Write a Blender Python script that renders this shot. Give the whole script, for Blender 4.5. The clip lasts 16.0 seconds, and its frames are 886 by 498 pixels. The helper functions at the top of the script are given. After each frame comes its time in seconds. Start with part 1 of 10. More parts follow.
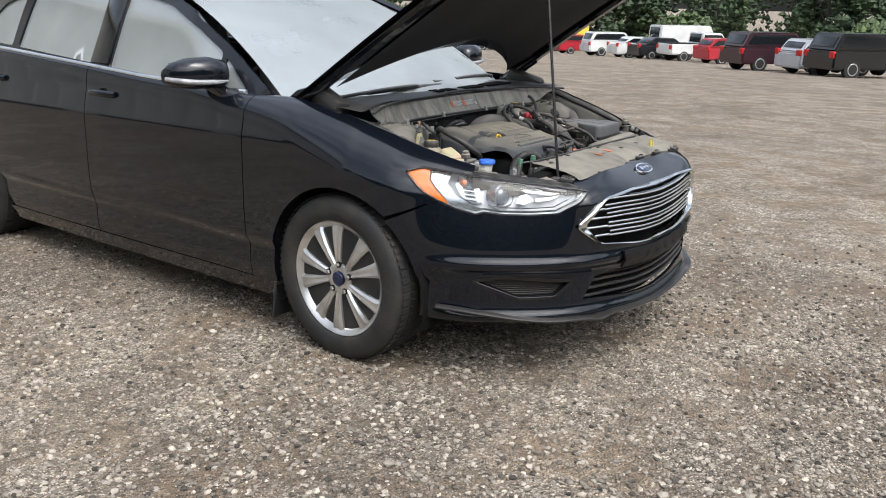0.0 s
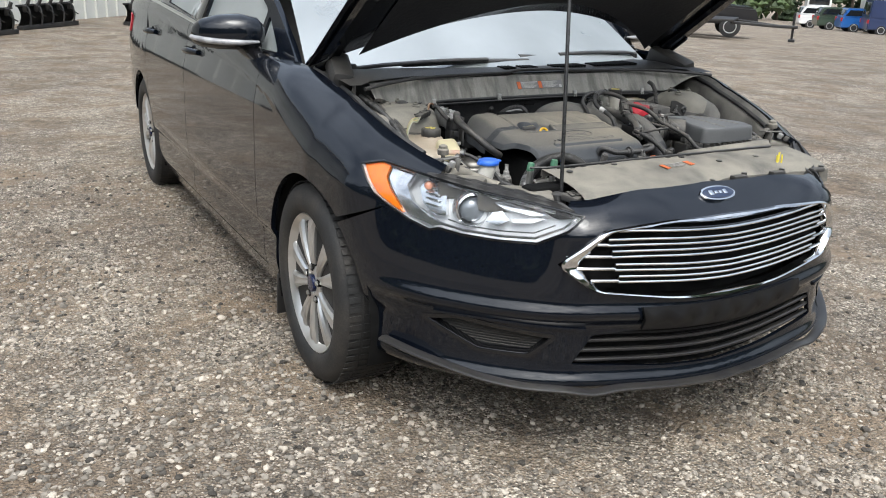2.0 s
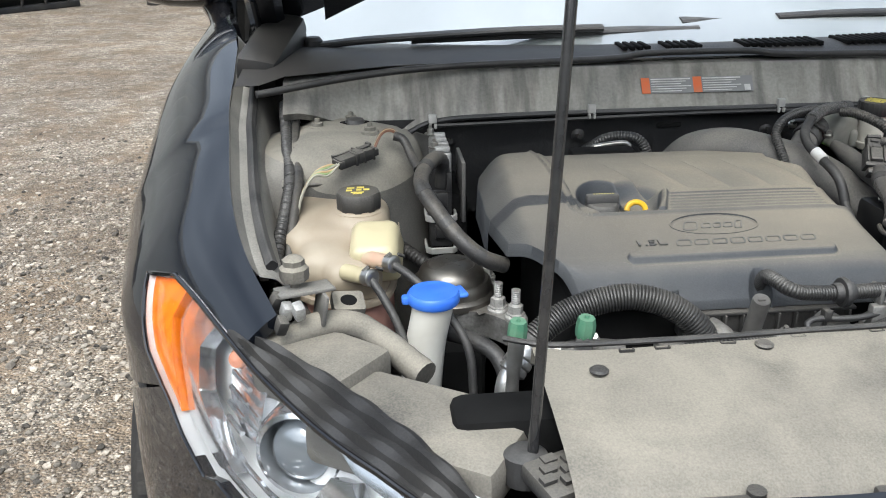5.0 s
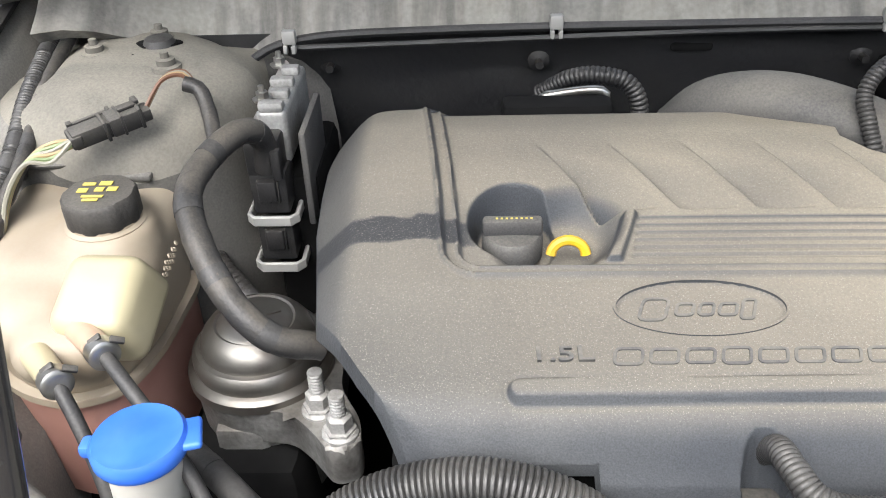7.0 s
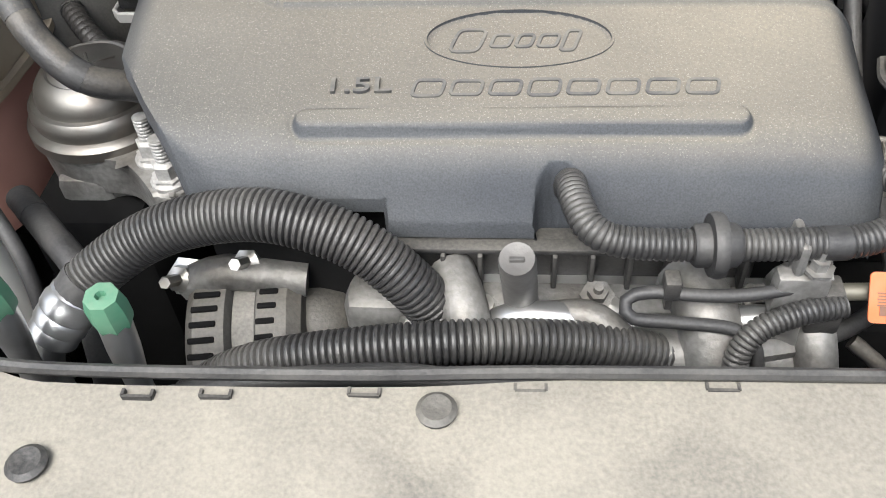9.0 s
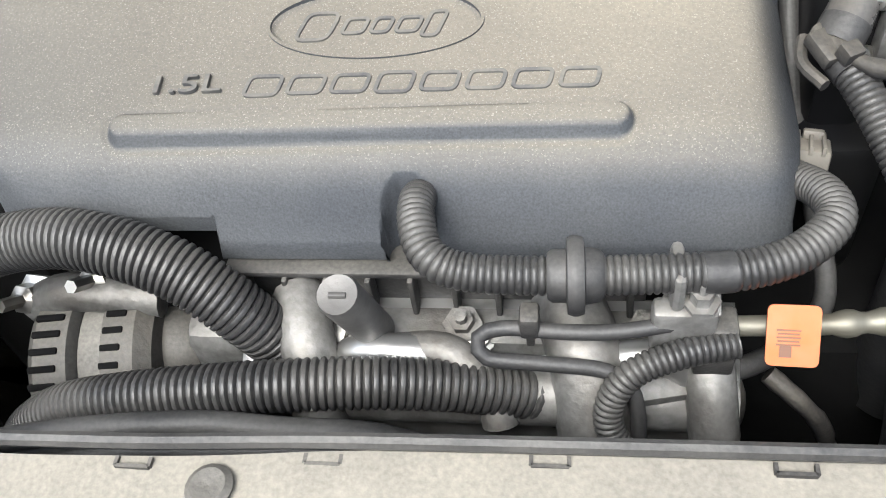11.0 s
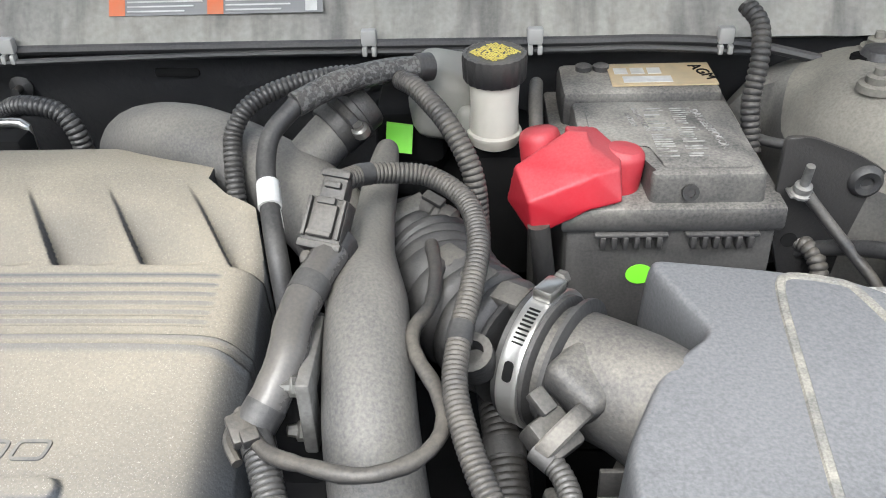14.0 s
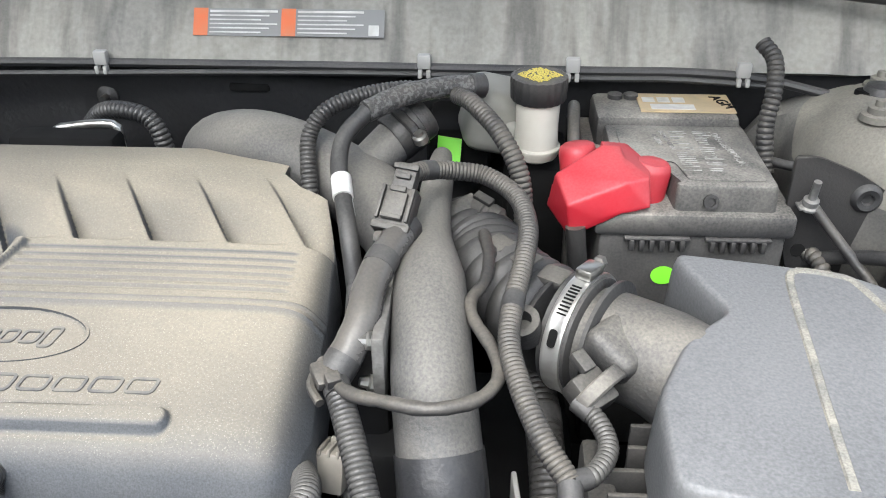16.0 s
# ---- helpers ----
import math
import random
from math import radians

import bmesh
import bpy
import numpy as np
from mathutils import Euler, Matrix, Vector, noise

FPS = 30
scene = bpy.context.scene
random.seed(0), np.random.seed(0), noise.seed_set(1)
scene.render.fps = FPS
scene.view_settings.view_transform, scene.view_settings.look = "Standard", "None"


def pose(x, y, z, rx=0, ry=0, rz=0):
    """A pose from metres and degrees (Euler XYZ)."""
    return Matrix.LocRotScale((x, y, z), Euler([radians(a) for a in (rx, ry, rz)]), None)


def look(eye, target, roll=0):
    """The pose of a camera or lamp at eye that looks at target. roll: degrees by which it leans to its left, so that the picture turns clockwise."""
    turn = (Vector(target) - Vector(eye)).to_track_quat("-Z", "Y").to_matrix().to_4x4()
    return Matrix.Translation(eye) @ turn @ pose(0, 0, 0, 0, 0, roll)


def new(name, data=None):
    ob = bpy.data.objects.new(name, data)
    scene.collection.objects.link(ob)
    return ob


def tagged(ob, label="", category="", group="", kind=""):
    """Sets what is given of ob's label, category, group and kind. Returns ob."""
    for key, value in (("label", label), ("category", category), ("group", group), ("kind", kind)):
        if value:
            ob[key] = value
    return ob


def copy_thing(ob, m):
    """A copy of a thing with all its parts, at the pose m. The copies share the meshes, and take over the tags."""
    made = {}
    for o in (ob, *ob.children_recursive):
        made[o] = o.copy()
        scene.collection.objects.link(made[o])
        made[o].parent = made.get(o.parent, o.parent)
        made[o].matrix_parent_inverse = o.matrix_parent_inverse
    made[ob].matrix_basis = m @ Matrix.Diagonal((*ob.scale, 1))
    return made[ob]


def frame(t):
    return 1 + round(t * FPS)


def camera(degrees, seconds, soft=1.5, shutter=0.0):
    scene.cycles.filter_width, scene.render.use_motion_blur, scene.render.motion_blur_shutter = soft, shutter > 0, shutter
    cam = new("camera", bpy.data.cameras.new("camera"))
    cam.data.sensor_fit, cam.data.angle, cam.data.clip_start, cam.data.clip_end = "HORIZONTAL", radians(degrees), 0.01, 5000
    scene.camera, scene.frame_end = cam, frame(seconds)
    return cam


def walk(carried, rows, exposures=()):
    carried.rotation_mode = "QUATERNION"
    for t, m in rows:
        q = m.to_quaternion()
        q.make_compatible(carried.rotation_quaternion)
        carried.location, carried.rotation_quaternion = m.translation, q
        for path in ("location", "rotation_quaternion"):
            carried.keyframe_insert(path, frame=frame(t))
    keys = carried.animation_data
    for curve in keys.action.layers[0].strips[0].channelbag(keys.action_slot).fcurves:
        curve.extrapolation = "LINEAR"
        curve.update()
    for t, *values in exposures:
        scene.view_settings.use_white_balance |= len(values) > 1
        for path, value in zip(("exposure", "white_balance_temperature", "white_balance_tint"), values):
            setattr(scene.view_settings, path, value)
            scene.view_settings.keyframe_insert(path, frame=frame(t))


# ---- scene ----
cam = camera(54.5, 16.0, 1.0)
PATH = [
    (0, (-3.08, -2.194, 1.401), (-1.559, -1.025, 0.837), 1.3),
    (0.5, (-2.738, -2.389, 1.38), (-1.392, -1.033, 0.788), 1.6),
    (1, (-2.398, -2.491, 1.385), (-1.212, -1.001, 0.772), 2.0),
    (1.5, (-2.034, -2.55, 1.385), (-1.007, -0.952, 0.76), 2.1),
    (2, (-1.708, -2.446, 1.351), (-0.816, -0.773, 0.715), 1.9),
    (2.5, (-1.418, -2.32, 1.349), (-0.632, -0.594, 0.715), 1.6),
    (3, (-1.137, -2.195, 1.322), (-0.443, -0.429, 0.691), 1.2),
    (3.5, (-0.921, -2.038, 1.31), (-0.335, -0.237, 0.668), 0.9),
    (4, (-0.762, -1.754, 1.284), (-0.321, 0.075, 0.606), 0.4),
    (4.2, (-0.707, -1.653, 1.272), (-0.326, 0.184, 0.58), 0.3),
    (6.5, (-0.328, -0.808, 1.207), (-0.407, 0.93, 0.219), -2.3),
    (7, (-0.26, -0.759, 1.208), (-0.346, 0.895, 0.086), -2.2),
    (7.5, (-0.221, -0.752, 1.189), (-0.276, 0.817, -0.051), -1.4),
    (8, (-0.193, -0.766, 1.174), (-0.26, 0.728, -0.154), -1.4),
    (8.5, (-0.153, -0.778, 1.174), (-0.25, 0.652, -0.221), -2.2),
    (8.7, (-0.137, -0.773, 1.162), (-0.258, 0.632, -0.256), -2.9),
    (10.8, (-0.038, -0.671, 1.114), (-0.361, 0.593, -0.402), -9.9),
    (11, (-0.016, -0.676, 1.112), (-0.315, 0.593, -0.404), -9.8),
    (11.5, (0.05, -0.687, 1.116), (-0.194, 0.606, -0.389), -9.6),
    (12, (0.104, -0.695, 1.121), (-0.076, 0.66, -0.338), -8.3),
    (12.5, (0.163, -0.69, 1.138), (0.034, 0.765, -0.228), -6.8),
    (13, (0.199, -0.683, 1.166), (0.132, 0.861, -0.103), -4.7),
    (13.5, (0.219, -0.673, 1.176), (0.155, 0.939, -0.006), -3.6),
    (14, (0.222, -0.656, 1.178), (0.131, 1.003, 0.066), -2.3),
    (14.5, (0.191, -0.638, 1.182), (0.024, 1.048, 0.119), -1.8),
    (15, (0.129, -0.646, 1.185), (-0.089, 1.047, 0.143), -1.1),
    (15.5, (0.129, -0.706, 1.184), (0.005, 0.99, 0.132), -0.1),
    (16, (0.194, -0.745, 1.184), (0.087, 0.976, 0.17), -0.3),
]
walk(cam, [(t, look(eye, target, roll)) for t, eye, target, roll in PATH], [(0, 0.30, 6450, 8), (2, 0.36, 6380, 6), (3.5, 0.44, 6250, 4), (4.2, 0.48, 6250, 4), (6.5, 1.0, 6500, 9), (7.0, 1.12, 6495, 9), (7.5, 1.18, 6490, 9), (8.0, 1.12, 6485, 8), (8.5, 1.06, 6480, 8), (11, 1.2, 6400, 7), (12, 1.29, 6360, 7), (13, 1.42, 6330, 7), (14, 1.36, 6330, 7), (15, 1.28, 6330, 7), (16, 1.4, 6330, 7)])

# ---- world, sun ----
world = bpy.data.worlds.new("sky")
scene.world = world
world.use_nodes = True
wn, wl = world.node_tree.nodes, world.node_tree.links
wn.clear()
sky = wn.new("ShaderNodeTexSky")
sky.sky_type, sky.sun_disc = "NISHITA", False
sky.sun_elevation, sky.sun_rotation = radians(52), radians(200)
sky.air_density, sky.dust_density, sky.ozone_density = 1.0, 4.0, 1.0
pale = wn.new("ShaderNodeHueSaturation")
pale.inputs["Saturation"].default_value = 0.42
wcoord, wmap, wnoise, wramp, wmul = (wn.new("ShaderNode" + k) for k in ("TexCoord", "Mapping", "TexNoise", "ValToRGB", "Mix"))
wmap.inputs["Scale"].default_value = (1.0, 1.0, 2.6)
wnoise.inputs["Scale"].default_value, wnoise.inputs["Detail"].default_value = 2.3, 7
wramp.color_ramp.elements[0].position, wramp.color_ramp.elements[0].color = 0.34, (0.5, 0.53, 0.58, 1)
wramp.color_ramp.elements[1].position, wramp.color_ramp.elements[1].color = 0.64, (1.3, 1.3, 1.3, 1)
wmul.data_type, wmul.blend_type = "RGBA", "MULTIPLY"
wmul.inputs[0].default_value = 1.0
wback, wout = wn.new("ShaderNodeBackground"), wn.new("ShaderNodeOutputWorld")
wback.inputs["Strength"].default_value = 0.15
wl.new(wcoord.outputs["Generated"], wmap.inputs["Vector"])
wl.new(wmap.outputs[0], wnoise.inputs["Vector"])
wl.new(wnoise.outputs["Fac"], wramp.inputs[0])
wl.new(sky.outputs[0], pale.inputs["Color"])
wl.new(pale.outputs[0], wmul.inputs[6])
wl.new(wramp.outputs[0], wmul.inputs[7])
wsep, wlift, wover = wn.new("ShaderNodeSeparateXYZ"), wn.new("ShaderNodeMapRange"), wn.new("ShaderNodeMix")
wlift.inputs["From Min"].default_value, wlift.inputs["From Max"].default_value = 0.0, 1.0
wlift.inputs["To Min"].default_value, wlift.inputs["To Max"].default_value = 0.62, 2.7
wover.data_type, wover.blend_type = "RGBA", "MULTIPLY"
wover.inputs[0].default_value = 1.0
wl.new(wcoord.outputs["Generated"], wsep.inputs[0])
wl.new(wsep.outputs["Z"], wlift.inputs["Value"])
wl.new(wmul.outputs[2], wover.inputs[6])
wl.new(wlift.outputs[0], wover.inputs[7])
wl.new(wover.outputs[2], wback.inputs["Color"])
wl.new(wback.outputs[0], wout.inputs[0])
sun_data = bpy.data.lights.new("sun", "SUN")
sun_data.energy, sun_data.angle, sun_data.color = 0.6, radians(25), (1.0, 0.96, 0.9)
sun = new("sun", sun_data)
sun.matrix_world = look((0, 0, 30), (7.5, 21, -14))


# ---- materials ----
def mat(name, base, rough=0.5, metal=0.0, coat=0.0, second=None, scale=8.0, low=0.4, high=0.65, fine=0.0, bump=0.0, bump_scale=60.0,
        dust=None, dust_amount=0.6, dust_scale=5.0, island=0.0, detail=6.0, spec=0.5, random_tint=0.0, streak=None):
    """Principled material with two scales of variation; dust lies on faces that look up."""
    m = bpy.data.materials.new(name)
    m.use_nodes = True
    n, l = m.node_tree.nodes, m.node_tree.links
    p = n["Principled BSDF"]
    p.inputs["Roughness"].default_value, p.inputs["Metallic"].default_value = rough, metal
    p.inputs["Coat Weight"].default_value, p.inputs["Coat Roughness"].default_value = coat, 0.04
    p.inputs["Specular IOR Level"].default_value = spec
    co = n.new("ShaderNodeTexCoord")

    def noise_node(s, d=detail, w=0.0):
        t = n.new("ShaderNodeTexNoise")
        t.inputs["Scale"].default_value, t.inputs["Detail"].default_value, t.inputs["Distortion"].default_value = s, d, w
        l.new(co.outputs["Object"], t.inputs["Vector"])
        return t.outputs["Fac"]

    def ramp(fac, a, b):
        r = n.new("ShaderNodeMapRange")
        r.inputs["From Min"].default_value, r.inputs["From Max"].default_value = a, b
        l.new(fac, r.inputs["Value"])
        return r.outputs[0]

    def math_node(op, a, b):
        r = n.new("ShaderNodeMath")
        r.operation = op
        for k, v in enumerate((a, b)):
            if isinstance(v, (int, float)):
                r.inputs[k].default_value = v
            else:
                l.new(v, r.inputs[k])
        return r.outputs[0]

    def mix(fac, a, b, kind="MIX"):
        r = n.new("ShaderNodeMix")
        r.data_type, r.blend_type = "RGBA", kind
        for k, v in ((0, fac), (6, a), (7, b)):
            if isinstance(v, (int, float)):
                r.inputs[k].default_value = v
            elif isinstance(v, tuple):
                r.inputs[k].default_value = (*v, 1) if len(v) == 3 else v
            else:
                l.new(v, r.inputs[k])
        return r.outputs[2]

    colour = base
    if second:
        colour = mix(ramp(noise_node(scale, w=0.4), low, high), base, second)
    if streak:
        mp = n.new("ShaderNodeMapping")
        mp.inputs["Scale"].default_value = streak[1]
        t = n.new("ShaderNodeTexNoise")
        t.inputs["Scale"].default_value, t.inputs["Detail"].default_value = 1.0, 7.0
        l.new(co.outputs["Object"], mp.inputs["Vector"])
        l.new(mp.outputs[0], t.inputs["Vector"])
        colour = mix(ramp(t.outputs["Fac"], 0.46, 0.66), colour, streak[0])
    if fine:
        g = ramp(noise_node(bump_scale * 2.2, 3), 0.3, 0.7)
        colour = mix(1.0, colour, mix(g, (1 - fine,) * 3, (1 + fine,) * 3), "MULTIPLY")
    if random_tint:
        info = n.new("ShaderNodeObjectInfo")
        colour = mix(1.0, colour, mix(info.outputs["Random"], (1 - random_tint,) * 3, (1 + random_tint,) * 3), "MULTIPLY")
    if island:
        geo = n.new("ShaderNodeNewGeometry")
        colour = mix(1.0, colour, mix(geo.outputs["Random Per Island"], (1 - island,) * 3, (1 + island,) * 3), "MULTIPLY")
    if dust:
        geo = n.new("ShaderNodeNewGeometry")
        sep = n.new("ShaderNodeSeparateXYZ")
        l.new(geo.outputs["Normal"], sep.inputs[0])
        up = ramp(sep.outputs["Z"], -0.25, 0.8)
        patch = ramp(noise_node(dust_scale, 6, 0.8), 0.34, 0.60)
        speck = ramp(noise_node(480, 4), 0.30, 0.70)
        fac = math_node("MULTIPLY", math_node("MULTIPLY", up, dust_amount), math_node("ADD", math_node("MULTIPLY", patch, 0.70), math_node("MULTIPLY", speck, 0.46)))
        fac = math_node("MINIMUM", fac, 1.0)
        colour = mix(fac, colour, dust)
        rr = n.new("ShaderNodeMapRange")
        rr.inputs["To Min"].default_value, rr.inputs["To Max"].default_value = rough, max(rough, 0.9)
        l.new(fac, rr.inputs["Value"])
        l.new(rr.outputs[0], p.inputs["Roughness"])
    if isinstance(colour, tuple):
        p.inputs["Base Color"].default_value = (*colour, 1)
    else:
        l.new(colour, p.inputs["Base Color"])
    if bump:
        b = n.new("ShaderNodeBump")
        b.inputs["Strength"].default_value, b.inputs["Distance"].default_value = bump, 0.002
        l.new(noise_node(bump_scale, 4), b.inputs["Height"])
        l.new(b.outputs[0], p.inputs["Normal"])
    return m


def glass(name, tint, rough=0.0, ior=1.45, floor=0.0, haze=0.0):
    """Thin window glass: part clear, part mirror by its gloss; haze: pale colour added for reflected sky."""
    m = bpy.data.materials.new(name)
    m.use_nodes = True
    n, l = m.node_tree.nodes, m.node_tree.links
    n.clear()
    out, mixer, clear, gloss, fres = (n.new("ShaderNode" + k) for k in ("OutputMaterial", "MixShader", "BsdfTransparent", "BsdfGlossy", "Fresnel"))
    clear.inputs[0].default_value = (*tint, 1)
    gloss.inputs["Roughness"].default_value = rough
    fres.inputs[0].default_value = ior
    most = n.new("ShaderNodeMath")
    most.operation = "MAXIMUM"
    most.inputs[1].default_value = floor
    l.new(fres.outputs[0], most.inputs[0])
    l.new(most.outputs[0], mixer.inputs[0])
    l.new(clear.outputs[0], mixer.inputs[1])
    l.new(gloss.outputs[0], mixer.inputs[2])
    if haze:
        # Pale diffuse share stands in for the brightness of reflected sky.
        film, over, co, tn, mr = (n.new("ShaderNode" + k) for k in ("BsdfDiffuse", "MixShader", "TexCoord", "TexNoise", "MapRange"))
        film.inputs[0].default_value = (0.74, 0.80, 0.80, 1)
        tn.inputs["Scale"].default_value, tn.inputs["Detail"].default_value = 3.0, 6.0
        mr.inputs["To Min"].default_value, mr.inputs["To Max"].default_value = haze * 0.75, haze * 1.25
        l.new(co.outputs["Object"], tn.inputs["Vector"])
        l.new(tn.outputs["Fac"], mr.inputs["Value"])
        l.new(mr.outputs[0], over.inputs[0])
        l.new(mixer.outputs[0], over.inputs[1])
        l.new(film.outputs[0], over.inputs[2])
        l.new(over.outputs[0], out.inputs[0])
    else:
        l.new(mixer.outputs[0], out.inputs[0])
    return m


DUST = (0.33, 0.29, 0.23)
M_PAINT = mat("black_paint", (0.0028, 0.0042, 0.0076), 0.25, 0.0, 0.85, second=(0.0036, 0.0054, 0.0092), scale=3, dust=(0.2, 0.18, 0.15), dust_amount=0.004, dust_scale=2.5, spec=0.1)
M_PAINT.node_tree.nodes["Principled BSDF"].inputs["Coat IOR"].default_value = 1.56
M_SATIN = mat("satin_black", (0.006, 0.006, 0.007), 0.42, second=(0.010, 0.010, 0.010), scale=20, spec=0.3)
M_LIP = mat("satin_grey_lip", (0.014, 0.014, 0.016), 0.30, second=(0.022, 0.021, 0.020), scale=15, dust=DUST, dust_amount=0.05)
M_GLOSS = mat("gloss_black", (0.006, 0.006, 0.007), 0.12, 0, 0.6)
M_MATTE = mat("black_plastic", (0.017, 0.017, 0.018), 0.48, bump=0.25, bump_scale=500, dust=DUST, dust_amount=0.12)
# Near-black puts the shade of openings and deep parts into the colour.
M_DARK = mat("near_black_shade", (0.005, 0.005, 0.005), 0.9, second=(0.009, 0.009, 0.009), scale=20, spec=0.15)
M_CHROME = mat("chrome", (0.82, 0.83, 0.84), 0.09, 1.0, second=(0.6, 0.6, 0.62), scale=14, low=0.5, high=0.8)
M_ALLOY = mat("painted_alloy", (0.66, 0.655, 0.64), 0.28, 0.8, second=(0.42, 0.40, 0.37), scale=9, low=0.5, high=0.8, bump=0.1, bump_scale=300)
M_TYRE = mat("rubber_tyre", (0.014, 0.014, 0.014), 0.75, second=(0.042, 0.036, 0.030), scale=7, low=0.42, high=0.75, bump=0.5, bump_scale=90, fine=0.3)
M_RUBBER = mat("rubber", (0.020, 0.020, 0.021), 0.5, bump=0.25, bump_scale=200, dust=(0.30, 0.285, 0.26), dust_amount=0.19, dust_scale=16)
M_GLASSS = glass("side_glass", (0.55, 0.66, 0.61), ior=1.7, floor=0.37, haze=0.26)
M_GLASSW = glass("windscreen_glass", (0.60, 0.66, 0.64), ior=1.9, floor=0.42, haze=0.25)
M_LENS = glass("clear_lens", (0.93, 0.94, 0.95), ior=1.4)
M_AMBER = mat("amber_reflector", (0.9, 0.23, 0.015), 0.22, coat=0.8, second=(0.8, 0.17, 0.01), scale=60)
M_SILVER = mat("reflector_silver", (0.78, 0.79, 0.8), 0.14, 0.9, second=(0.55, 0.56, 0.58), scale=25)
M_GREYLAMP = mat("lamp_grey", (0.74, 0.75, 0.76), 0.42, 0.1)
M_TURN = mat("turn_signal_grey", (0.34, 0.34, 0.35), 0.25, coat=0.5, second=(0.22, 0.22, 0.23), scale=30)
M_PROJECTOR = mat("projector_glass", (0.20, 0.22, 0.24), 0.06, 0.3, coat=1.0)
M_BULB = mat("amber_bulb", (0.72, 0.30, 0.18), 0.2, coat=0.6)
M_RUST = mat("brake_disc_steel", (0.16, 0.13, 0.11), 0.5, 0.7, second=(0.09, 0.07, 0.06), scale=20)


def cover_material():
    """Grey-blue plastic under beige dust; the beige grows towards the rear and the far side; a dark run of spilt oil by
    the filler.
    """
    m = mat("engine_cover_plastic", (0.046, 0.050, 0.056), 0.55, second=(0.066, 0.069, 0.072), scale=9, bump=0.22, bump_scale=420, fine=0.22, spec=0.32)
    n, l = m.node_tree.nodes, m.node_tree.links
    p = n["Principled BSDF"]
    plain = p.inputs["Base Color"].links[0].from_socket

    def node(kind, **values):
        r = n.new("ShaderNode" + kind)
        for k, v in values.items():
            r.inputs[k.replace("_", " ")].default_value = v
        return r

    def calc(op, a, b):
        r = n.new("ShaderNodeMath")
        r.operation = op
        for k, v in enumerate((a, b)):
            if isinstance(v, (int, float)):
                r.inputs[k].default_value = v
            else:
                l.new(v, r.inputs[k])
        return r.outputs[0]

    def spread(v, a, b, c=0.0, d=1.0):
        r = node("MapRange", From_Min=a, From_Max=b, To_Min=c, To_Max=d)
        l.new(v, r.inputs["Value"])
        return r.outputs[0]

    co, at, geo, face = n.new("ShaderNodeTexCoord"), n.new("ShaderNodeSeparateXYZ"), n.new("ShaderNodeNewGeometry"), n.new("ShaderNodeSeparateXYZ")
    l.new(co.outputs["Object"], at.inputs[0])
    l.new(geo.outputs["Normal"], face.inputs[0])

    def noise_of(scale, detail=5.0, warp=0.3):
        t = node("TexNoise", Scale=scale, Detail=detail, Distortion=warp)
        l.new(co.outputs["Object"], t.inputs["Vector"])
        return t.outputs["Fac"]

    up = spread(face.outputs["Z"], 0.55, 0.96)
    # The beige share rises with x and with y.
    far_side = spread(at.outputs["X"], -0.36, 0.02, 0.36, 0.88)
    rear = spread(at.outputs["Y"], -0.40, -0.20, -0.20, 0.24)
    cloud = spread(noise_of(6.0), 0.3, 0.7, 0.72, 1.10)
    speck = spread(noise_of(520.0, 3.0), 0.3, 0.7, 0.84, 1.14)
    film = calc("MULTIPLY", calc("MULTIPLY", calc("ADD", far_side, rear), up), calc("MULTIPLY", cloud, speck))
    grains = calc("MULTIPLY", spread(noise_of(1100.0, 2.0), 0.60, 0.70), up)
    # the run: a ragged band from the filler to the side
    ragged = calc("ADD", at.outputs["Y"], calc("MULTIPLY", calc("SUBTRACT", noise_of(26.0, 6.0), 0.5), 0.030))
    lower = calc("SUBTRACT", 1.0, spread(calc("ABSOLUTE", calc("ADD", ragged, 0.236), 0.0), 0.011, 0.014))
    run = calc("MULTIPLY", lower, calc("SUBTRACT", 1.0, spread(at.outputs["X"], -0.275, -0.255)))
    film = calc("MULTIPLY", film, calc("SUBTRACT", 1.0, calc("MULTIPLY", run, 0.9)))
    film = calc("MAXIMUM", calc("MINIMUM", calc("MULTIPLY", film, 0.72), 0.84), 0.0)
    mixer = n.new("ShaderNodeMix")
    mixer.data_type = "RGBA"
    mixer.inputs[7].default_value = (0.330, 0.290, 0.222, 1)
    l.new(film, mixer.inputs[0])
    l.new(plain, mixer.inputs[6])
    wet = n.new("ShaderNodeMix")
    wet.data_type = "RGBA"
    wet.inputs[7].default_value = (0.035, 0.036, 0.039, 1)
    l.new(calc("MULTIPLY", run, 0.75), wet.inputs[0])
    l.new(mixer.outputs[2], wet.inputs[6])
    sand = n.new("ShaderNodeMix")
    sand.data_type = "RGBA"
    sand.inputs[7].default_value = (0.46, 0.43, 0.37, 1)
    l.new(calc("MULTIPLY", grains, 0.42), sand.inputs[0])
    l.new(wet.outputs[2], sand.inputs[6])
    l.new(sand.outputs[2], p.inputs["Base Color"])
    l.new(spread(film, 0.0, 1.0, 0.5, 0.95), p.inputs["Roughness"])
    return m


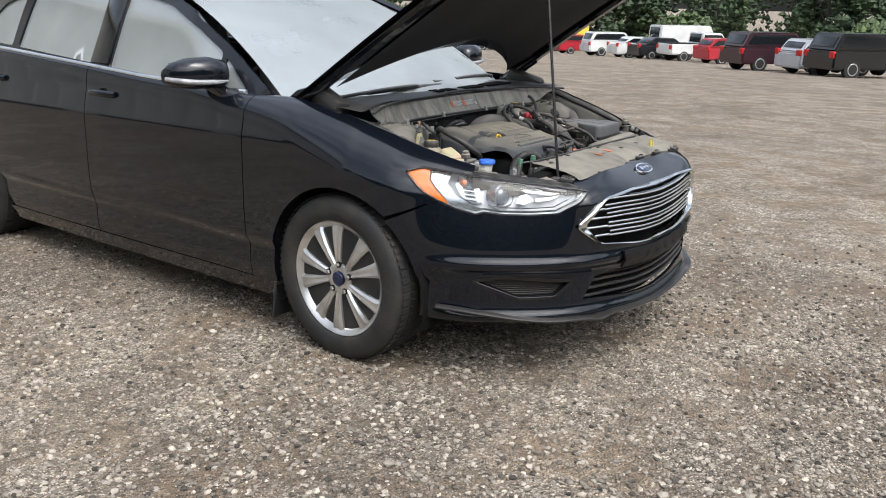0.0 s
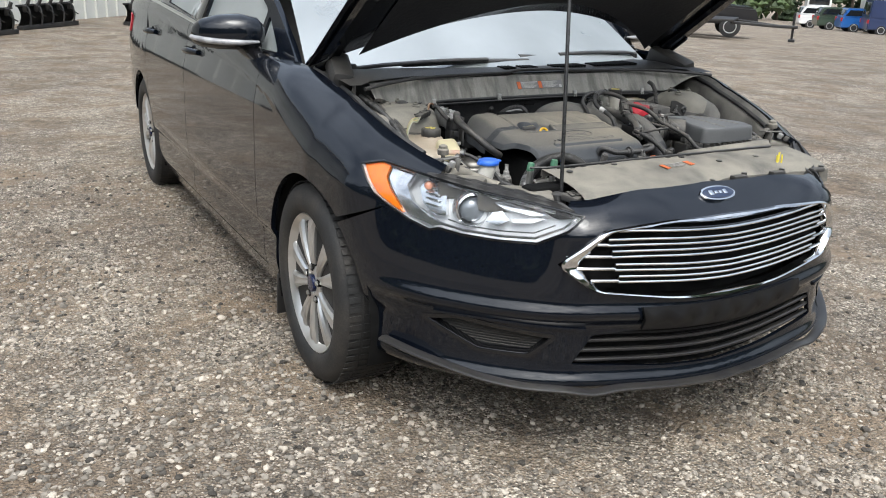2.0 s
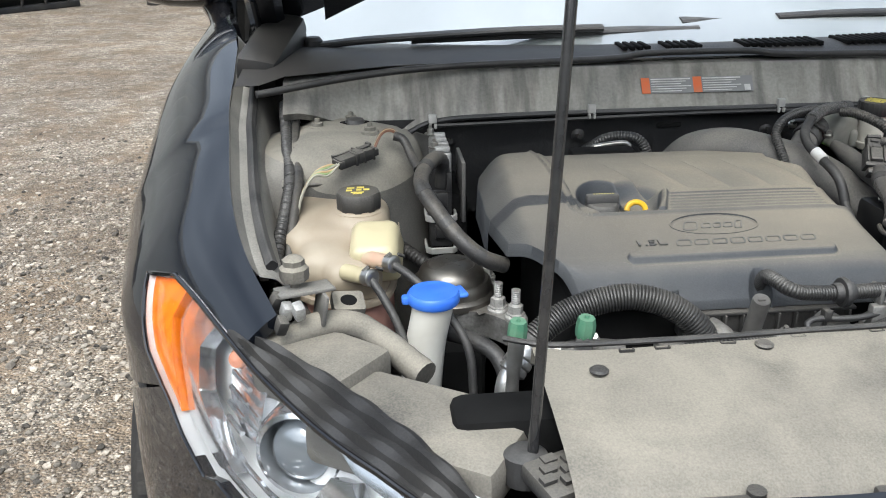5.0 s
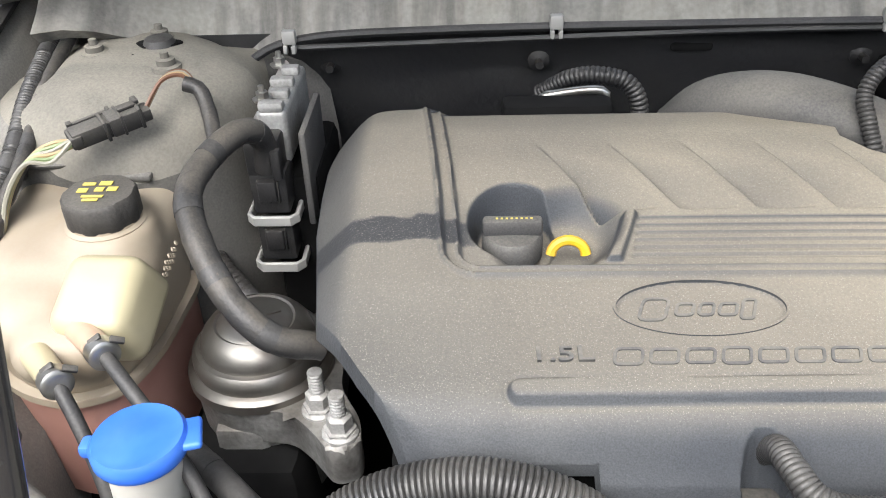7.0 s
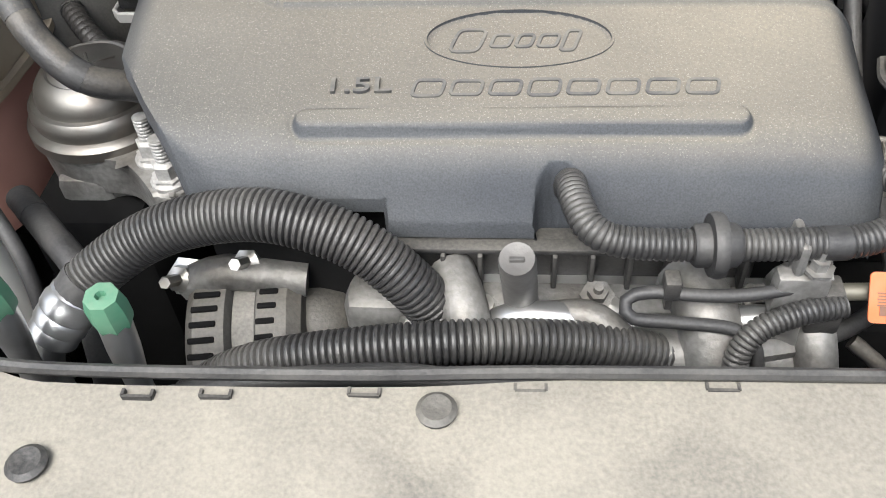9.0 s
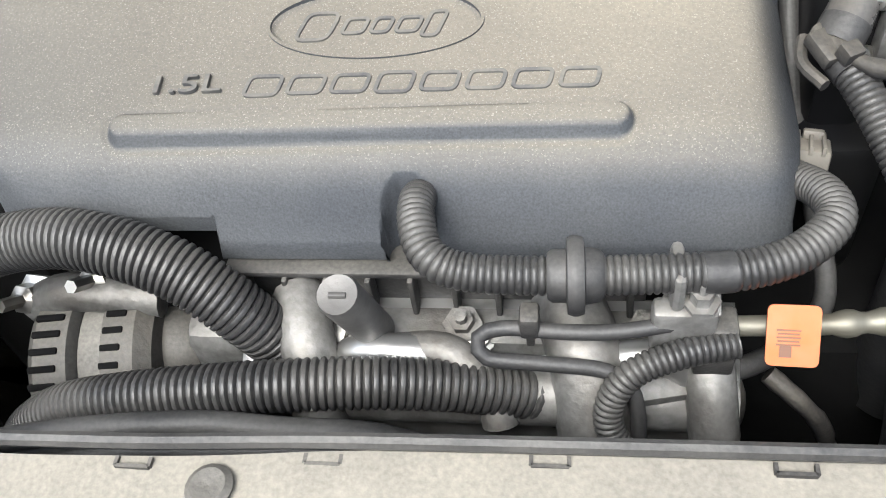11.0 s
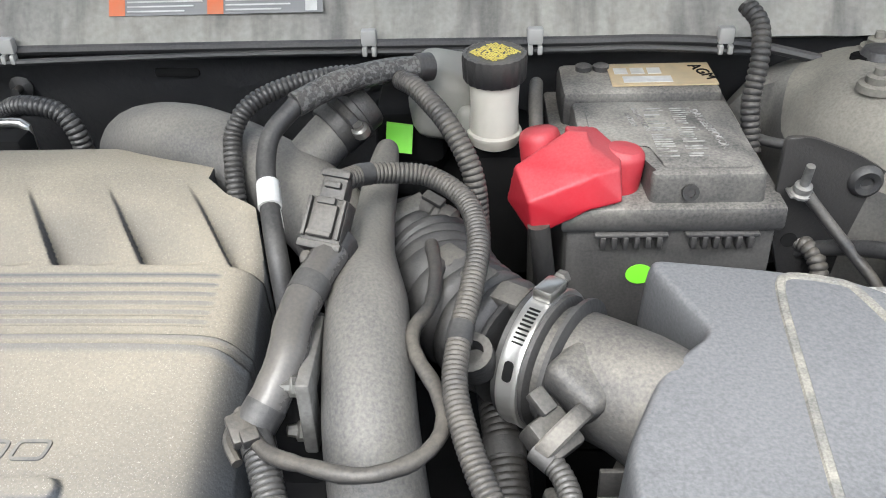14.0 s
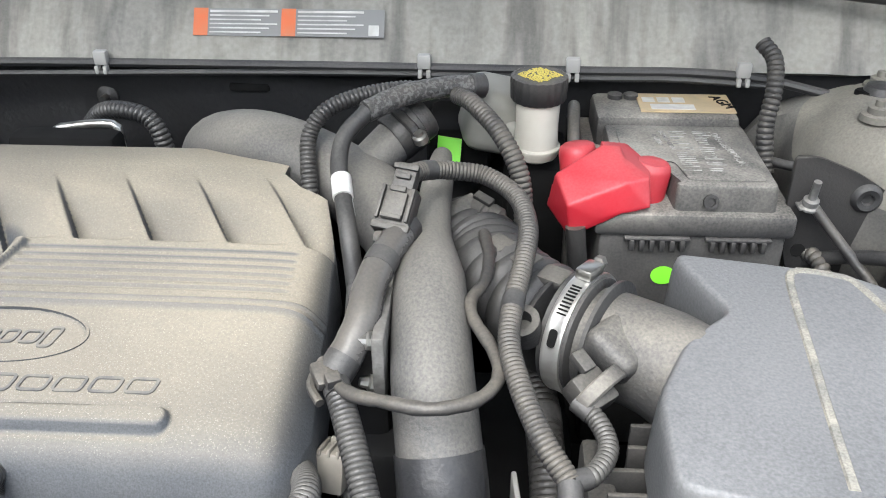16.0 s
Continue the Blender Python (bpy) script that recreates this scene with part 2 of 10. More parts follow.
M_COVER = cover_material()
M_COVERDARK = mat("cover_lettering", (0.06, 0.062, 0.066), 0.6, second=(0.10, 0.097, 0.09), scale=60, dust=(0.36, 0.33, 0.27), dust_amount=0.3, dust_scale=30)
M_BAYPL = mat("bay_plastic", (0.020, 0.020, 0.021), 0.48, bump=0.25, bump_scale=300, dust=(0.32, 0.295, 0.25), dust_amount=0.32, dust_scale=7)
M_DUCT = mat("duct_plastic", (0.050, 0.050, 0.052), 0.55, bump=0.25, bump_scale=350, fine=0.25, dust=(0.33, 0.305, 0.255), dust_amount=0.44, dust_scale=6)
# Grey layer on upward faces: dust, plus the sky's sheen as colour.
M_AIRBOX = mat("airbox_plastic", (0.060, 0.062, 0.065), 0.5, bump=0.25, bump_scale=350, fine=0.12, dust=(0.38, 0.38, 0.38), dust_amount=0.40, dust_scale=2)
M_HOSE = mat("hose_plastic", (0.020, 0.020, 0.021), 0.36, dust=(0.36, 0.34, 0.30), dust_amount=0.19, dust_scale=14, bump=0.2, bump_scale=260)
M_WIRE = mat("taped_wire", (0.024, 0.024, 0.025), 0.45, dust=DUST, dust_amount=0.26, dust_scale=18, bump=0.5, bump_scale=140)
M_SUPPORT = mat("dusty_support", (0.05, 0.049, 0.046), 0.7, second=(0.14, 0.13, 0.112), scale=13, low=0.35, high=0.6, dust=(0.30, 0.275, 0.225), dust_amount=0.70, dust_scale=6, bump=0.4, bump_scale=160, fine=0.2)
M_COWL = mat("dusty_cowl_panel", (0.20, 0.195, 0.18), 0.65, second=(0.34, 0.33, 0.295), scale=9, low=0.35, high=0.7, dust=(0.30, 0.28, 0.24), dust_amount=0.40, dust_scale=9, bump=0.3, bump_scale=90, fine=0.15, streak=((0.10, 0.098, 0.092), (42, 7, 6)))
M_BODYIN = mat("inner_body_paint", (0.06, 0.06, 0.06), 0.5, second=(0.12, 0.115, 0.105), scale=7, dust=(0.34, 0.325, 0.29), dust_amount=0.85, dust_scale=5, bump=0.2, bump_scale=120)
M_TOWER = mat("dusty_tower", (0.15, 0.142, 0.122), 0.8, second=(0.10, 0.096, 0.085), scale=11, dust=(0.30, 0.278, 0.23), dust_amount=0.75, dust_scale=8, bump=0.3, bump_scale=120, fine=0.12)
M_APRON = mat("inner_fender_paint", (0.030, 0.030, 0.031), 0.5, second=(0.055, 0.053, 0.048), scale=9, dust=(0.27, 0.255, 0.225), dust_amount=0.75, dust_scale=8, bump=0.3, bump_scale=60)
M_CAN = mat("aged_steel", (0.20, 0.192, 0.176), 0.42, 0.85, second=(0.14, 0.122, 0.105), scale=24, bump=0.15, bump_scale=120)
M_SHIELD = mat("bright_alloy_sheet", (0.55, 0.55, 0.54), 0.33, 0.85, second=(0.38, 0.37, 0.35), scale=26, bump=0.25, bump_scale=60)
M_TUBE = mat("dull_metal_tube", (0.17, 0.165, 0.155), 0.5, 0.4, second=(0.11, 0.105, 0.10), scale=30, bump=0.2, bump_scale=200)
M_CAST = mat("cast_aluminium", (0.25, 0.25, 0.245), 0.5, 0.6, second=(0.10, 0.097, 0.093), scale=22, low=0.4, high=0.7, bump=0.6, bump_scale=110, fine=0.2, dust=DUST, dust_amount=0.25)
M_STEEL = mat("zinc_steel", (0.46, 0.455, 0.43), 0.32, 0.9, second=(0.3, 0.28, 0.25), scale=40)
M_TANK = mat("translucent_tank", (0.355, 0.30, 0.225), 0.45, second=(0.29, 0.232, 0.165), scale=14, bump=0.15, bump_scale=90, dust=(0.36, 0.33, 0.28), dust_amount=0.3)
M_TANKPINK = mat("tank_with_coolant", (0.44, 0.24, 0.195), 0.45, second=(0.37, 0.19, 0.155), scale=10)
M_TANKLIGHT = mat("tank_dome", (0.47, 0.42, 0.27), 0.4, second=(0.42, 0.37, 0.24), scale=20)
M_NIPPLE = mat("pink_stained_plastic", (0.45, 0.29, 0.21), 0.4, second=(0.42, 0.34, 0.24), scale=30)
M_WHITEPL = mat("white_plastic", (0.52, 0.50, 0.44), 0.4, second=(0.42, 0.395, 0.34), scale=16)
M_MILKY = mat("milky_chamber", (0.27, 0.265, 0.235), 0.5, second=(0.20, 0.195, 0.175), scale=18, dust=(0.30, 0.285, 0.25), dust_amount=0.3)
M_BLUE = mat("blue_cap_plastic", (0.035, 0.14, 0.62), 0.35, second=(0.06, 0.19, 0.66), scale=22)
M_BLUEBADGE = mat("blue_enamel", (0.012, 0.022, 0.055), 0.2, coat=0.6)
M_NAVYCAP = mat("navy_cap", (0.008, 0.014, 0.05), 0.25, coat=0.4)
M_RED = mat("red_plastic", (0.46, 0.016, 0.030), 0.45, second=(0.37, 0.018, 0.030), scale=18, bump=0.1, bump_scale=200, dust=(0.55, 0.28, 0.27), dust_amount=0.22, dust_scale=14)
M_GREENCAP = mat("green_cap", (0.06, 0.20, 0.12), 0.5, second=(0.12, 0.25, 0.16), scale=40, dust=DUST, dust_amount=0.3)
M_LIME = mat("lime_label", (0.22, 0.75, 0.04), 0.5)
M_YELLOW = mat("yellow_plastic", (0.70, 0.42, 0.02), 0.45, second=(0.58, 0.34, 0.03), scale=60)
M_YPRINT = mat("yellow_print", (0.62, 0.52, 0.12), 0.6)
M_ORANGE = mat("orange_label", (0.62, 0.13, 0.035), 0.5, second=(0.52, 0.15, 0.06), scale=60)
M_PAPER = mat("white_label", (0.62, 0.62, 0.6), 0.55, second=(0.45, 0.44, 0.42), scale=50)
M_FADED = mat("faded_print", (0.36, 0.35, 0.33), 0.6, second=(0.16, 0.155, 0.145), scale=120, low=0.45, high=0.6)
M_GREYPRINT = mat("grey_print", (0.22, 0.22, 0.22), 0.6)
M_TAN = mat("tan_label", (0.52, 0.40, 0.24), 0.55, second=(0.4, 0.33, 0.22), scale=40)
M_BATT = mat("battery_case", (0.020, 0.020, 0.021), 0.42, dust=(0.38, 0.36, 0.33), dust_amount=0.36, dust_scale=12, bump=0.2, bump_scale=250)
M_BROWNPL = mat("grey_brown_plastic", (0.17, 0.16, 0.14), 0.5, second=(0.12, 0.112, 0.10), scale=60, dust=DUST, dust_amount=0.3)
M_BATTLID = mat("battery_lid", (0.030, 0.030, 0.031), 0.5, dust=(0.38, 0.355, 0.31), dust_amount=0.80, dust_scale=12, bump=0.25, bump_scale=250, fine=0.15)
M_WALL = mat("firewall_felt", (0.038, 0.039, 0.042), 0.8, bump=0.6, bump_scale=120, second=(0.046, 0.046, 0.047), scale=12, dust=(0.2, 0.19, 0.17), dust_amount=0.3)
M_CASTLIGHT = mat("pale_casting", (0.40, 0.40, 0.39), 0.5, 0.45, second=(0.24, 0.235, 0.225), scale=30, low=0.4, high=0.75, bump=0.4, bump_scale=160, fine=0.15, dust=DUST, dust_amount=0.2)
M_RIDGE = mat("dusty_ridge", (0.16, 0.155, 0.14), 0.85, second=(0.27, 0.255, 0.215), scale=60, fine=0.25, bump=0.3, bump_scale=300)
M_FELT = mat("hood_liner", (0.010, 0.011, 0.015), 0.75, bump=0.8, bump_scale=70, second=(0.016, 0.017, 0.02), scale=5)
M_INTERIOR = mat("interior_cloth", (0.06, 0.058, 0.055), 0.85, second=(0.09, 0.085, 0.08), scale=6)
M_BRACKET = mat("grey_clip", (0.40, 0.395, 0.375), 0.5, 0.2)


# ---- mesh helpers ----
def finish(bm, smooth=True, angle=38):
    bmesh.ops.recalc_face_normals(bm, faces=bm.faces)
    true = bm.verts.layers.float_vector.get("true_normal")
    if true is not None and sum(f.normal.dot(f.verts[0][true]) for f in bm.faces if len(f.verts) == 3) < 0:
        bmesh.ops.reverse_faces(bm, faces=bm.faces)
    bm.normal_update()
    own = [tuple(v[true]) if len(f.verts) == 3 else tuple(f.normal) for f in bm.faces for v in (lp.vert for lp in f.loops)] if true is not None else None
    me = bpy.data.meshes.new("m")
    bm.to_mesh(me)
    bm.free()
    if own:
        me.polygons.foreach_set("use_smooth", [True] * len(me.polygons))
        me.normals_split_custom_set(own)
        return me
    if smooth:
        me.polygons.foreach_set("use_smooth", [True] * len(me.polygons))
        me.set_sharp_from_angle(angle=radians(angle))
    return me


def part(name, bm, material, parent=None, label="", smooth=True, angle=38):
    me = bm if isinstance(bm, bpy.types.Mesh) else finish(bm, smooth, angle)
    if not me.materials:
        me.materials.append(material)
    ob = new(name, me)
    if parent is not None:
        ob.parent = parent
        if parent.type == "EMPTY":
            ob.matrix_parent_inverse = Matrix.Translation(parent.location).inverted()
    if label:
        ob["label"] = label
    return ob


def thing(name, at, label, category, group="", kind=""):
    """An Empty at the base of a thing; its parts are built in world places."""
    ob = new(name)
    ob.empty_display_size = 0.1
    ob.location = at
    return tagged(ob, label, category, group, kind)


def solo(name, bm, material, label, category, group="", kind="", smooth=True, angle=38):
    return tagged(part(name, bm, material, None, "", smooth, angle), label, category, group, kind)


def block(bm, centre, size, bevel=0.0, turn=None, segs=2, taper=1.0):
    """A bevelled block; taper scales its upper face."""
    made = bmesh.ops.create_cube(bm, size=1.0)["verts"]
    for v in made:
        k = taper if v.co.z > 0 else 1.0
        v.co = Vector((v.co.x * size[0] * k, v.co.y * size[1] * k, v.co.z * size[2]))
    if bevel:
        edges = list({e for v in made for e in v.link_edges})
        made = list({v for f in bmesh.ops.bevel(bm, geom=edges, offset=bevel, segments=segs, affect="EDGES", profile=0.5)["faces"] for v in f.verts} | {v for v in made if v.is_valid})
    m = Matrix.Translation(centre) @ (turn if turn else Matrix())
    bmesh.ops.transform(bm, matrix=m, verts=made)
    return bm


def lathe(bm, profile, centre, axis=(0, 0, 1), segs=32, ribs=0, depth=0.0):
    """Turns (radius, height) about an axis through centre; ribs: vertical grips of that depth."""
    turn = Vector(axis).to_track_quat("Z", "Y").to_matrix().to_4x4()
    m = Matrix.Translation(centre) @ turn
    rings = []
    for r, h in profile:
        ring = []
        for k in range(segs):
            a = 2 * math.pi * k / segs
            rr = r - (depth if ribs and (k * ribs * 2 // segs) % 2 and r > depth * 3 else 0)
            ring.append(bm.verts.new(m @ Vector((rr * math.cos(a), rr * math.sin(a), h))))
        rings.append(ring)
    for a, b in zip(rings, rings[1:]):
        for k in range(segs):
            bm.faces.new((a[k], a[(k + 1) % segs], b[(k + 1) % segs], b[k]))
    for ring, r in ((rings[0], profile[0][0]), (rings[-1], profile[-1][0])):
        if r > 1e-5:
            bm.faces.new(ring)
    return bm


def spline(points, step):
    """Evenly spaced points of a smooth curve through the given ones."""
    p = [Vector(q) for q in points]
    p = [2 * p[0] - p[1]] + p + [2 * p[-1] - p[-2]]
    fine = []
    for k in range(1, len(p) - 2):
        a, b, c, d = p[k - 1 : k + 3]
        for j in range(24):
            t = j / 24
            fine.append(0.5 * (2 * b + (c - a) * t + (2 * a - 5 * b + 4 * c - d) * t * t + (3 * b - a - 3 * c + d) * t**3))
    fine.append(p[-2])
    gaps = [0.0]
    for a, b in zip(fine, fine[1:]):
        gaps.append(gaps[-1] + (b - a).length)
    n = max(2, round(gaps[-1] / step))
    xs = np.array(fine)
    at = np.linspace(0, gaps[-1], n + 1)
    return [Vector(q) for q in np.stack([np.interp(at, gaps, xs[:, k]) for k in range(3)], 1)], gaps[-1]


def tube(bm, points, radius, step=0.006, segs=12, pitch=0.0, depth=0.0, radii=None, wobble=0.0, cap=True):
    """A hose along points; pitch and depth: its corrugation; radii: factors spread along its length."""
    if pitch:
        step = pitch / 4
    path, length = spline(points, step)
    side = (path[1] - path[0]).orthogonal().normalized()
    rings = []
    for k, q in enumerate(path):
        ahead = (path[min(k + 1, len(path) - 1)] - path[max(k - 1, 0)]).normalized()
        side = (side - ahead * side.dot(ahead)).normalized()
        up = ahead.cross(side)
        r = radius
        if radii:
            r *= float(np.interp(k / (len(path) - 1), np.linspace(0, 1, len(radii)), radii))
        if pitch:
            r -= depth * (0.0, 0.15, 1.0, 0.15)[k % 4]
        if wobble:
            r *= 1 + wobble * math.sin(k * 1.7) * math.cos(k * 0.63)
        rings.append([bm.verts.new(q + r * (side * math.cos(2 * math.pi * j / segs) + up * math.sin(2 * math.pi * j / segs))) for j in range(segs)])
    for a, b in zip(rings, rings[1:]):
        for j in range(segs):
            bm.faces.new((a[j], a[(j + 1) % segs], b[(j + 1) % segs], b[j]))
    if cap:
        bm.faces.new(rings[0])
        bm.faces.new(rings[-1])
    return bm


def sweep(bm, path, ups, profile, closed=False):
    """Sweeps a closed profile of (across, up) along a path with an up direction at each point."""
    n, rings = len(path), []
    for k, q in enumerate(path):
        a, b = (path[(k - 1) % n], path[(k + 1) % n]) if closed else (path[max(k - 1, 0)], path[min(k + 1, n - 1)])
        ahead = (Vector(b) - Vector(a)).normalized()
        up = Vector(ups[k] if isinstance(ups, list) else ups)
        across = ahead.cross(up).normalized()
        up = across.cross(ahead).normalized()
        rings.append([bm.verts.new(Vector(q) + across * u + up * w) for u, w in profile])
    m = len(profile)
    for k in range(n if closed else n - 1):
        a, b = rings[k], rings[(k + 1) % n]
        for j in range(m):
            bm.faces.new((a[j], a[(j + 1) % m], b[(j + 1) % m], b[j]))
    if not closed:
        bm.faces.new(rings[0])
        bm.faces.new(rings[-1])
    return bm


def rect_profile(w, h, c=0.3):
    """A rectangle w by h round the origin with cut corners."""
    k = min(w, h) * c
    return [(-w / 2 + k, -h / 2), (w / 2 - k, -h / 2), (w / 2, -h / 2 + k), (w / 2, h / 2 - k), (w / 2 - k, h / 2), (-w / 2 + k, h / 2), (-w / 2, h / 2 - k), (-w / 2, -h / 2 + k)]


def inside(p, poly):
    x, y, hit = p[0], p[1], False
    for (ax, ay), (bx, by) in zip(poly, poly[1:] + poly[:1]):
        if (ay > y) != (by > y) and x < (bx - ax) * (y - ay) / (by - ay) + ax:
            hit = not hit
    return hit


def densify(poly, step):
    out = []
    for a, b in zip(poly, poly[1:] + poly[:1]):
        n = max(1, math.ceil(math.hypot(b[0] - a[0], b[1] - a[1]) / step))
        out += [(a[0] + (b[0] - a[0]) * k / n, a[1] + (b[1] - a[1]) * k / n) for k in range(n)]
    return out


def rounded(poly, r, n=4):
    """Rounds the corners of a polygon by r."""
    out, m = [], len(poly)
    for k in range(m):
        a, b, c = (Vector(poly[(k + j) % m]) for j in (-1, 0, 1))
        u, w = a - b, c - b
        d = min(r, u.length * 0.45, w.length * 0.45)
        p, q = b + u.normalized() * d, b + w.normalized() * d
        for j in range(n + 1):
            t = j / n
            s = p * (1 - t) ** 2 + b * 2 * t * (1 - t) + q * t * t
            out.append((s.x, s.y))
    return out


def heart(p):
    """A point inside the car behind a place of its skin."""
    return Vector((p.x * 0.3, min(max(p.y, -0.35), 3.3), 0.55))


def panel(fn, poly, holes=(), step=0.04, thick=0.012, off=0.0, edge=None, rows=1.0):
    """A sheet cut out of the surface fn(u, v), with holes, and with folded edges of depth thick."""
    from mathutils.geometry import delaunay_2d_cdt
    edge = edge or step
    loops = [densify(list(p), edge) for p in (poly, *holes)]
    verts, edges = [], []
    for loop in loops:
        k = len(verts)
        verts += loop
        edges += [(k + j, k + (j + 1) % len(loop)) for j in range(len(loop))]
    arr = np.array(verts)
    (u0, v0), (u1, v1) = arr.min(0), arr.max(0)
    for i, u in enumerate(np.arange(u0 + step / 2, u1, step)):
        for v in np.arange(v0 + step * rows * (0.25 if i % 2 else 0.75), v1, step * rows):
            if inside((u, v), loops[0]) and not any(inside((u, v), h) for h in loops[1:]):
                if np.min((arr[:, 0] - u) ** 2 + (arr[:, 1] - v) ** 2) > (0.45 * min(step * rows, edge)) ** 2:
                    verts.append((float(u), float(v)))
    got, _, tris, *_ = delaunay_2d_cdt([Vector(v) for v in verts], edges, [], 0, 1e-6)
    bm = bmesh.new()
    true = bm.verts.layers.float_vector.new("true_normal")
    e = 0.006

    def normal(u, v):
        a, b, c, d = (Vector(fn(*q)) for q in ((u + e, v), (u - e, v), (u, v + e), (u, v - e)))
        return (a - b).cross(c - d).normalized()

    made, norms = [], []
    for q in got:
        nn = normal(q.x, q.y)
        p3 = Vector(fn(q.x, q.y))
        if nn.dot(p3 - heart(p3)) < 0:
            nn = -nn
        made.append(bm.verts.new(Vector(fn(q.x, q.y)) + nn * off))
        norms.append(nn)
        made[-1][true] = nn
    for t in tris:
        c = sum((got[k] for k in t), Vector((0, 0))) / 3
        if inside(c, loops[0]) and not any(inside(c, h) for h in loops[1:]):
            bm.faces.new([made[k] for k in t])
    loose = [v for v in bm.verts if not v.link_faces]
    index = {v: k for k, v in enumerate(made)}
    if thick:
        rim = [ed for ed in bm.edges if len(ed.link_faces) == 1]
        twin = {}
        for ed in rim:
            for v in ed.verts:
                if v not in twin:
                    twin[v] = bm.verts.new(v.co - norms[index[v]] * thick)
        for ed in rim:
            a, b = ed.verts
            bm.faces.new((a, b, twin[b], twin[a]))
    bmesh.ops.delete(bm, geom=loose, context="VERTS")
    return bm


def sheet(fn, us, vs, thick=0.0):
    """A grid over fn(u, v)."""
    bm = bmesh.new()
    rows = [[bm.verts.new(Vector(fn(u, v))) for v in vs] for u in us]
    for a, b in zip(rows, rows[1:]):
        for k in range(len(vs) - 1):
            bm.faces.new((a[k], b[k], b[k + 1], a[k + 1]))
    if thick:
        bmesh.ops.solidify(bm, geom=bm.faces[:], thickness=thick)
    return bm


def prism(bm, poly, z0, z1, bevel=0.0, m=None, top=1.0, segs=2):
    """A flat outline raised from z0 to z1, its upper edge rounded by bevel."""
    cx, cy = np.mean(poly, 0)
    low = [bm.verts.new((x, y, z0)) for x, y in poly]
    high = [bm.verts.new((cx + (x - cx) * top, cy + (y - cy) * top, z1)) for x, y in poly]
    n = len(poly)
    faces = [bm.faces.new((low[k], low[(k + 1) % n], high[(k + 1) % n], high[k])) for k in range(n)]
    bm.faces.new(low[::-1])
    up = bm.faces.new(high)
    verts = low + high
    if bevel:
        res = bmesh.ops.bevel(bm, geom=list(up.edges), offset=bevel, segments=segs, affect="EDGES", profile=0.5)
        verts = list({v for f in res["faces"] for v in f.verts} | {v for v in verts if v.is_valid})
    if m is not None:
        bmesh.ops.transform(bm, matrix=m, verts=verts)
    return bm


def lettering(text, size, m, depth=0.001, bold=0.0):
    """The built-in font as a mesh, laid by the pose m (x along the line, z out of the page)."""
    cu = bpy.data.curves.new("t", "FONT")
    cu.body, cu.size, cu.extrude, cu.align_x, cu.align_y, cu.offset = text, size, depth, "CENTER", "CENTER", bold
    ob = new("t", cu)
    me = bpy.data.meshes.new_from_object(ob.evaluated_get(bpy.context.evaluated_depsgraph_get()))
    bpy.data.objects.remove(ob)
    me.transform(m)
    return me


def smooth01(t):
    t = max(0.0, min(1.0, t))
    return t * t * (3 - 2 * t)


def bolt(bm, at, r=0.007, axis=(0, 0, 1), h=0.008):
    lathe(bm, [(r * 1.7, 0), (r * 1.7, h * 0.25), (r, h * 0.25), (r, h)], at, axis, 6)
    lathe(bm, [(r * 0.5, h), (r * 0.5, h * 1.7), (0, h * 1.7)], at, axis, 8)
    return bm

# ---- ground ----
def lot(x, y):
    """The lot leans a little under the car and falls away beyond it."""
    near = 0.040 - 0.013 * max(-6.0, min(4.0, x)) - 0.008 * max(-5.0, min(5.0, y))
    past = max(0.0, min(110.0, x) - 2.5)
    return near - 0.046 * past * smooth01(past / 6) - 0.012 * max(0.0, min(110.0, y) - 5.0)


def nose_up(y):
    """The body stands a little higher at its nose."""
    return 0.034 * (1 - max(-1.0, y) / 2.85)


def rise(x, y):
    """The lot climbs gently away from the car."""
    d = math.hypot(x + 1.0, y + 1.0)
    return lot(x, y) + 0.19 * (1 - math.exp(-max(0.0, d - 7.0) / 14)) * smooth01((d - 7.0) / 10) + 0.006 * noise.noise((x * 0.35, y * 0.35, 0)) * smooth01((d - 3) / 8)


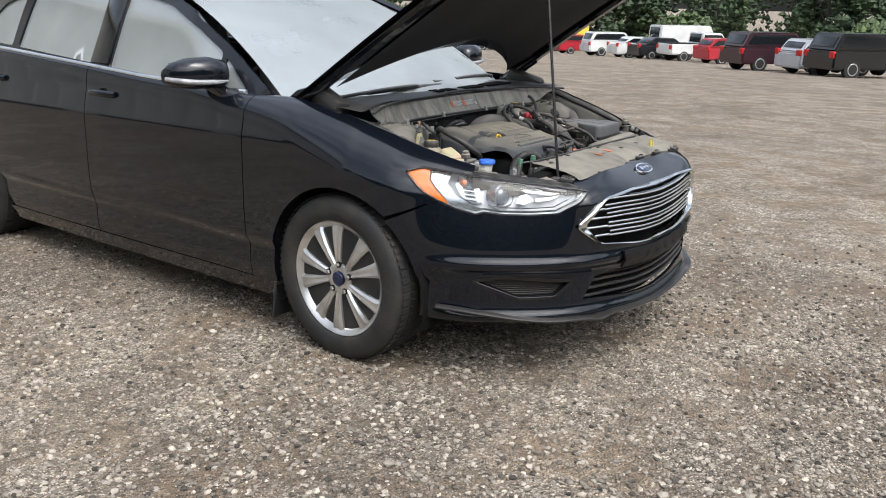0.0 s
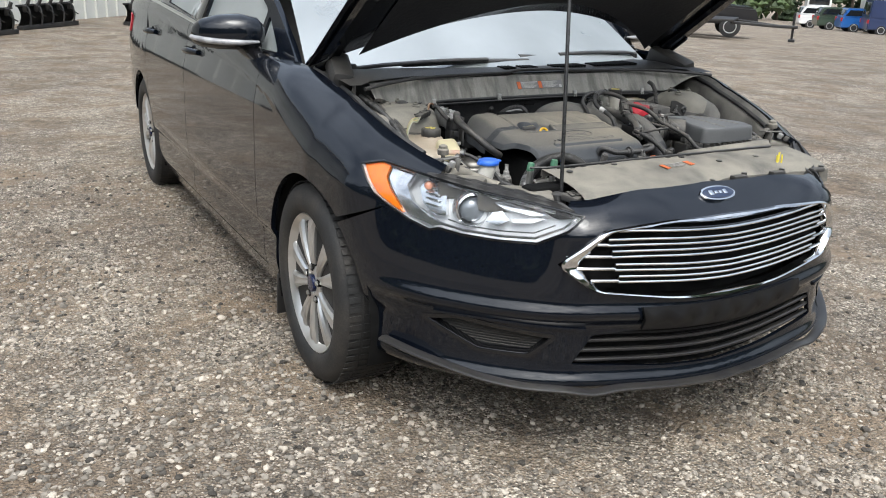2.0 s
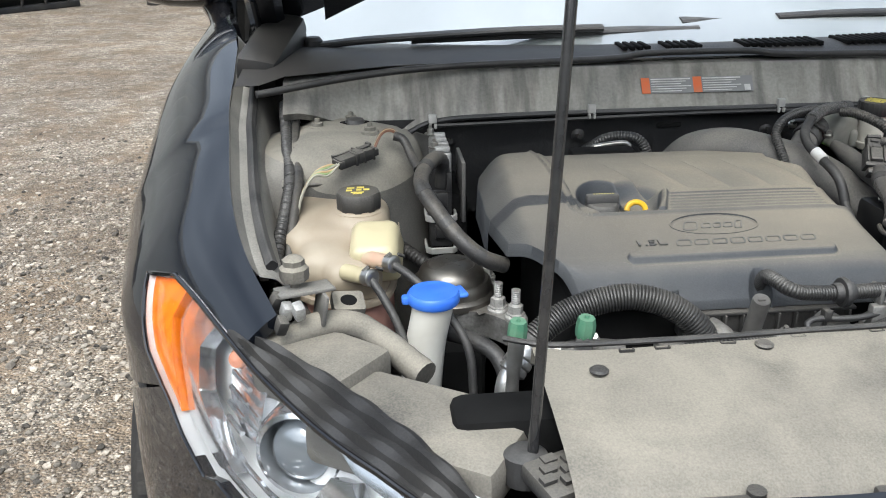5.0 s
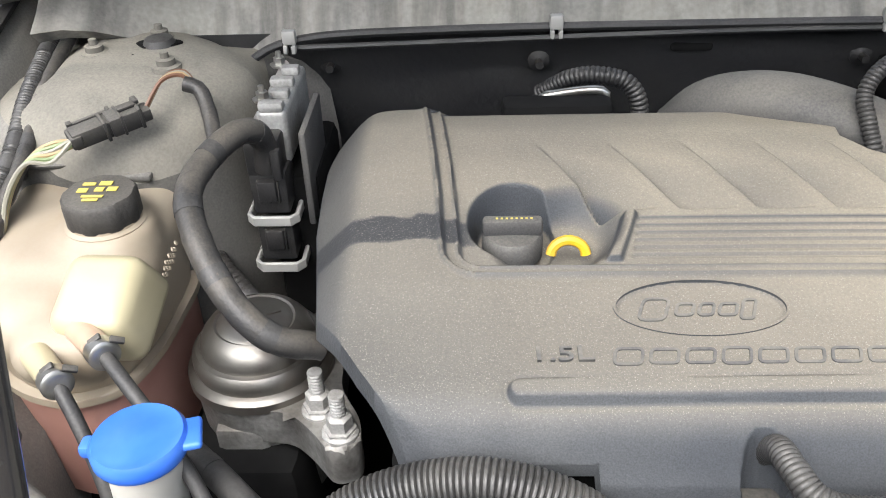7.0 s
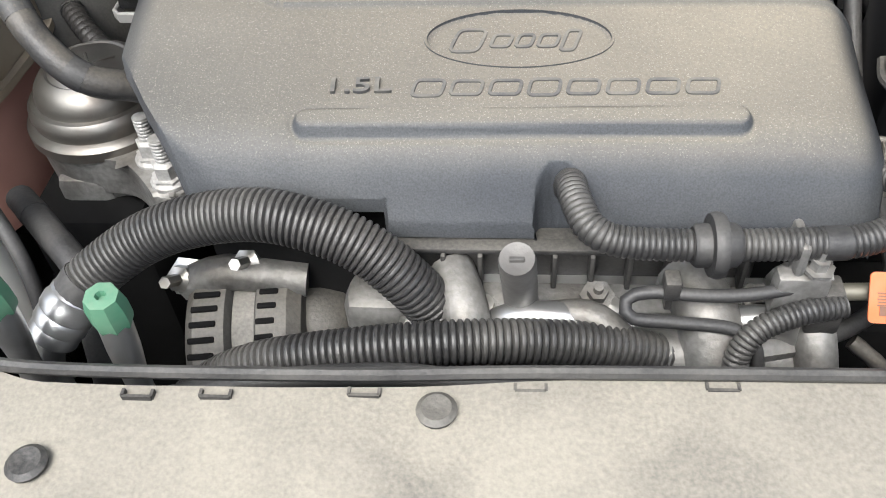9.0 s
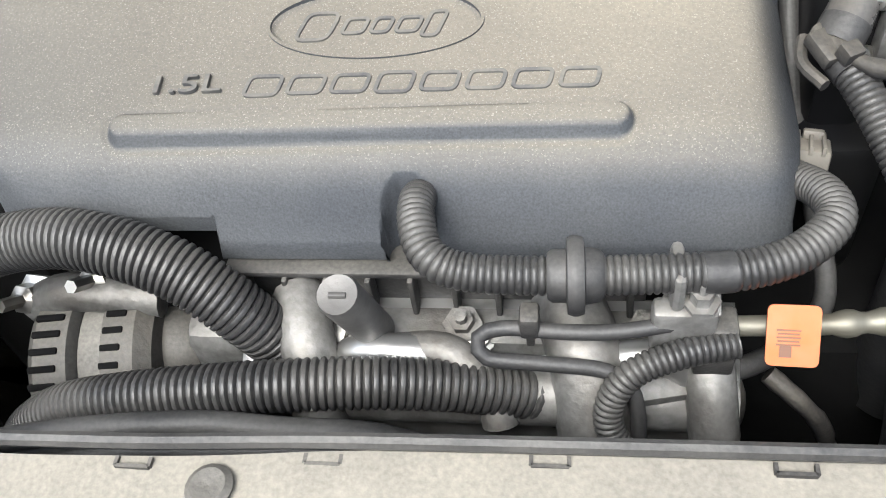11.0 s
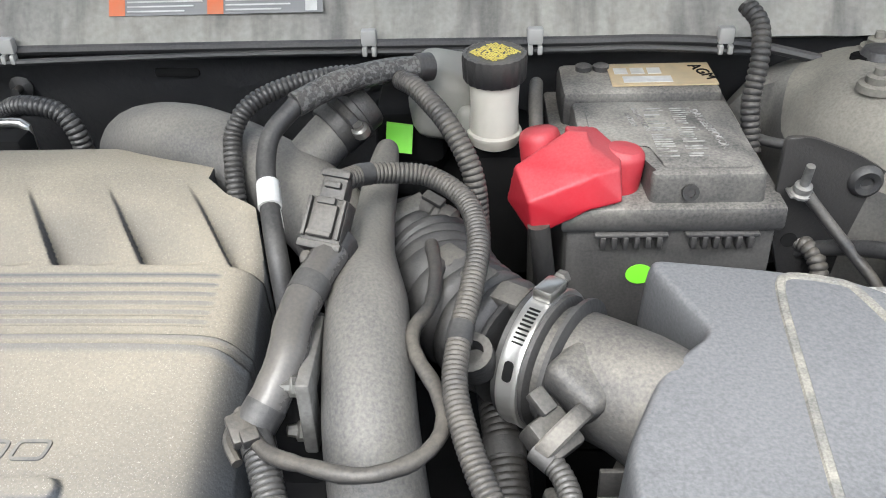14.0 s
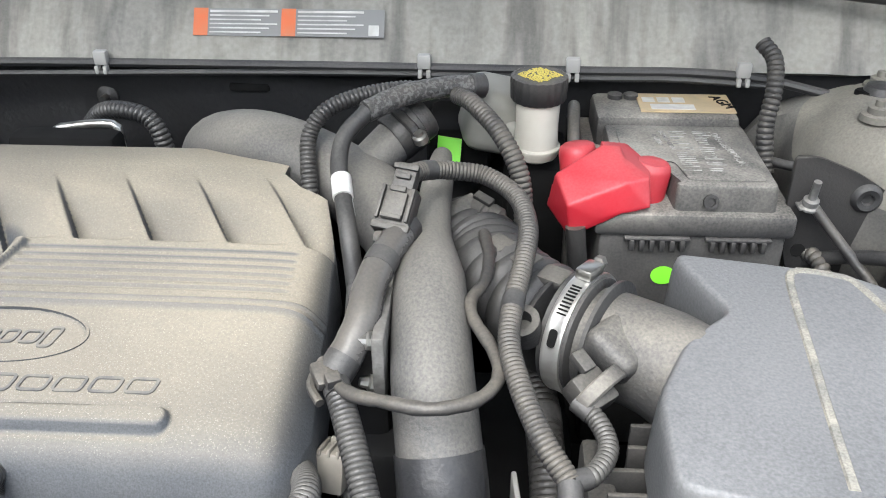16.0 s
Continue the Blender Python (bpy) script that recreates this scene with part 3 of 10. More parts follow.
def ground_material():
    m = bpy.data.materials.new("gravel")
    m.use_nodes = True
    n, l = m.node_tree.nodes, m.node_tree.links
    p = n["Principled BSDF"]
    p.inputs["Roughness"].default_value = 0.92
    co = n.new("ShaderNodeTexCoord")

    def tex(kind, **inputs):
        t = n.new("ShaderNodeTex" + kind)
        for k, v in inputs.items():
            t.inputs[k].default_value = v
        l.new(co.outputs["Object"], t.inputs["Vector"])
        return t

    def rng(fac, a, b, c=0.0, d=1.0):
        r = n.new("ShaderNodeMapRange")
        for k, v in (("From Min", a), ("From Max", b), ("To Min", c), ("To Max", d)):
            r.inputs[k].default_value = v
        l.new(fac, r.inputs["Value"])
        return r.outputs[0]

    def mix(fac, a, b, kind="MIX"):
        r = n.new("ShaderNodeMix")
        r.data_type, r.blend_type = "RGBA", kind
        for k, v in ((0, fac), (6, a), (7, b)):
            if isinstance(v, float):
                r.inputs[k].default_value = v
            elif isinstance(v, tuple):
                r.inputs[k].default_value = (*v, 1)
            else:
                l.new(v, r.inputs[k])
        return r.outputs[2]

    big = tex("Noise", Scale=0.35, Detail=5.0, Distortion=0.6)
    mid = tex("Noise", Scale=2.6, Detail=6.0)
    grit, grit2 = tex("Voronoi", Scale=110.0), tex("Voronoi", Scale=52.0)
    sand = tex("Noise", Scale=240.0, Detail=3.0)
    base = mix(rng(big.outputs["Fac"], 0.38, 0.62), (0.150, 0.124, 0.098), (0.215, 0.175, 0.132))
    base = mix(rng(mid.outputs["Fac"], 0.40, 0.66), base, (0.185, 0.140, 0.098))
    keep = rng(mid.outputs["Fac"], 0.70, 0.42, 0.12, 1.0)
    for g, lo, hi in ((grit, 0.30, 0.62), (grit2, 0.34, 0.50)):
        hue = n.new("ShaderNodeSeparateColor")
        l.new(g.outputs["Color"], hue.inputs[0])
        stone = mix(hue.outputs[0], (0.034, 0.030, 0.026), (0.58, 0.52, 0.44))
        some = rng(hue.outputs[1], 0.45, 0.55)
        f = n.new("ShaderNodeMath")
        f.operation = "MULTIPLY"
        l.new(rng(g.outputs["Distance"], lo, hi, 1.0, 0.0), f.inputs[0])
        l.new(some if g is grit2 else keep, f.inputs[1])
        f2 = n.new("ShaderNodeMath")
        f2.operation = "MULTIPLY"
        l.new(f.outputs[0], f2.inputs[0])
        l.new(keep, f2.inputs[1])
        base = mix(f2.outputs[0], base, stone)
    base = mix(1.0, base, mix(rng(sand.outputs["Fac"], 0.3, 0.7), (0.6, 0.6, 0.6), (1.4, 1.4, 1.4)), "MULTIPLY")
    mottle = tex("Noise", Scale=17.0, Detail=9.0, Distortion=0.4)
    base = mix(1.0, base, mix(rng(mottle.outputs["Fac"], 0.34, 0.66), (0.70, 0.69, 0.68), (1.30, 1.29, 1.27)), "MULTIPLY")
    track = tex("Noise", Scale=0.9, Detail=8.0, Distortion=1.2)
    base = mix(1.0, base, mix(rng(track.outputs["Fac"], 0.36, 0.64), (0.80, 0.78, 0.76), (1.2, 1.2, 1.18)), "MULTIPLY")
    l.new(base, p.inputs["Base Color"])
    b1, b2 = n.new("ShaderNodeBump"), n.new("ShaderNodeBump")
    b1.inputs["Strength"].default_value, b1.inputs["Distance"].default_value = 0.95, 0.011
    b1.invert = True
    b2.inputs["Strength"].default_value, b2.inputs["Distance"].default_value = 0.45, 0.014
    b2.invert = True
    l.new(grit.outputs["Distance"], b1.inputs["Height"])
    l.new(grit2.outputs["Distance"], b2.inputs["Height"])
    l.new(b2.outputs[0], b1.inputs["Normal"])
    l.new(b1.outputs[0], p.inputs["Normal"])
    return m


M_GRAVEL = ground_material()
M_FILLER = mat("filler_plastic", (0.016, 0.016, 0.017), 0.5, bump=0.25, bump_scale=200, dust=(0.22, 0.205, 0.18), dust_amount=0.14, dust_scale=8)
M_PEBBLE = mat("pebbles", (0.31, 0.275, 0.228), 0.85, second=(0.15, 0.128, 0.104), scale=30, island=0.85, bump=0.3, bump_scale=150)


def ground():
    reach = [-900, -400, -200, -110, -70, -45, -30, -20, -14, -10, -7.5, -6, -5, -4.2, -3.5, -3, -2.5, -2, -1.5, -1, -0.5]
    axis = reach + [0] + [-a for a in reach[::-1]]
    return solo("ground", sheet(lambda x, y: (x, y, rise(x, y)), axis, axis), M_GRAVEL, "compacted grey-brown gravel lot with loose stones", "ground", kind="structure")


def pebbles():
    """Loose stones, thicker in drifts, on the stretch that the walk passes."""
    rnd = random.Random(4)
    shapes, small = [], []
    for k in range(16):
        b = bmesh.new()
        if k < 8:
            bmesh.ops.create_icosphere(b, subdivisions=1, radius=1.0)
        else:
            for q in ((1, 0, 0), (-1, 0, 0), (0, 1, 0), (0, -1, 0), (0, 0, 1), (0.1, 0.1, -0.8)):
                b.verts.new(q)
            bmesh.ops.convex_hull(b, input=b.verts)
        for v in b.verts:
            v.co *= 0.75 + 0.4 * rnd.random()
            v.co.z *= 0.62
        b.verts.ensure_lookup_table()
        (shapes if k < 8 else small).append(([v.co.copy() for v in b.verts], [[v.index for v in f.verts] for f in b.faces]))
        b.free()
    verts, faces, made = [], [], 0
    while made < 105000:
        x, y = rnd.uniform(-5.0, 2.6), rnd.uniform(-3.2, 6.0)
        d = math.hypot(x + 2.3, y + 1.2)
        if rnd.random() > 1.2 - d / 4.2:
            continue
        if noise.noise((x * 0.8, y * 0.8, 3.0)) + 0.5 * noise.noise((x * 2.6, y * 2.6, 1.0)) < rnd.uniform(-0.85, 0.40):
            continue
        r = 0.0032 + 0.0092 * rnd.random() ** 2.8 + (0.006 if rnd.random() > 0.993 else 0)
        vs, fs = shapes[rnd.randrange(8)] if r > 0.0085 else small[rnd.randrange(8)]
        turn = Euler((rnd.uniform(-0.3, 0.3), rnd.uniform(-0.3, 0.3), rnd.uniform(0, 6.3))).to_matrix()
        k = len(verts)
        at = Vector((x, y, rise(x, y) + r * 0.25))
        sx = rnd.uniform(0.8, 1.35)
        verts += [tuple(at + turn @ Vector((v.x * r * sx, v.y * r, v.z * r))) for v in vs]
        faces += [[i + k for i in f] for f in fs]
        made += 1
    me = bpy.data.meshes.new("pebbles")
    me.from_pydata(verts, [], faces)
    me.materials.append(M_PEBBLE)
    return tagged(part("pebbles", me, M_PEBBLE), "loose pale gravel stones lying on the lot", "gravel", kind="stuff")


ground()
pebbles()

# ---- the car's outer skin: a plan line, and at each place of it a section ----
PLAN = [(0, -0.893), (-0.2, -0.884), (-0.40, -0.850), (-0.52, -0.795), (-0.625, -0.708), (-0.71, -0.610), (-0.775, -0.515), (-0.83, -0.40), (-0.868, -0.26), (-0.893, -0.10),
        (-0.903, 0.0), (-0.906, 0.3), (-0.908, 0.6), (-0.914, 1.2), (-0.918, 1.7), (-0.920, 2.4), (-0.918, 2.85), (-0.90, 3.25), (-0.85, 3.6), (-0.74, 3.85), (-0.5, 3.96), (0, 4.0)]
_pts, _ = spline([(x, y, 0) for x, y in PLAN], 0.01)
_P = np.array(_pts)[:, :2]
_ARC = np.r_[0, np.cumsum(np.hypot(*np.diff(_P, axis=0).T))]


def arc_of(x, y):
    """The place along the plan line that lies nearest to (x, y)."""
    return float(_ARC[np.argmin((_P[:, 0] + abs(x)) ** 2 + (_P[:, 1] - y) ** 2)])


_SIDE = _P[:, 0] < -0.80


def arc_y(y):
    """The place along the flank at that y."""
    return float(np.interp(y, _P[_SIDE, 1], _ARC[_SIDE]))


TOP = [((0, -0.893), 0.780, 0.19, 0.07), ((-0.25, -0.885), 0.770, 0.165, 0.07), ((-0.41, -0.85), 0.748, 0.115, 0.065), ((-0.52, -0.80), 0.752, 0.10, 0.075), ((-0.66, -0.67), 0.775, 0.12, 0.10),
       ((-0.78, -0.50), 0.808, 0.15, 0.12), ((-0.85, -0.33), 0.85, 0.155, 0.14), ((-0.903, 0), 0.925, 0.165, 0.15), ((-0.905, 0.33), 0.985, 0.145, 0.12), ((-0.905, 0.58), 0.985, 0.09, 0.08),
       ((-0.91, 0.85), 1.0, 0.062, 0.07), ((-0.915, 1.24), 1.015, 0.06, 0.07), ((-0.918, 1.6), 1.038, 0.06, 0.07), ((-0.92, 2.44), 1.085, 0.065, 0.07), ((-0.91, 3.1), 1.10, 0.09, 0.08), ((-0.86, 3.6), 1.08, 0.1, 0.08), ((0, 4), 1.07, 0.12, 0.08)]
_TA = np.array([arc_of(*p) for p, *_ in TOP])
_TV = np.array([v for _, *v in TOP])
SIDE_PROFILE = [(0.16, 0.07), (0.245, 0.034), (0.30, 0.024), (0.392, 0.026), (0.424, 0.004), (0.55, 0.0), (0.72, 0.002), (0.835, 0.004), (0.855, 0.009), (0.95, 0.030), (1.1, 0.04)]
FRONT_PROFILE = [(0.2, 0.07), (0.25, 0.03), (0.272, 0.006), (0.288, 0.008), (0.300, 0.020), (0.33, 0.024), (0.41, 0.022), (0.440, 0.020), (0.462, 0.0), (0.478, -0.004), (0.50, 0.010), (0.56, 0.012), (0.66, 0.014), (0.8, 0.018)]
FENDER_SEAM = arc_y(-0.33)


def eased(points, sigma, step):
    """A table of a broken line with its corners rounded."""
    xs, ys = np.array(points).T
    at = np.arange(xs[0], xs[-1] + step, step)
    raw = np.interp(at, xs, ys)
    k = np.arange(-3 * sigma, 3 * sigma + step, step)
    g = np.exp(-0.5 * (k / sigma) ** 2)
    m = len(k) // 2
    return at, np.convolve(np.pad(raw, m, mode="edge"), g / g.sum(), "same")[m : m + len(at)]


SIDE_TABLE, FRONT_TABLE = eased(SIDE_PROFILE, 0.006, 0.002), eased(FRONT_PROFILE, 0.007, 0.002)
TOP_TABLE = [eased(list(zip(_TA, _TV[:, k])), 0.06, 0.01) for k in range(3)]
CORNER = arc_of(-0.44, -0.83), arc_y(-0.24)


def lamp_inset(a, z):
    """The corners of the nose draw in towards the lamps."""
    return 0.050 * smooth01((a - CORNER[0]) / 0.14) * (1 - smooth01((a - CORNER[1] + 0.22) / 0.22)) * smooth01((z - 0.48) / 0.34)


def plan_at(a):
    a = min(max(a, 0.0), _ARC[-1])
    e = 0.02
    q = lambda t: np.array([np.interp(t, _ARC, _P[:, 0]), np.interp(t, _ARC, _P[:, 1])])  # noqa: E731
    d = q(min(a + e, _ARC[-1])) - q(max(a - e, 0))
    if a < e:
        d = np.array([-1.0, 0.0])
    d /= np.hypot(*d)
    return q(a), np.array([d[1], -d[0]])


def top_at(a):
    return [float(np.interp(a, *TOP_TABLE[k])) for k in range(3)]


def v_top(a):
    z, _, b = top_at(abs(a))
    return z + 0.3 * b


def v_of(a, z):
    """The height coordinate of the skin at which it reaches z."""
    zt, _, b = top_at(abs(a))
    sh = zt - b
    if z <= sh:
        return z
    lo, hi = 0.0, 1.0
    for _ in range(24):
        s = (lo + hi) / 2
        lo, hi = (s, hi) if crown(abs(a), s, b, 0.0, 0.1)[0] < z - sh else (lo, s)
    return sh + 1.3 * b * lo


def crown(a, s, b, d0, dt):
    """Section above the shoulder: rounded on the flanks, a steady slope on the nose."""
    w = 1 - smooth01((a - 0.22) / 0.34)
    k, high, deep = max(0.40 * smooth01((1.75 - a) / 0.4), 0.85 * w), b + 0.018 * w, dt - d0 - 0.038 * w
    t = s * math.pi / 2
    return high * ((1 - k) * math.sin(t) + k * s), d0 + deep * ((1 - k) * (1 - math.cos(t)) + k * s)


def low_at(a, z):
    w = smooth01((a - (FENDER_SEAM - 0.25)) / 0.3)
    s, f = (float(np.interp(z, *p)) for p in (SIDE_TABLE, FRONT_TABLE))
    along = (a - arc_y(0.62)) / 1.85
    fold = 0.007 * math.exp(-(((z - 0.405 - 0.05 * along) / 0.018) ** 2)) * smooth01(along / 0.15) * smooth01((1.0 - along) / 0.2) if 0 < along < 1 else 0.0
    return s * w + f * (1 - w) + lamp_inset(a, z) + fold


def lift(x, y):
    """The car stands nose up on the lot; the middle of the nose hangs lower than its corners."""
    side = 0.14 + 0.86 * smooth01(abs(x) / 0.46)
    side *= 0.72 + 0.28 * smooth01((y + 0.35) / 0.4)
    return nose_up(y) * (side if y < 0 else side + (1 - side) * smooth01(y / 0.5))


def skin(a, v):
    """The skin: a along the plan line (negative: the other flank), v up the section."""
    q, n = plan_at(abs(a))
    zt, dt, b = top_at(abs(a))
    sh = zt - b
    if v <= sh:
        z, d = v, low_at(abs(a), v)
    else:
        z, d = crown(abs(a), min((v - sh) / (1.3 * b), 1.0), b, low_at(abs(a), sh), dt)
        z += sh
    x, y = q - n * d if n[0] < 0 or n[1] < 0 else q - n * d
    return (x if a >= 0 else -x, y, z + lift(x, y))


# the inward normal points from the plan line to the middle of the car
def _check_inward():
    q, n = plan_at(1.2)
    return 1.0 if np.dot(n, np.array([0, 1.5]) - q) > 0 else -1.0


_IN = _check_inward()
_plan_raw = plan_at


def plan_at(a):  # noqa: F811
    q, n = _plan_raw(a)
    return q, -n * _IN


car = thing("car", (0, 0.6, 0), "black four-door sedan parked on gravel with its hood propped open", "car")
ARCH_Y, ARCH_Z, ARCH_R = -0.015, 0.327, 0.362
REAR_Y = 2.855


def arch(yc, a0, a1, n=18, r=ARCH_R):
    """Points of a wheel arch, degrees from the rear horizontal over the top to the front."""
    out = []
    for k in range(n + 1):
        t = radians(a0 + (a1 - a0) * k / n)
        out.append((arc_y(yc + r * math.cos(t)), ARCH_Z + r * math.sin(t)))
    return out


def at_skin(x, y, z):
    a = arc_of(x, y)
    return (a, v_of(a, z))


LAMP_LOW = [(1.158, 0.786), (1.113, 0.744), (1.08, 0.717), (1.03, 0.693), (0.955, 0.667), (0.885, 0.651), (0.855, 0.659), (0.79, 0.652), (0.68, 0.650), (0.578, 0.652), (0.498, 0.690), (0.452, 0.724)]
LAMP_UP = [(0.513, 0.738), (0.64, 0.757), (0.74, 0.765), (0.86, 0.777), (0.99, 0.791), (1.05, 0.798), (1.104, 0.803)]
LAMP = LAMP_LOW + LAMP_UP
GRILLE = [(-0.507, 0.606), (-0.40, 0.697), (-0.2, 0.722), (0, 0.730), (0.2, 0.722), (0.40, 0.697), (0.507, 0.606), (0.415, 0.538), (0.2, 0.520), (0, 0.515), (-0.2, 0.520), (-0.415, 0.538)]


def front(x, z):
    """Place on the skin of a point of the nose, by x and z."""
    third = len(_P) // 6
    a = float(np.interp(abs(x), -_P[:third, 0], _ARC[:third])) + 1e-4
    return (-a if x > 0 else a, v_of(a, z))


def flip(poly):
    return [(-a, v) for a, v in poly][::-1]


def bumper():
    right = [(0.0, 0.245), (arc_of(-0.40, -0.85), 0.250), (arc_of(-0.7, -0.62), 0.262), (arc_y(-0.40), 0.262)]
    right += arch(ARCH_Y, 190, 128, 8, 0.352)
    right += LAMP_LOW[3:]
    right = [(a, v) for a, v in right]
    tip = arc_of(-0.415, -0.845)
    right += [(0.500, v_of(0.500, 0.738)), (0.488, v_top(0.488) - 0.004), (tip, v_top(tip) - 0.004), (arc_of(-0.25, -0.88), v_top(arc_of(-0.25, -0.88)) - 0.003), (0.0, v_top(0) - 0.003)]
    outline = right[1:-1] + [(0.0, v_top(0) - 0.003)] + [(-a, v) for a, v in right[1:-1]][::-1] + [(0.0, 0.245)]
    fog = [at_skin(-0.750, -0.535, 0.412), at_skin(-0.70, -0.635, 0.432), at_skin(-0.495, -0.80, 0.408), at_skin(-0.560, -0.775, 0.350), at_skin(-0.675, -0.685, 0.348)]
    intake = [front(x, z) for x, z in ((-0.405, 0.412), (-0.455, 0.330), (-0.2, 0.318), (0, 0.314), (0.2, 0.318), (0.455, 0.330), (0.405, 0.412), (0.28, 0.425), (0, 0.428), (-0.28, 0.425))]
    grille = [front(x, z) for x, z in GRILLE]
    skin_bm = panel(skin, outline, (grille, fog, flip(fog), intake), 0.022, 0.014, edge=0.015, rows=0.36)
    bump = part("front_bumper", skin_bm, M_PAINT, car, "glossy black painted bumper with a smooth nose", angle=30)
    inner = lambda a, v: tuple(Vector(skin(a, v)) + Vector((0, 0.045, 0)))  # noqa: E731
    # Near-black sheets hold the shade behind the grille and the intake.
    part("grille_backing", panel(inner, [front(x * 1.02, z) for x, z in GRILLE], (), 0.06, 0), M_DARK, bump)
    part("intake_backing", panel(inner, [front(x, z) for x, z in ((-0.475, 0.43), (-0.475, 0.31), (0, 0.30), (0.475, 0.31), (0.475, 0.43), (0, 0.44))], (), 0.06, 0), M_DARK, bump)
    # fog recesses: a dark pan with fine ribs
    for poly, sgn in ((fog, 1), (flip(fog), -1)):
        def pan(a, v, sgn=sgn):
            q = Vector(skin(a, v))
            _, n = plan_at(abs(a))
            return (q.x + (n[0] * -0.028 if sgn > 0 else n[0] * 0.028), q.y - n[1] * 0.028, q.z)
        blank = part("fog_lamp_blank", panel(pan, poly, (), 0.03, 0), M_MATTE, bump, "ribbed black plastic fog lamp blank")
        b = bmesh.new()
        for v in np.arange(0.352, 0.418, 0.0075):
            lo, hi = (arc_of(-0.715, -0.61), arc_of(-0.545, -0.785)) if v < 0.385 else (arc_of(-0.735, -0.575), arc_of(-0.52, -0.795))
            ar = [sgn * (lo + (hi - lo) * k / 14) for k in range(15)]
            path = [Vector(pan(a, v)) for a in ar]
            ups = [Vector((-plan_at(abs(a))[1][0] * -sgn, plan_at(abs(a))[1][1], 0)) for a in ar]
            sweep(b, path, ups, rect_profile(0.0035, 0.006))
        part("rib", b, M_MATTE, blank)
        b = bmesh.new()
        loop = densify(rounded(poly, 0.012, 3), 0.015)
        path = [Vector(skin(a, v)) for a, v in loop]
        ups = [Vector((plan_at(abs(a))[1][0] * (1 if a >= 0 else -1), plan_at(abs(a))[1][1], 0)) for a, v in loop]
        sweep(b, path, ups, [(-0.006, -0.03), (0.006, -0.03), (0.006, 0.0015), (0.002, 0.0035), (-0.006, 0.0025)], closed=True)
        part("recess_frame", b, M_GLOSS, blank)
    # lower intake slats and plate panel
    for v in (0.338, 0.366, 0.394, 0.416):
        b = bmesh.new()
        half = 0.44 - 0.4 * (v - 0.338)
        xs = np.linspace(-half, half, 41)
        path = [Vector(skin(*front(x, v))) + Vector((0, 0.014, 0)) for x in xs]
        sweep(b, path, Vector((0, -1, 0.1)), rect_profile(0.009, 0.02))
        part("intake_slat", b, M_LIP if v < 0.4 else M_SATIN, bump)
    def off_plate(a, v):
        q = Vector(skin(a, v))
        return (q.x, q.y - 0.016, q.z)
    part("plate_panel", panel(off_plate, [front(x, z) for x, z in ((-0.275, 0.432), (-0.285, 0.500), (0, 0.506), (0.285, 0.500), (0.275, 0.432), (0, 0.436))], (), 0.04, 0.010), M_SATIN, bump, "bare satin black number plate mount")
    # lower lip
    b = bmesh.new()
    ar = np.linspace(-arc_y(-0.43), arc_y(-0.43), 81)
    path, ups = [], []
    for a in ar:
        q = Vector(skin(a, 0.272))
        _, n = plan_at(abs(a))
        sx = 1 if a >= 0 else -1
        out = Vector((n[0] * sx, n[1], 0))
        w = abs(a) / ar[-1]
        dip = 0.012 * math.exp(-((abs(q.x) - 0.40) / 0.05) ** 2)
        lift = 0.045 * smooth01((w - 0.55) / 0.45)
        path.append(q + out * (0.014) + Vector((0, 0, lift - dip)))
        ups.append(out)
    sweep(b, path, ups, [(-0.007, -0.012), (0.006, -0.012), (0.009, 0.004), (0.005, 0.016), (0.001, 0.018), (-0.006, 0.012)])
    part("lip", b, M_LIP, bump, "satin grey-black chin lip")
    # crease above the fog recess
    for sgn in (1, -1):
        b = bmesh.new()
        ar = np.linspace(arc_of(-0.735, -0.57), arc_of(-0.43, -0.84), 20)
        path = [Vector(skin(sgn * a, 0.445 - 0.012 * abs(k - 7) / 12)) for k, a in enumerate(ar)]
        ups = [Vector((plan_at(a)[1][0] * sgn, plan_at(a)[1][1], 0)) for a in ar]
        sweep(b, path, ups, [(-0.009, -0.01), (0.009, -0.01), (0.004, 0.008), (-0.002, 0.008)])
        part("crease", b, M_PAINT, bump)
    # grille: chrome frame, bars
    frame_bm = bmesh.new()
    loop = densify(rounded([front(x, z) for x, z in GRILLE], 0.03), 0.02)
    path = [Vector(skin(a, v)) + Vector((0, -0.002, 0)) for a, v in loop]
    ups = [Vector(((plan_at(abs(a))[1][0]) * (1 if a >= 0 else -1), plan_at(abs(a))[1][1], 0)) for a, v in loop]
    mid = Vector((0, -0.88, 0.615))
    rings = []
    for q, u in zip(path, ups):
        inwards = (mid - q)
        w = 0.017 + 0.022 * smooth01((abs(q.x) - 0.40) / 0.09)
        inwards = (inwards - u * inwards.dot(u)).normalized()
        rings.append([frame_bm.verts.new(q + inwards * s + u * h) for s, h in ((-0.003, -0.012), (-0.003, 0.006), (0.003, 0.010), (w * 0.6, 0.008), (w, -0.004), (w, -0.02))])
    for k in range(len(rings)):
        a, c = rings[k], rings[(k + 1) % len(rings)]
        for j in range(5):
            frame_bm.faces.new((a[j], a[j + 1], c[j + 1], c[j]))
    part("grille", frame_bm, M_CHROME, bump, "hexagonal grille with a chrome frame and chrome bars")
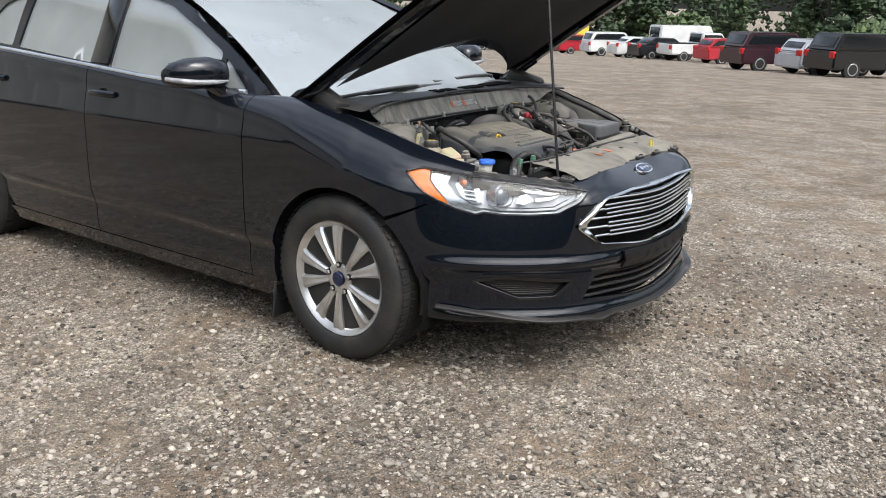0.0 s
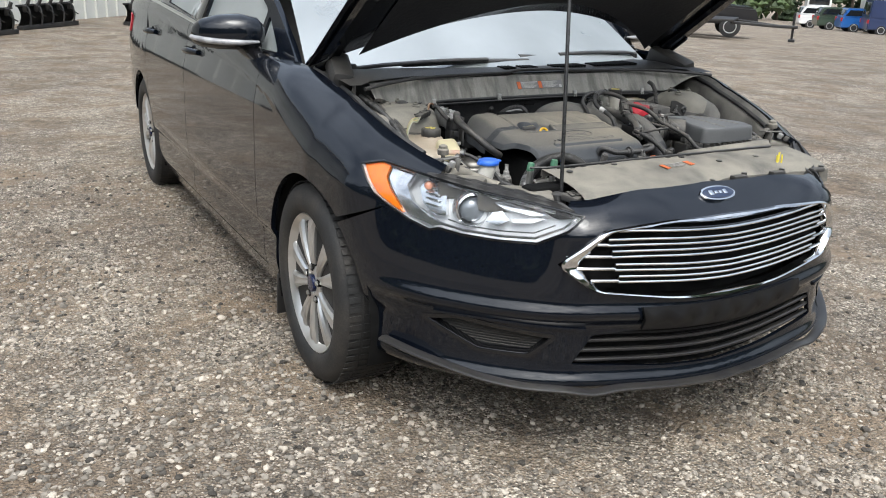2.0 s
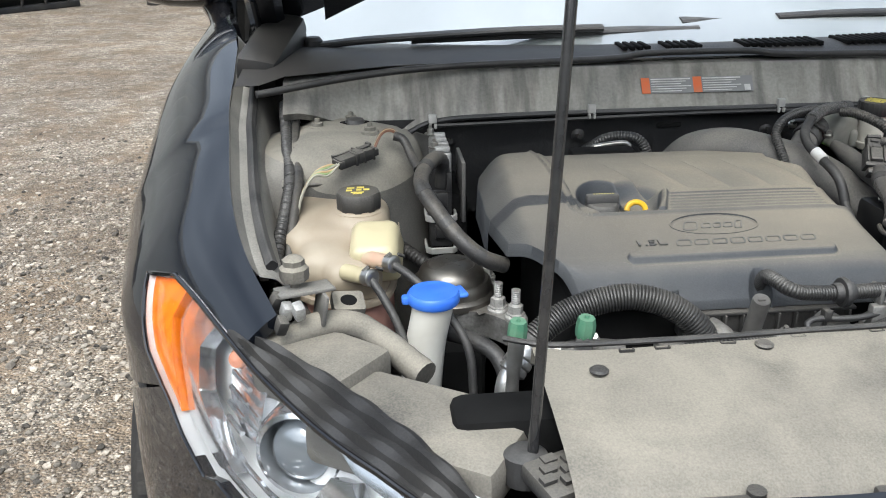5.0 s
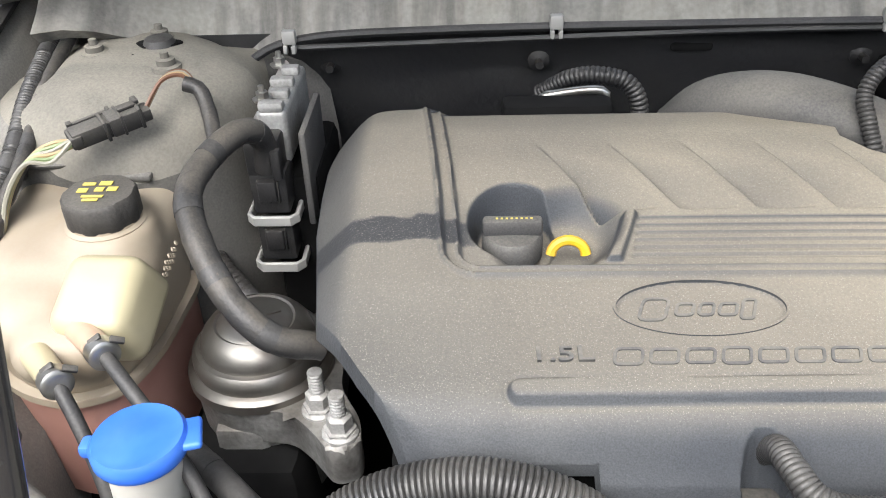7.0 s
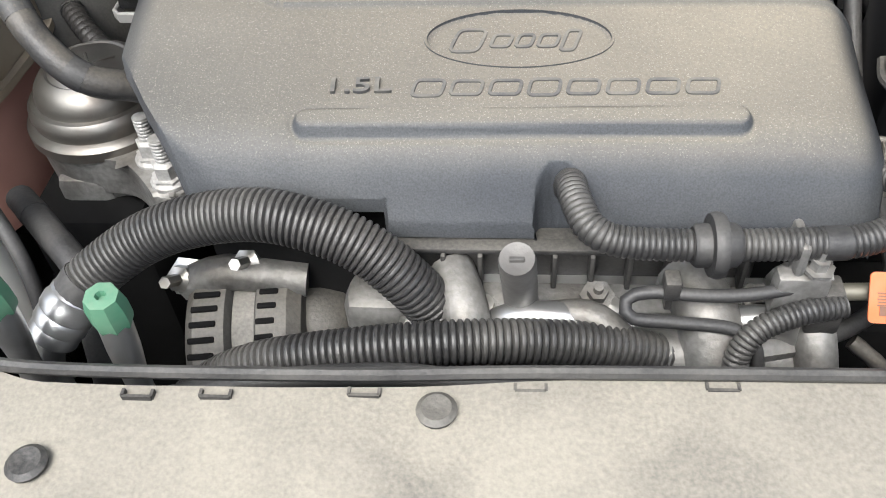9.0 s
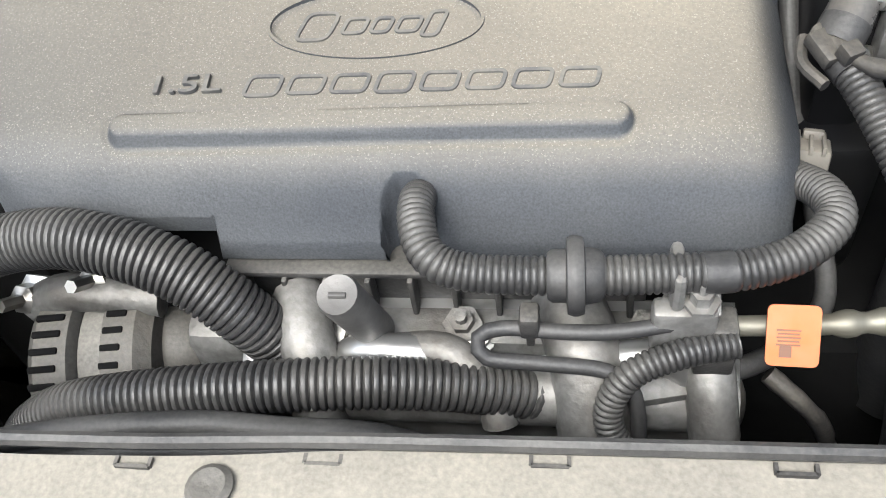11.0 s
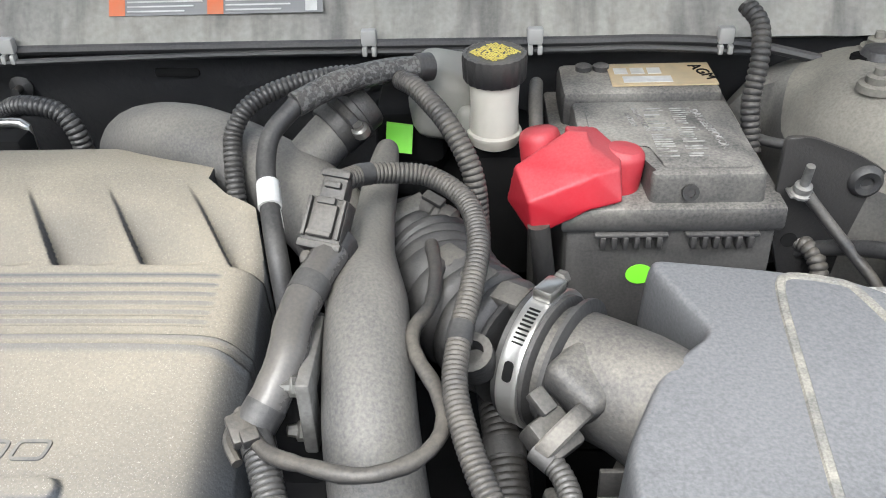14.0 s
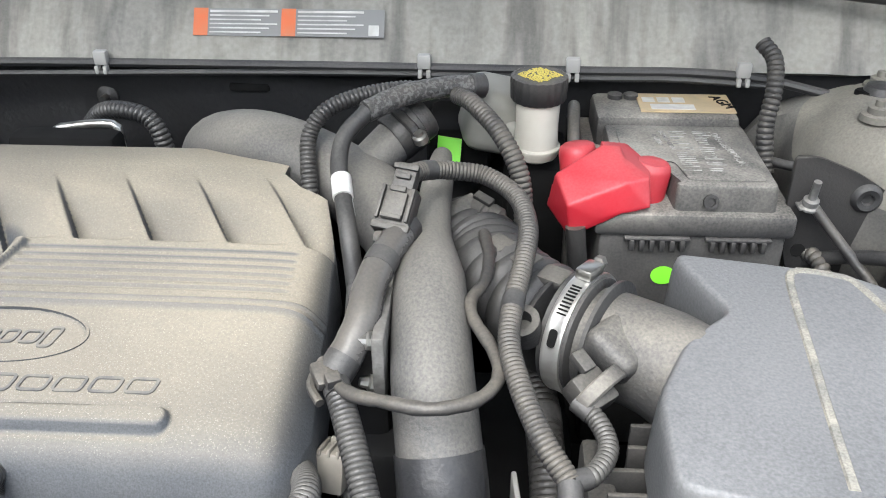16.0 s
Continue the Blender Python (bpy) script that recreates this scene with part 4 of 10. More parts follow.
    for row, z in enumerate((0.692, 0.664, 0.633, 0.601, 0.569)):
        half = 0.40 - 0.012 * row if row else 0.36
        b = bmesh.new()
        for dz in ((0.0072, -0.0078) if row else (0.0,)):
            xs = np.linspace(-half, half, 41)
            path = [Vector(skin(*front(x, z + dz + 0.018 * (1 - (x / 0.45) ** 2) * (0.6 if row < 3 else 0.2)))) + Vector((0, 0.002, 0)) for x in xs]
            sweep(b, path, Vector((0, -1, 0.55)), rect_profile(0.0072, 0.010))
        xs = np.linspace(-half, half, 41)
        path = [Vector(skin(*front(x, z + 0.018 * (1 - (x / 0.45) ** 2) * (0.6 if row < 3 else 0.2)))) + Vector((0, 0.008, 0)) for x in xs]
        part("grille_bar", b, M_CHROME, bump)
        core = bmesh.new()
        sweep(core, path, Vector((0, -1, 0.25)), rect_profile(0.013, 0.008))
        part("bar_core", core, M_GLOSS, bump)
        if row:
            reach = (0, 0.452, 0.485, 0.48, 0.455)[row]
            for sgn in (1, -1):
                b = bmesh.new()
                xs = np.linspace(half * 0.985, reach, 8) * sgn
                path = [Vector(skin(*front(x, z - 0.005))) + Vector((0, 0.008, 0)) for x in xs]
                sweep(b, path, Vector((0, -1, 0.55)), rect_profile(0.009, 0.012))
                part("grille_bar", b, M_CHROME, bump)
    # oval badge on the nose: dark blue field, bright rim, one pale bar
    a, v = front(0.008, 0.769)
    q = Vector(skin(a, v))
    up = (Vector(skin(a, v + 0.01)) - Vector(skin(a, v - 0.01))).normalized()
    out = Vector((1, 0, 0)).cross(up).normalized()
    if out.y > 0:
        out = -out
    m = Matrix((Vector((1, 0, 0)), up, out)).transposed().to_4x4()
    m = Matrix.Translation(q + out * 0.002) @ m
    ell = lambda rx, ry, n=40: [(rx * math.cos(2 * math.pi * k / n), ry * math.sin(2 * math.pi * k / n)) for k in range(n)]  # noqa: E731
    badge = part("badge", prism(bmesh.new(), ell(0.062, 0.026), -0.004, 0.005, 0.003, m), M_CHROME, bump, "oval badge, blue with a bright rim")
    part("badge_field", prism(bmesh.new(), ell(0.055, 0.0205), 0.004, 0.0068, 0.001, m), M_BLUEBADGE, badge)
    b = bmesh.new()
    for x, w, h in ((-0.026, 0.015, 0.017), (-0.008, 0.011, 0.010), (0.007, 0.010, 0.010), (0.023, 0.012, 0.016)):
        block(b, (x, 0, 0.0075), (w, h, 0.002), 0.0008)
    bmesh.ops.transform(b, matrix=m, verts=b.verts)
    part("badge_bars", b, M_CHROME, badge)


def headlamp(sgn):
    pick = (lambda p: list(p)) if sgn > 0 else flip
    def deep(depth):
        def fn(a, v):
            q = Vector(skin(a, v))
            _, n = plan_at(abs(a))
            return (q.x - n[0] * depth * (1 if a >= 0 else -1), q.y - n[1] * depth, q.z - depth * 0.25)
        return fn
    def strip(name, line, depth, wide, material, high=0.006):
        b = bmesh.new()
        loop = densify(line + line[::-1], 0.02)
        loop = loop[: len(loop) // 2 + 1]
        path = [Vector(deep(depth)(a * sgn, v)) for a, v in loop]
        ups = [Vector((plan_at(a)[1][0] * sgn, plan_at(a)[1][1], 0.2)) for a, v in loop]
        sweep(b, path, ups, rect_profile(wide, high))
        return part(name, b, material, lamp)
    lamp = part("headlamp", panel(deep(0.060), pick(LAMP), (), 0.03, 0), M_GREYLAMP, car, "clear headlamp with an amber side reflector")
    # rim wall between lens and bowl
    b = bmesh.new()
    loop = densify(pick(LAMP), 0.02)
    o, i = ([b.verts.new(Vector(deep(d)(*p))) for p in loop] for d in (0.002, 0.062))
    for k in range(len(loop)):
        b.faces.new((o[k], o[(k + 1) % len(loop)], i[(k + 1) % len(loop)], i[k]))
    part("bowl_wall", b, M_GREYLAMP, lamp)
    amber = [(1.152, 0.785), (1.110, 0.746), (1.078, 0.720), (1.03, 0.697), (0.985, 0.681), (1.005, 0.700), (1.046, 0.735), (1.070, 0.762), (1.075, 0.794), (1.10, 0.799)]
    part("side_reflector", panel(deep(0.008), pick(amber), (), 0.02, 0.012), M_AMBER, lamp, "amber reflector")
    white = [(0.985, 0.678), (0.885, 0.660), (0.850, 0.668), (0.90, 0.682), (0.965, 0.712), (1.0, 0.750), (0.99, 0.787), (1.07, 0.792), (1.066, 0.762), (1.042, 0.735), (1.0, 0.700)]
    part("surround", panel(deep(0.016), pick(white), (), 0.015, 0.02), M_SILVER, lamp, "bright silver surround")
    # indicator bowl: stepped facets and a small amber bulb
    bowl = [(0.975, 0.748), (0.95, 0.712), (0.90, 0.686), (0.862, 0.690), (0.875, 0.735), (0.90, 0.777), (0.962, 0.783)]
    part("indicator_bowl", panel(deep(0.045), pick(bowl), (), 0.012, 0.02), M_SILVER, lamp, "faceted silver indicator bowl")
    for k in range(6):
        v = 0.694 + 0.014 * k
        strip("facet", [(0.885 + 0.004 * k, v), (0.925 + 0.006 * k, v + 0.004)], 0.036, 0.006, M_SILVER)
    at = Vector(deep(0.034)(0.94 * sgn, 0.757))
    axis = Vector((-0.45 * sgn, -0.86, 0.2)).normalized()
    part("bulb", lathe(bmesh.new(), [(0.012, -0.012), (0.013, 0.0), (0.009, 0.010), (0, 0.013)], at, axis, 16), M_BULB, lamp, "pale amber bulb")
    # projector with its ring and shroud wings
    at, r = Vector(deep(0.046)(0.785 * sgn, 0.713)), 0.033
    axis = Vector((-0.30 * sgn, -0.94, 0.12)).normalized()
    part("lamp_ring", lathe(bmesh.new(), [(r * 1.5, -0.03), (r * 1.5, 0.0), (r * 1.38, 0.010), (r * 1.22, 0.012), (r * 1.12, 0.0), (r * 1.02, -0.01), (r * 1.0, -0.03)], at, axis, 32), M_SILVER, lamp)
    part("projector", lathe(bmesh.new(), [(r, -0.03), (r, -0.004)] + [(r * math.cos(t), -0.004 + r * 0.6 * math.sin(t)) for t in np.linspace(0.1, 1.45, 8)] + [(0, -0.004 + r * 0.6)], at, axis, 32), M_PROJECTOR, lamp, "glass projector lens")
    for poly in ([(0.728, 0.742), (0.70, 0.750), (0.60, 0.728), (0.55, 0.722), (0.60, 0.716), (0.69, 0.728)], [(0.735, 0.690), (0.70, 0.684), (0.665, 0.700), (0.69, 0.720), (0.72, 0.715)], [(0.66, 0.704), (0.56, 0.712), (0.60, 0.698), (0.655, 0.694)]):
        part("inner_wing", panel(deep(0.034), pick(poly), (), 0.012, 0.018), M_SILVER, lamp)
    strip("upper_trim", [(0.87, 0.771), (0.75, 0.757), (0.64, 0.747), (0.53, 0.730)], 0.024, 0.008, M_SILVER, 0.01)
    strip("lower_trim", [(0.86, 0.671), (0.79, 0.663), (0.68, 0.661), (0.585, 0.664), (0.51, 0.695), (0.475, 0.718)], 0.012, 0.007, M_SILVER)
    strip("lower_trim", [(0.84, 0.683), (0.79, 0.675), (0.68, 0.673), (0.59, 0.676), (0.53, 0.700)], 0.020, 0.004, M_SILVER)
    lens = part("lens", panel(skin, pick(LAMP), (), 0.025, 0.0, edge=0.018), M_LENS, lamp, "clear polycarbonate lens")
    lens.visible_shadow = False
    b = bmesh.new()
    loop = densify(pick(LAMP), 0.015)
    path = [Vector(skin(*p)) for p in loop]
    ups = [Vector((plan_at(abs(a))[1][0] * (1 if a >= 0 else -1), plan_at(abs(a))[1][1], 0.3)) for a, v in loop]
    sweep(b, path, ups, rect_profile(0.006, 0.005), closed=True)
    part("lens_seal", b, M_GLOSS, lamp)
    # ridged black trim from the lamp's upper edge inwards
    line = [(0.470, 0.727)] + LAMP_UP[:5]
    at_a, at_v = [p[0] for p in line], [p[1] for p in line]
    def ridge(s_, t):
        a = 0.48 + 0.46 * s_
        q, (_, n) = Vector(skin(a * sgn, float(np.interp(a, at_a, at_v)))), plan_at(a)
        w = 0.062 * math.sin(math.pi * (0.06 + 0.90 * s_)) ** 0.7
        d, h = ((0.0, -0.004), (0.05, 0.004), (0.16, 0.005), (0.20, 0.013), (0.33, 0.014), (0.38, 0.005), (0.60, 0.004), (0.64, 0.012), (0.80, 0.013), (0.86, 0.006), (1.0, 0.004), (1.06, -0.035))[t]
        fold = 0.0016 * math.sin(41 * s_ + 3 * t)
        return (q.x - n[0] * d * w * sgn, q.y - n[1] * d * w, q.z + h * min(1.0, w / 0.035) + fold)
    part("lamp_trim", sheet(ridge, np.linspace(0, 1, 44), range(12)), M_FILLER, car, "ridged black plastic trim above the headlamp", angle=22)


def flanks(sgn):
    pick = (lambda p: list(p)) if sgn > 0 else flip
    tops = [(arc_y(y), v_top(arc_y(y)) - 0.002) for y in (-0.36, -0.2, -0.05, 0.1, 0.25, 0.38, 0.488)]
    fender = [(a + 0.003, v) for a, v in (LAMP_LOW[3], LAMP_LOW[2], LAMP_LOW[1], LAMP_LOW[0])] + [(1.104, 0.807), (1.05, 0.802), (0.99, 0.795), (0.90, 0.786), (0.90, v_top(0.90) - 0.002)] + tops + [(arc_y(0.488), 0.248), (arc_y(0.36), 0.235)] + arch(ARCH_Y, -12, 126, 20)
    part("front_fender", panel(skin, pick(fender), (), 0.024, 0.016, edge=0.02, rows=0.6), M_PAINT, car, angle=32)
    d1 = [(arc_y(0.493), 0.25), (arc_y(1.0), 0.25), (arc_y(1.608), 0.25)] + [(arc_y(y), v_top(arc_y(y)) - 0.002) for y in (1.608, 1.3, 1.0, 0.75, 0.6, 0.493)]
    doors = [part("front_door", panel(skin, pick(d1), (), 0.035, 0.016, edge=0.03, rows=0.4), M_PAINT, car, angle=32)]
    back = arch(REAR_Y, 180, 140, 8)
    d2 = [(arc_y(1.613), 0.25), (arc_y(2.44), 0.25)] + [(a, v) for a, v in back if v > 0.26] + [(arc_y(2.60), 0.75), (arc_y(2.63), v_top(arc_y(2.63)) - 0.002)] + [(arc_y(y), v_top(arc_y(y)) - 0.002) for y in (2.3, 2.0, 1.613)]
    doors.append(part("rear_door", panel(skin, pick(d2), (), 0.035, 0.016, edge=0.03, rows=0.4), M_PAINT, car, angle=32))
    q = [(arc_y(2.605), 0.755)] + arch(REAR_Y, 138, -14, 18) + [(arc_y(3.26), 0.26), (_ARC[-1] - 0.01, 0.28), (_ARC[-1] - 0.01, v_top(_ARC[-1]) - 0.002)] + [(arc_of(-0.74, 3.85), v_top(arc_of(-0.74, 3.85)) - 0.002)] + [(arc_y(y), v_top(arc_y(y)) - 0.002) for y in (3.4, 3.0, 2.636)]
    part("rear_quarter", panel(skin, pick(q), (), 0.05, 0.016, edge=0.03), M_PAINT, car, angle=32)
    sill = [(arc_y(0.36), 0.17), (arc_y(2.47), 0.17), (arc_y(2.50), 0.245), (arc_y(0.345), 0.245)]
    part("side_sill", panel(skin, pick(sill), (), 0.06, 0.02), M_PAINT, car)
    # chrome strip along the glass
    b = bmesh.new()
    ys = np.linspace(0.56, 2.78, 60)
    path = [Vector(skin(sgn * arc_y(y), v_top(arc_y(y)))) + Vector((0, 0, 0.004)) for y in ys]
    path += [path[-1] + Vector((0.01 * sgn, 0.03, 0.03)), path[-1] + Vector((0.03 * sgn, 0.045, 0.10))]
    sweep(b, path, Vector((-0.55 * sgn, 0, 0.85)), rect_profile(0.020, 0.010, 0.45))
    part("window_strip", b, M_CHROME, car, "chrome strip under the side windows")
    for door, y in zip(doors, (1.47, 2.47)):
        pos = [Vector(skin(sgn * arc_y(y + d), v_of(arc_y(y), 0.925 + 0.015 * (y > 2)))) for d in (-0.10, -0.05, 0.0, 0.05, 0.10)]
        out = Vector((-sgn, 0, 0.1))
        b = bmesh.new()
        tube(b, [pos[0] + out * 0.004, pos[1] + out * 0.026, pos[2] + out * 0.032, pos[3] + out * 0.028, pos[4] + out * 0.004], 0.013, 0.008, 12, radii=(0.9, 1.1, 1.1, 1.1, 0.9))
        h = part("door_handle", b, M_PAINT, door)
        b = bmesh.new()
        lathe(b, [(0.036, -0.004), (0.038, 0.002), (0.03, 0.001), (0.001, -0.006)], pos[2] + Vector((0, 0, -0.012)), out, 24)
        part("handle_cup", b, M_GLOSS, door)
    # wheel housings
    for yc in (ARCH_Y, REAR_Y):
        def liner(t, w):
            return (-sgn * (0.875 - 0.04 * math.cos(t) * (-1 if yc < 1 else 1) * (1 if math.cos(t) * (yc - 1) > 0 else 0) - (0.07 * max(0.0, math.cos(t)) if yc > 1 else 0.0) - 0.29 * w), yc + 0.375 * math.cos(t), ARCH_Z + nose_up(yc) + 0.375 * math.sin(t))
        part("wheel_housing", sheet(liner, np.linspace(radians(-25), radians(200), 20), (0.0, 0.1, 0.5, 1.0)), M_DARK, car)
    b = bmesh.new()
    block(b, (-0.80 * sgn, 0.36, 0.20), (0.16, 0.012, 0.16), 0.004, Euler((0.12, 0, 0)).to_matrix().to_4x4())
    part("mud_flap", b, M_MATTE, car)


def wheel(x, y, sgn):
    """A ten-spoke alloy wheel; sgn: the side its face looks to (-1: towards -x)."""
    ax = Vector((sgn, 0, 0))
    base = Vector((x, y, 0.329 + 1.1 * nose_up(y)))
    rim = lathe(bmesh.new(), [(0.212, -0.19), (0.222, -0.185), (0.205, -0.17), (0.198, -0.05), (0.200, -0.02), (0.216, -0.004), (0.223, 0.0), (0.226, -0.004), (0.227, -0.016), (0.215, -0.03), (0.21, -0.1)], base, ax, 56)
    w = part("wheel", rim, M_ALLOY, car, "ten-spoke silver alloy wheel with brake dust")
    prof = [(0.214, -0.19), (0.25, -0.205), (0.292, -0.208), (0.312, -0.196), (0.322, -0.17), (0.324, -0.10), (0.322, -0.03), (0.313, -0.003), (0.295, 0.010), (0.262, 0.014), (0.238, 0.010), (0.226, -0.002), (0.218, -0.02)]
    tyre = lathe(bmesh.new(), prof, base, ax, 72)
    part("tyre", tyre, M_TYRE, w, "dusty black tyre with worn tread")
    b = bmesh.new()
    for k in range(72):
        a = 2 * math.pi * k / 72
        rad = Vector((0, math.cos(a), math.sin(a)))
        for off in (-0.165, -0.12, -0.07, -0.025):
            c = base + rad * 0.3235 + ax * off
            block(b, c, (0.036, 0.017, 0.003), 0, Euler((a + math.pi / 2, 0, 0)).to_matrix().to_4x4())
    part("tread", b, M_TYRE, w, smooth=False)
    up, fw = Vector((0, 0, 1)), Vector((0, 1, 0))
    for k in range(10):
        a = radians(36 * k + (1.5 if k % 2 else -1.5) + 18)
        rad, tan = fw * math.cos(a) + up * math.sin(a), -fw * math.sin(a) + up * math.cos(a)
        b = bmesh.new()
        rows = []
        for r, half, lift, deep in ((0.045, 0.0125, -0.012, 0.03), (0.09, 0.0145, -0.006, 0.028), (0.14, 0.0195, -0.004, 0.026), (0.19, 0.027, -0.006, 0.03), (0.209, 0.034, -0.012, 0.03)):
            sk = 0.004 if k % 2 else -0.004
            rows.append([b.verts.new(base + rad * r + tan * (u * half + sk) + ax * h) for u, h in ((-1, lift - deep), (-1, lift - 0.006), (-0.55, lift + 0.001), (0.1, lift - 0.002), (0.6, lift + 0.001), (1, lift - 0.007), (1, lift - deep))])
        for p, q in zip(rows, rows[1:]):
            for j in range(6):
                b.faces.new((p[j], p[j + 1], q[j + 1], q[j]))
        b.faces.new(rows[0])
        b.faces.new(rows[-1][::-1])
        part("spoke", b, M_ALLOY, w, angle=25)
    part("hub", lathe(bmesh.new(), [(0.055, -0.05), (0.062, -0.03), (0.060, -0.014), (0.050, -0.008), (0.033, -0.010), (0.032, -0.014), (0, -0.014)], base, ax, 32), M_ALLOY, w)
    part("centre_cap", lathe(bmesh.new(), [(0.0275, -0.014), (0.0275, -0.003), (0.025, -0.0005), (0, 0.0015)], base, ax, 32), M_NAVYCAP, w, "dark blue centre cap")
    for k in range(5):
        a = radians(72 * k + 90)
        c = base + (fw * math.cos(a) + up * math.sin(a)) * 0.0545
        # Near-black disc paints the shade of the nut's recess.
        part("lug_well", lathe(bmesh.new(), [(0.0125, -0.03), (0.0125, -0.0065), (0, -0.0065)], c, ax, 16), M_DARK, w)
        part("lug_nut", lathe(bmesh.new(), [(0.0095, -0.016), (0.0095, -0.002), (0.006, 0.001), (0, 0.001)], c, ax, 6), M_STEEL, w)
    part("brake_disc", lathe(bmesh.new(), [(0.09, -0.10), (0.145, -0.10), (0.145, -0.085), (0.08, -0.085), (0.08, -0.07), (0, -0.07)], base, ax, 40), M_RUST, w)
    b = bmesh.new()
    block(b, base + Vector((sgn * -0.075, 0.11, 0.06)), (0.05, 0.07, 0.13), 0.012)
    part("brake_caliper", b, M_CAST, w)


# ---- glass house ----
def house(y, z):
    x = 0.858 - (z - 1.0) * 0.42 - 0.35 * max(0.0, z - 1.2) ** 2 - 0.105 * smooth01((0.98 - y) / 0.55) - 0.16 * smooth01((y - 2.5) / 1.0)
    return (-x, y, z + 0.7 * nose_up(y))


def cabin():
    outline = [(0.46, 0.985), (0.60, 1.075), (0.75, 1.180), (1.0, 1.315), (1.2, 1.385), (1.45, 1.43), (2.0, 1.45), (2.5, 1.41), (2.95, 1.30), (3.35, 1.13), (3.4, 1.09), (2.9, 1.09), (2.44, 1.083), (1.6, 1.036), (1.0, 1.003), (0.6, 0.983)]
    holes = [[(0.60, 1.000), (0.735, 1.004), (0.735, 1.125)], [(0.755, 1.006), (0.755, 1.142), (0.9, 1.225), (1.15, 1.325), (1.49, 1.385), (1.49, 1.042)],
             [(1.64, 1.052), (1.63, 1.392), (2.0, 1.402), (2.33, 1.375), (2.36, 1.095)], [(2.42, 1.10), (2.41, 1.36), (2.62, 1.315), (2.82, 1.20), (2.80, 1.115)]]
    for sgn in (1, -1):
        fn = house if sgn > 0 else (lambda y, z: (-house(y, z)[0], y, z))
        side = part("cabin_side", panel(fn, outline, [rounded(h, 0.02) for h in holes], 0.05, 0.03, edge=0.03), M_PAINT, car)
        for h in holes:
            w = part("side_window", panel(lambda y, z: tuple(Vector(fn(y, z)) + Vector((0.012 * sgn, 0, 0))), h, (), 0.08, 0), M_GLASSS, car, "tinted side window")
            w.visible_shadow = False
        b = bmesh.new()
        block(b, Vector(fn(1.565, 1.22)) + Vector((-0.001 * sgn, 0, 0)), (0.014, 0.14, 0.36), 0.004, Euler((0, radians(24) * sgn, 0)).to_matrix().to_4x4())
        part("door_pillar_trim", b, M_GLOSS, car)

    def screen(a, t):
        x0, x1 = 0.735 * a, 0.60 * a
        y0, y1 = 0.215 + 0.20 * a * a, 1.10 + 0.09 * a * a
        z0, z1 = 0.985 + 0.01 * (1 - a * a), 1.425 - 0.05 * a * a
        bow = 0.03 * math.sin(math.pi * t)
        return (x0 + (x1 - x0) * t, y0 + (y1 - y0) * t - bow * 0.3, z0 + (z1 - z0) * t + bow)
    ws = part("windscreen", sheet(screen, np.linspace(-1, 1, 33), np.linspace(0, 1, 17)), M_GLASSW, car, "windscreen reflecting a pale cloudy sky")
    ws.visible_shadow = False
    under = lambda a, t: tuple(Vector(screen(a, t)) + Vector((0, 0.004, -0.004)))  # noqa: E731
    band = [(-0.985, 0.0), (0.985, 0.0), (0.985, 0.98), (0.90, 0.98), (0.90, 0.27), (0.82, 0.19), (-0.82, 0.19), (-0.90, 0.27), (-0.90, 0.98), (-0.985, 0.98)]
    part("screen_border", panel(under, band, (), 0.06, 0), M_DARK, car)
    b = bmesh.new()
    block(b, screen(0.80, 0.42), (0.07, 0.04, 0.002), 0, Euler((radians(26), 0, 0)).to_matrix().to_4x4())
    part("screen_sticker", b, M_ORANGE, car, "orange sticker inside the windscreen")
    roof = lambda a, t: (a * (0.625 - 0.03 * abs(t - 0.4)), 1.10 + 1.85 * t + 0.09 * a * a * (1 - t), 1.425 + 0.065 * math.sin(math.pi * min(1, t * 0.9 + 0.08)) - 0.05 * a * a - 0.16 * t**3)  # noqa: E731
    part("roof", sheet(roof, np.linspace(-1, 1, 15), np.linspace(0, 1, 15)), M_PAINT, car)
    rear = lambda a, t: (a * 0.60, 2.95 + 0.55 * t - 0.08 * a * a, 1.325 - 0.235 * t - 0.03 * a * a)  # noqa: E731
    part("rear_window", sheet(rear, np.linspace(-1, 1, 11), np.linspace(0, 1, 7)), M_GLASSS, car).visible_shadow = False
    deck = lambda a, t: (a * (0.80 - 0.1 * t), 3.35 + 0.6 * t - 0.2 * a * a * t, 1.095 - 0.02 * t)  # noqa: E731
    part("trunk_lid", sheet(deck, np.linspace(-1, 1, 11), np.linspace(0, 1, 7)), M_PAINT, car)
    # tail lamps wrap the rear corner
    for sgn in (1, -1):
        poly = [(arc_y(3.35), 0.88), (arc_y(3.32), 0.98), (arc_of(-0.74, 3.85), 0.98), (arc_of(-0.74, 3.85), 0.86)]
        poly = poly if sgn > 0 else flip(poly)
        part("tail_lamp", panel(skin, poly, (), 0.04, 0.01, off=0.006), M_RED, car, "red tail lamp")
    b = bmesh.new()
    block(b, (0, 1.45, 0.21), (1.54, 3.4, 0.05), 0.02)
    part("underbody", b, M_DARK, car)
    # inside: dash, seats, wheel
    dash = lambda a, t: (a * 0.70, 0.42 + 0.42 * t + 0.1 * a * a * (1 - t), 0.965 - 0.05 * t * t - 0.02 * a * a)  # noqa: E731
    part("dashboard", sheet(dash, np.linspace(-1, 1, 15), np.linspace(0, 1, 7), 0.05), M_INTERIOR, car)
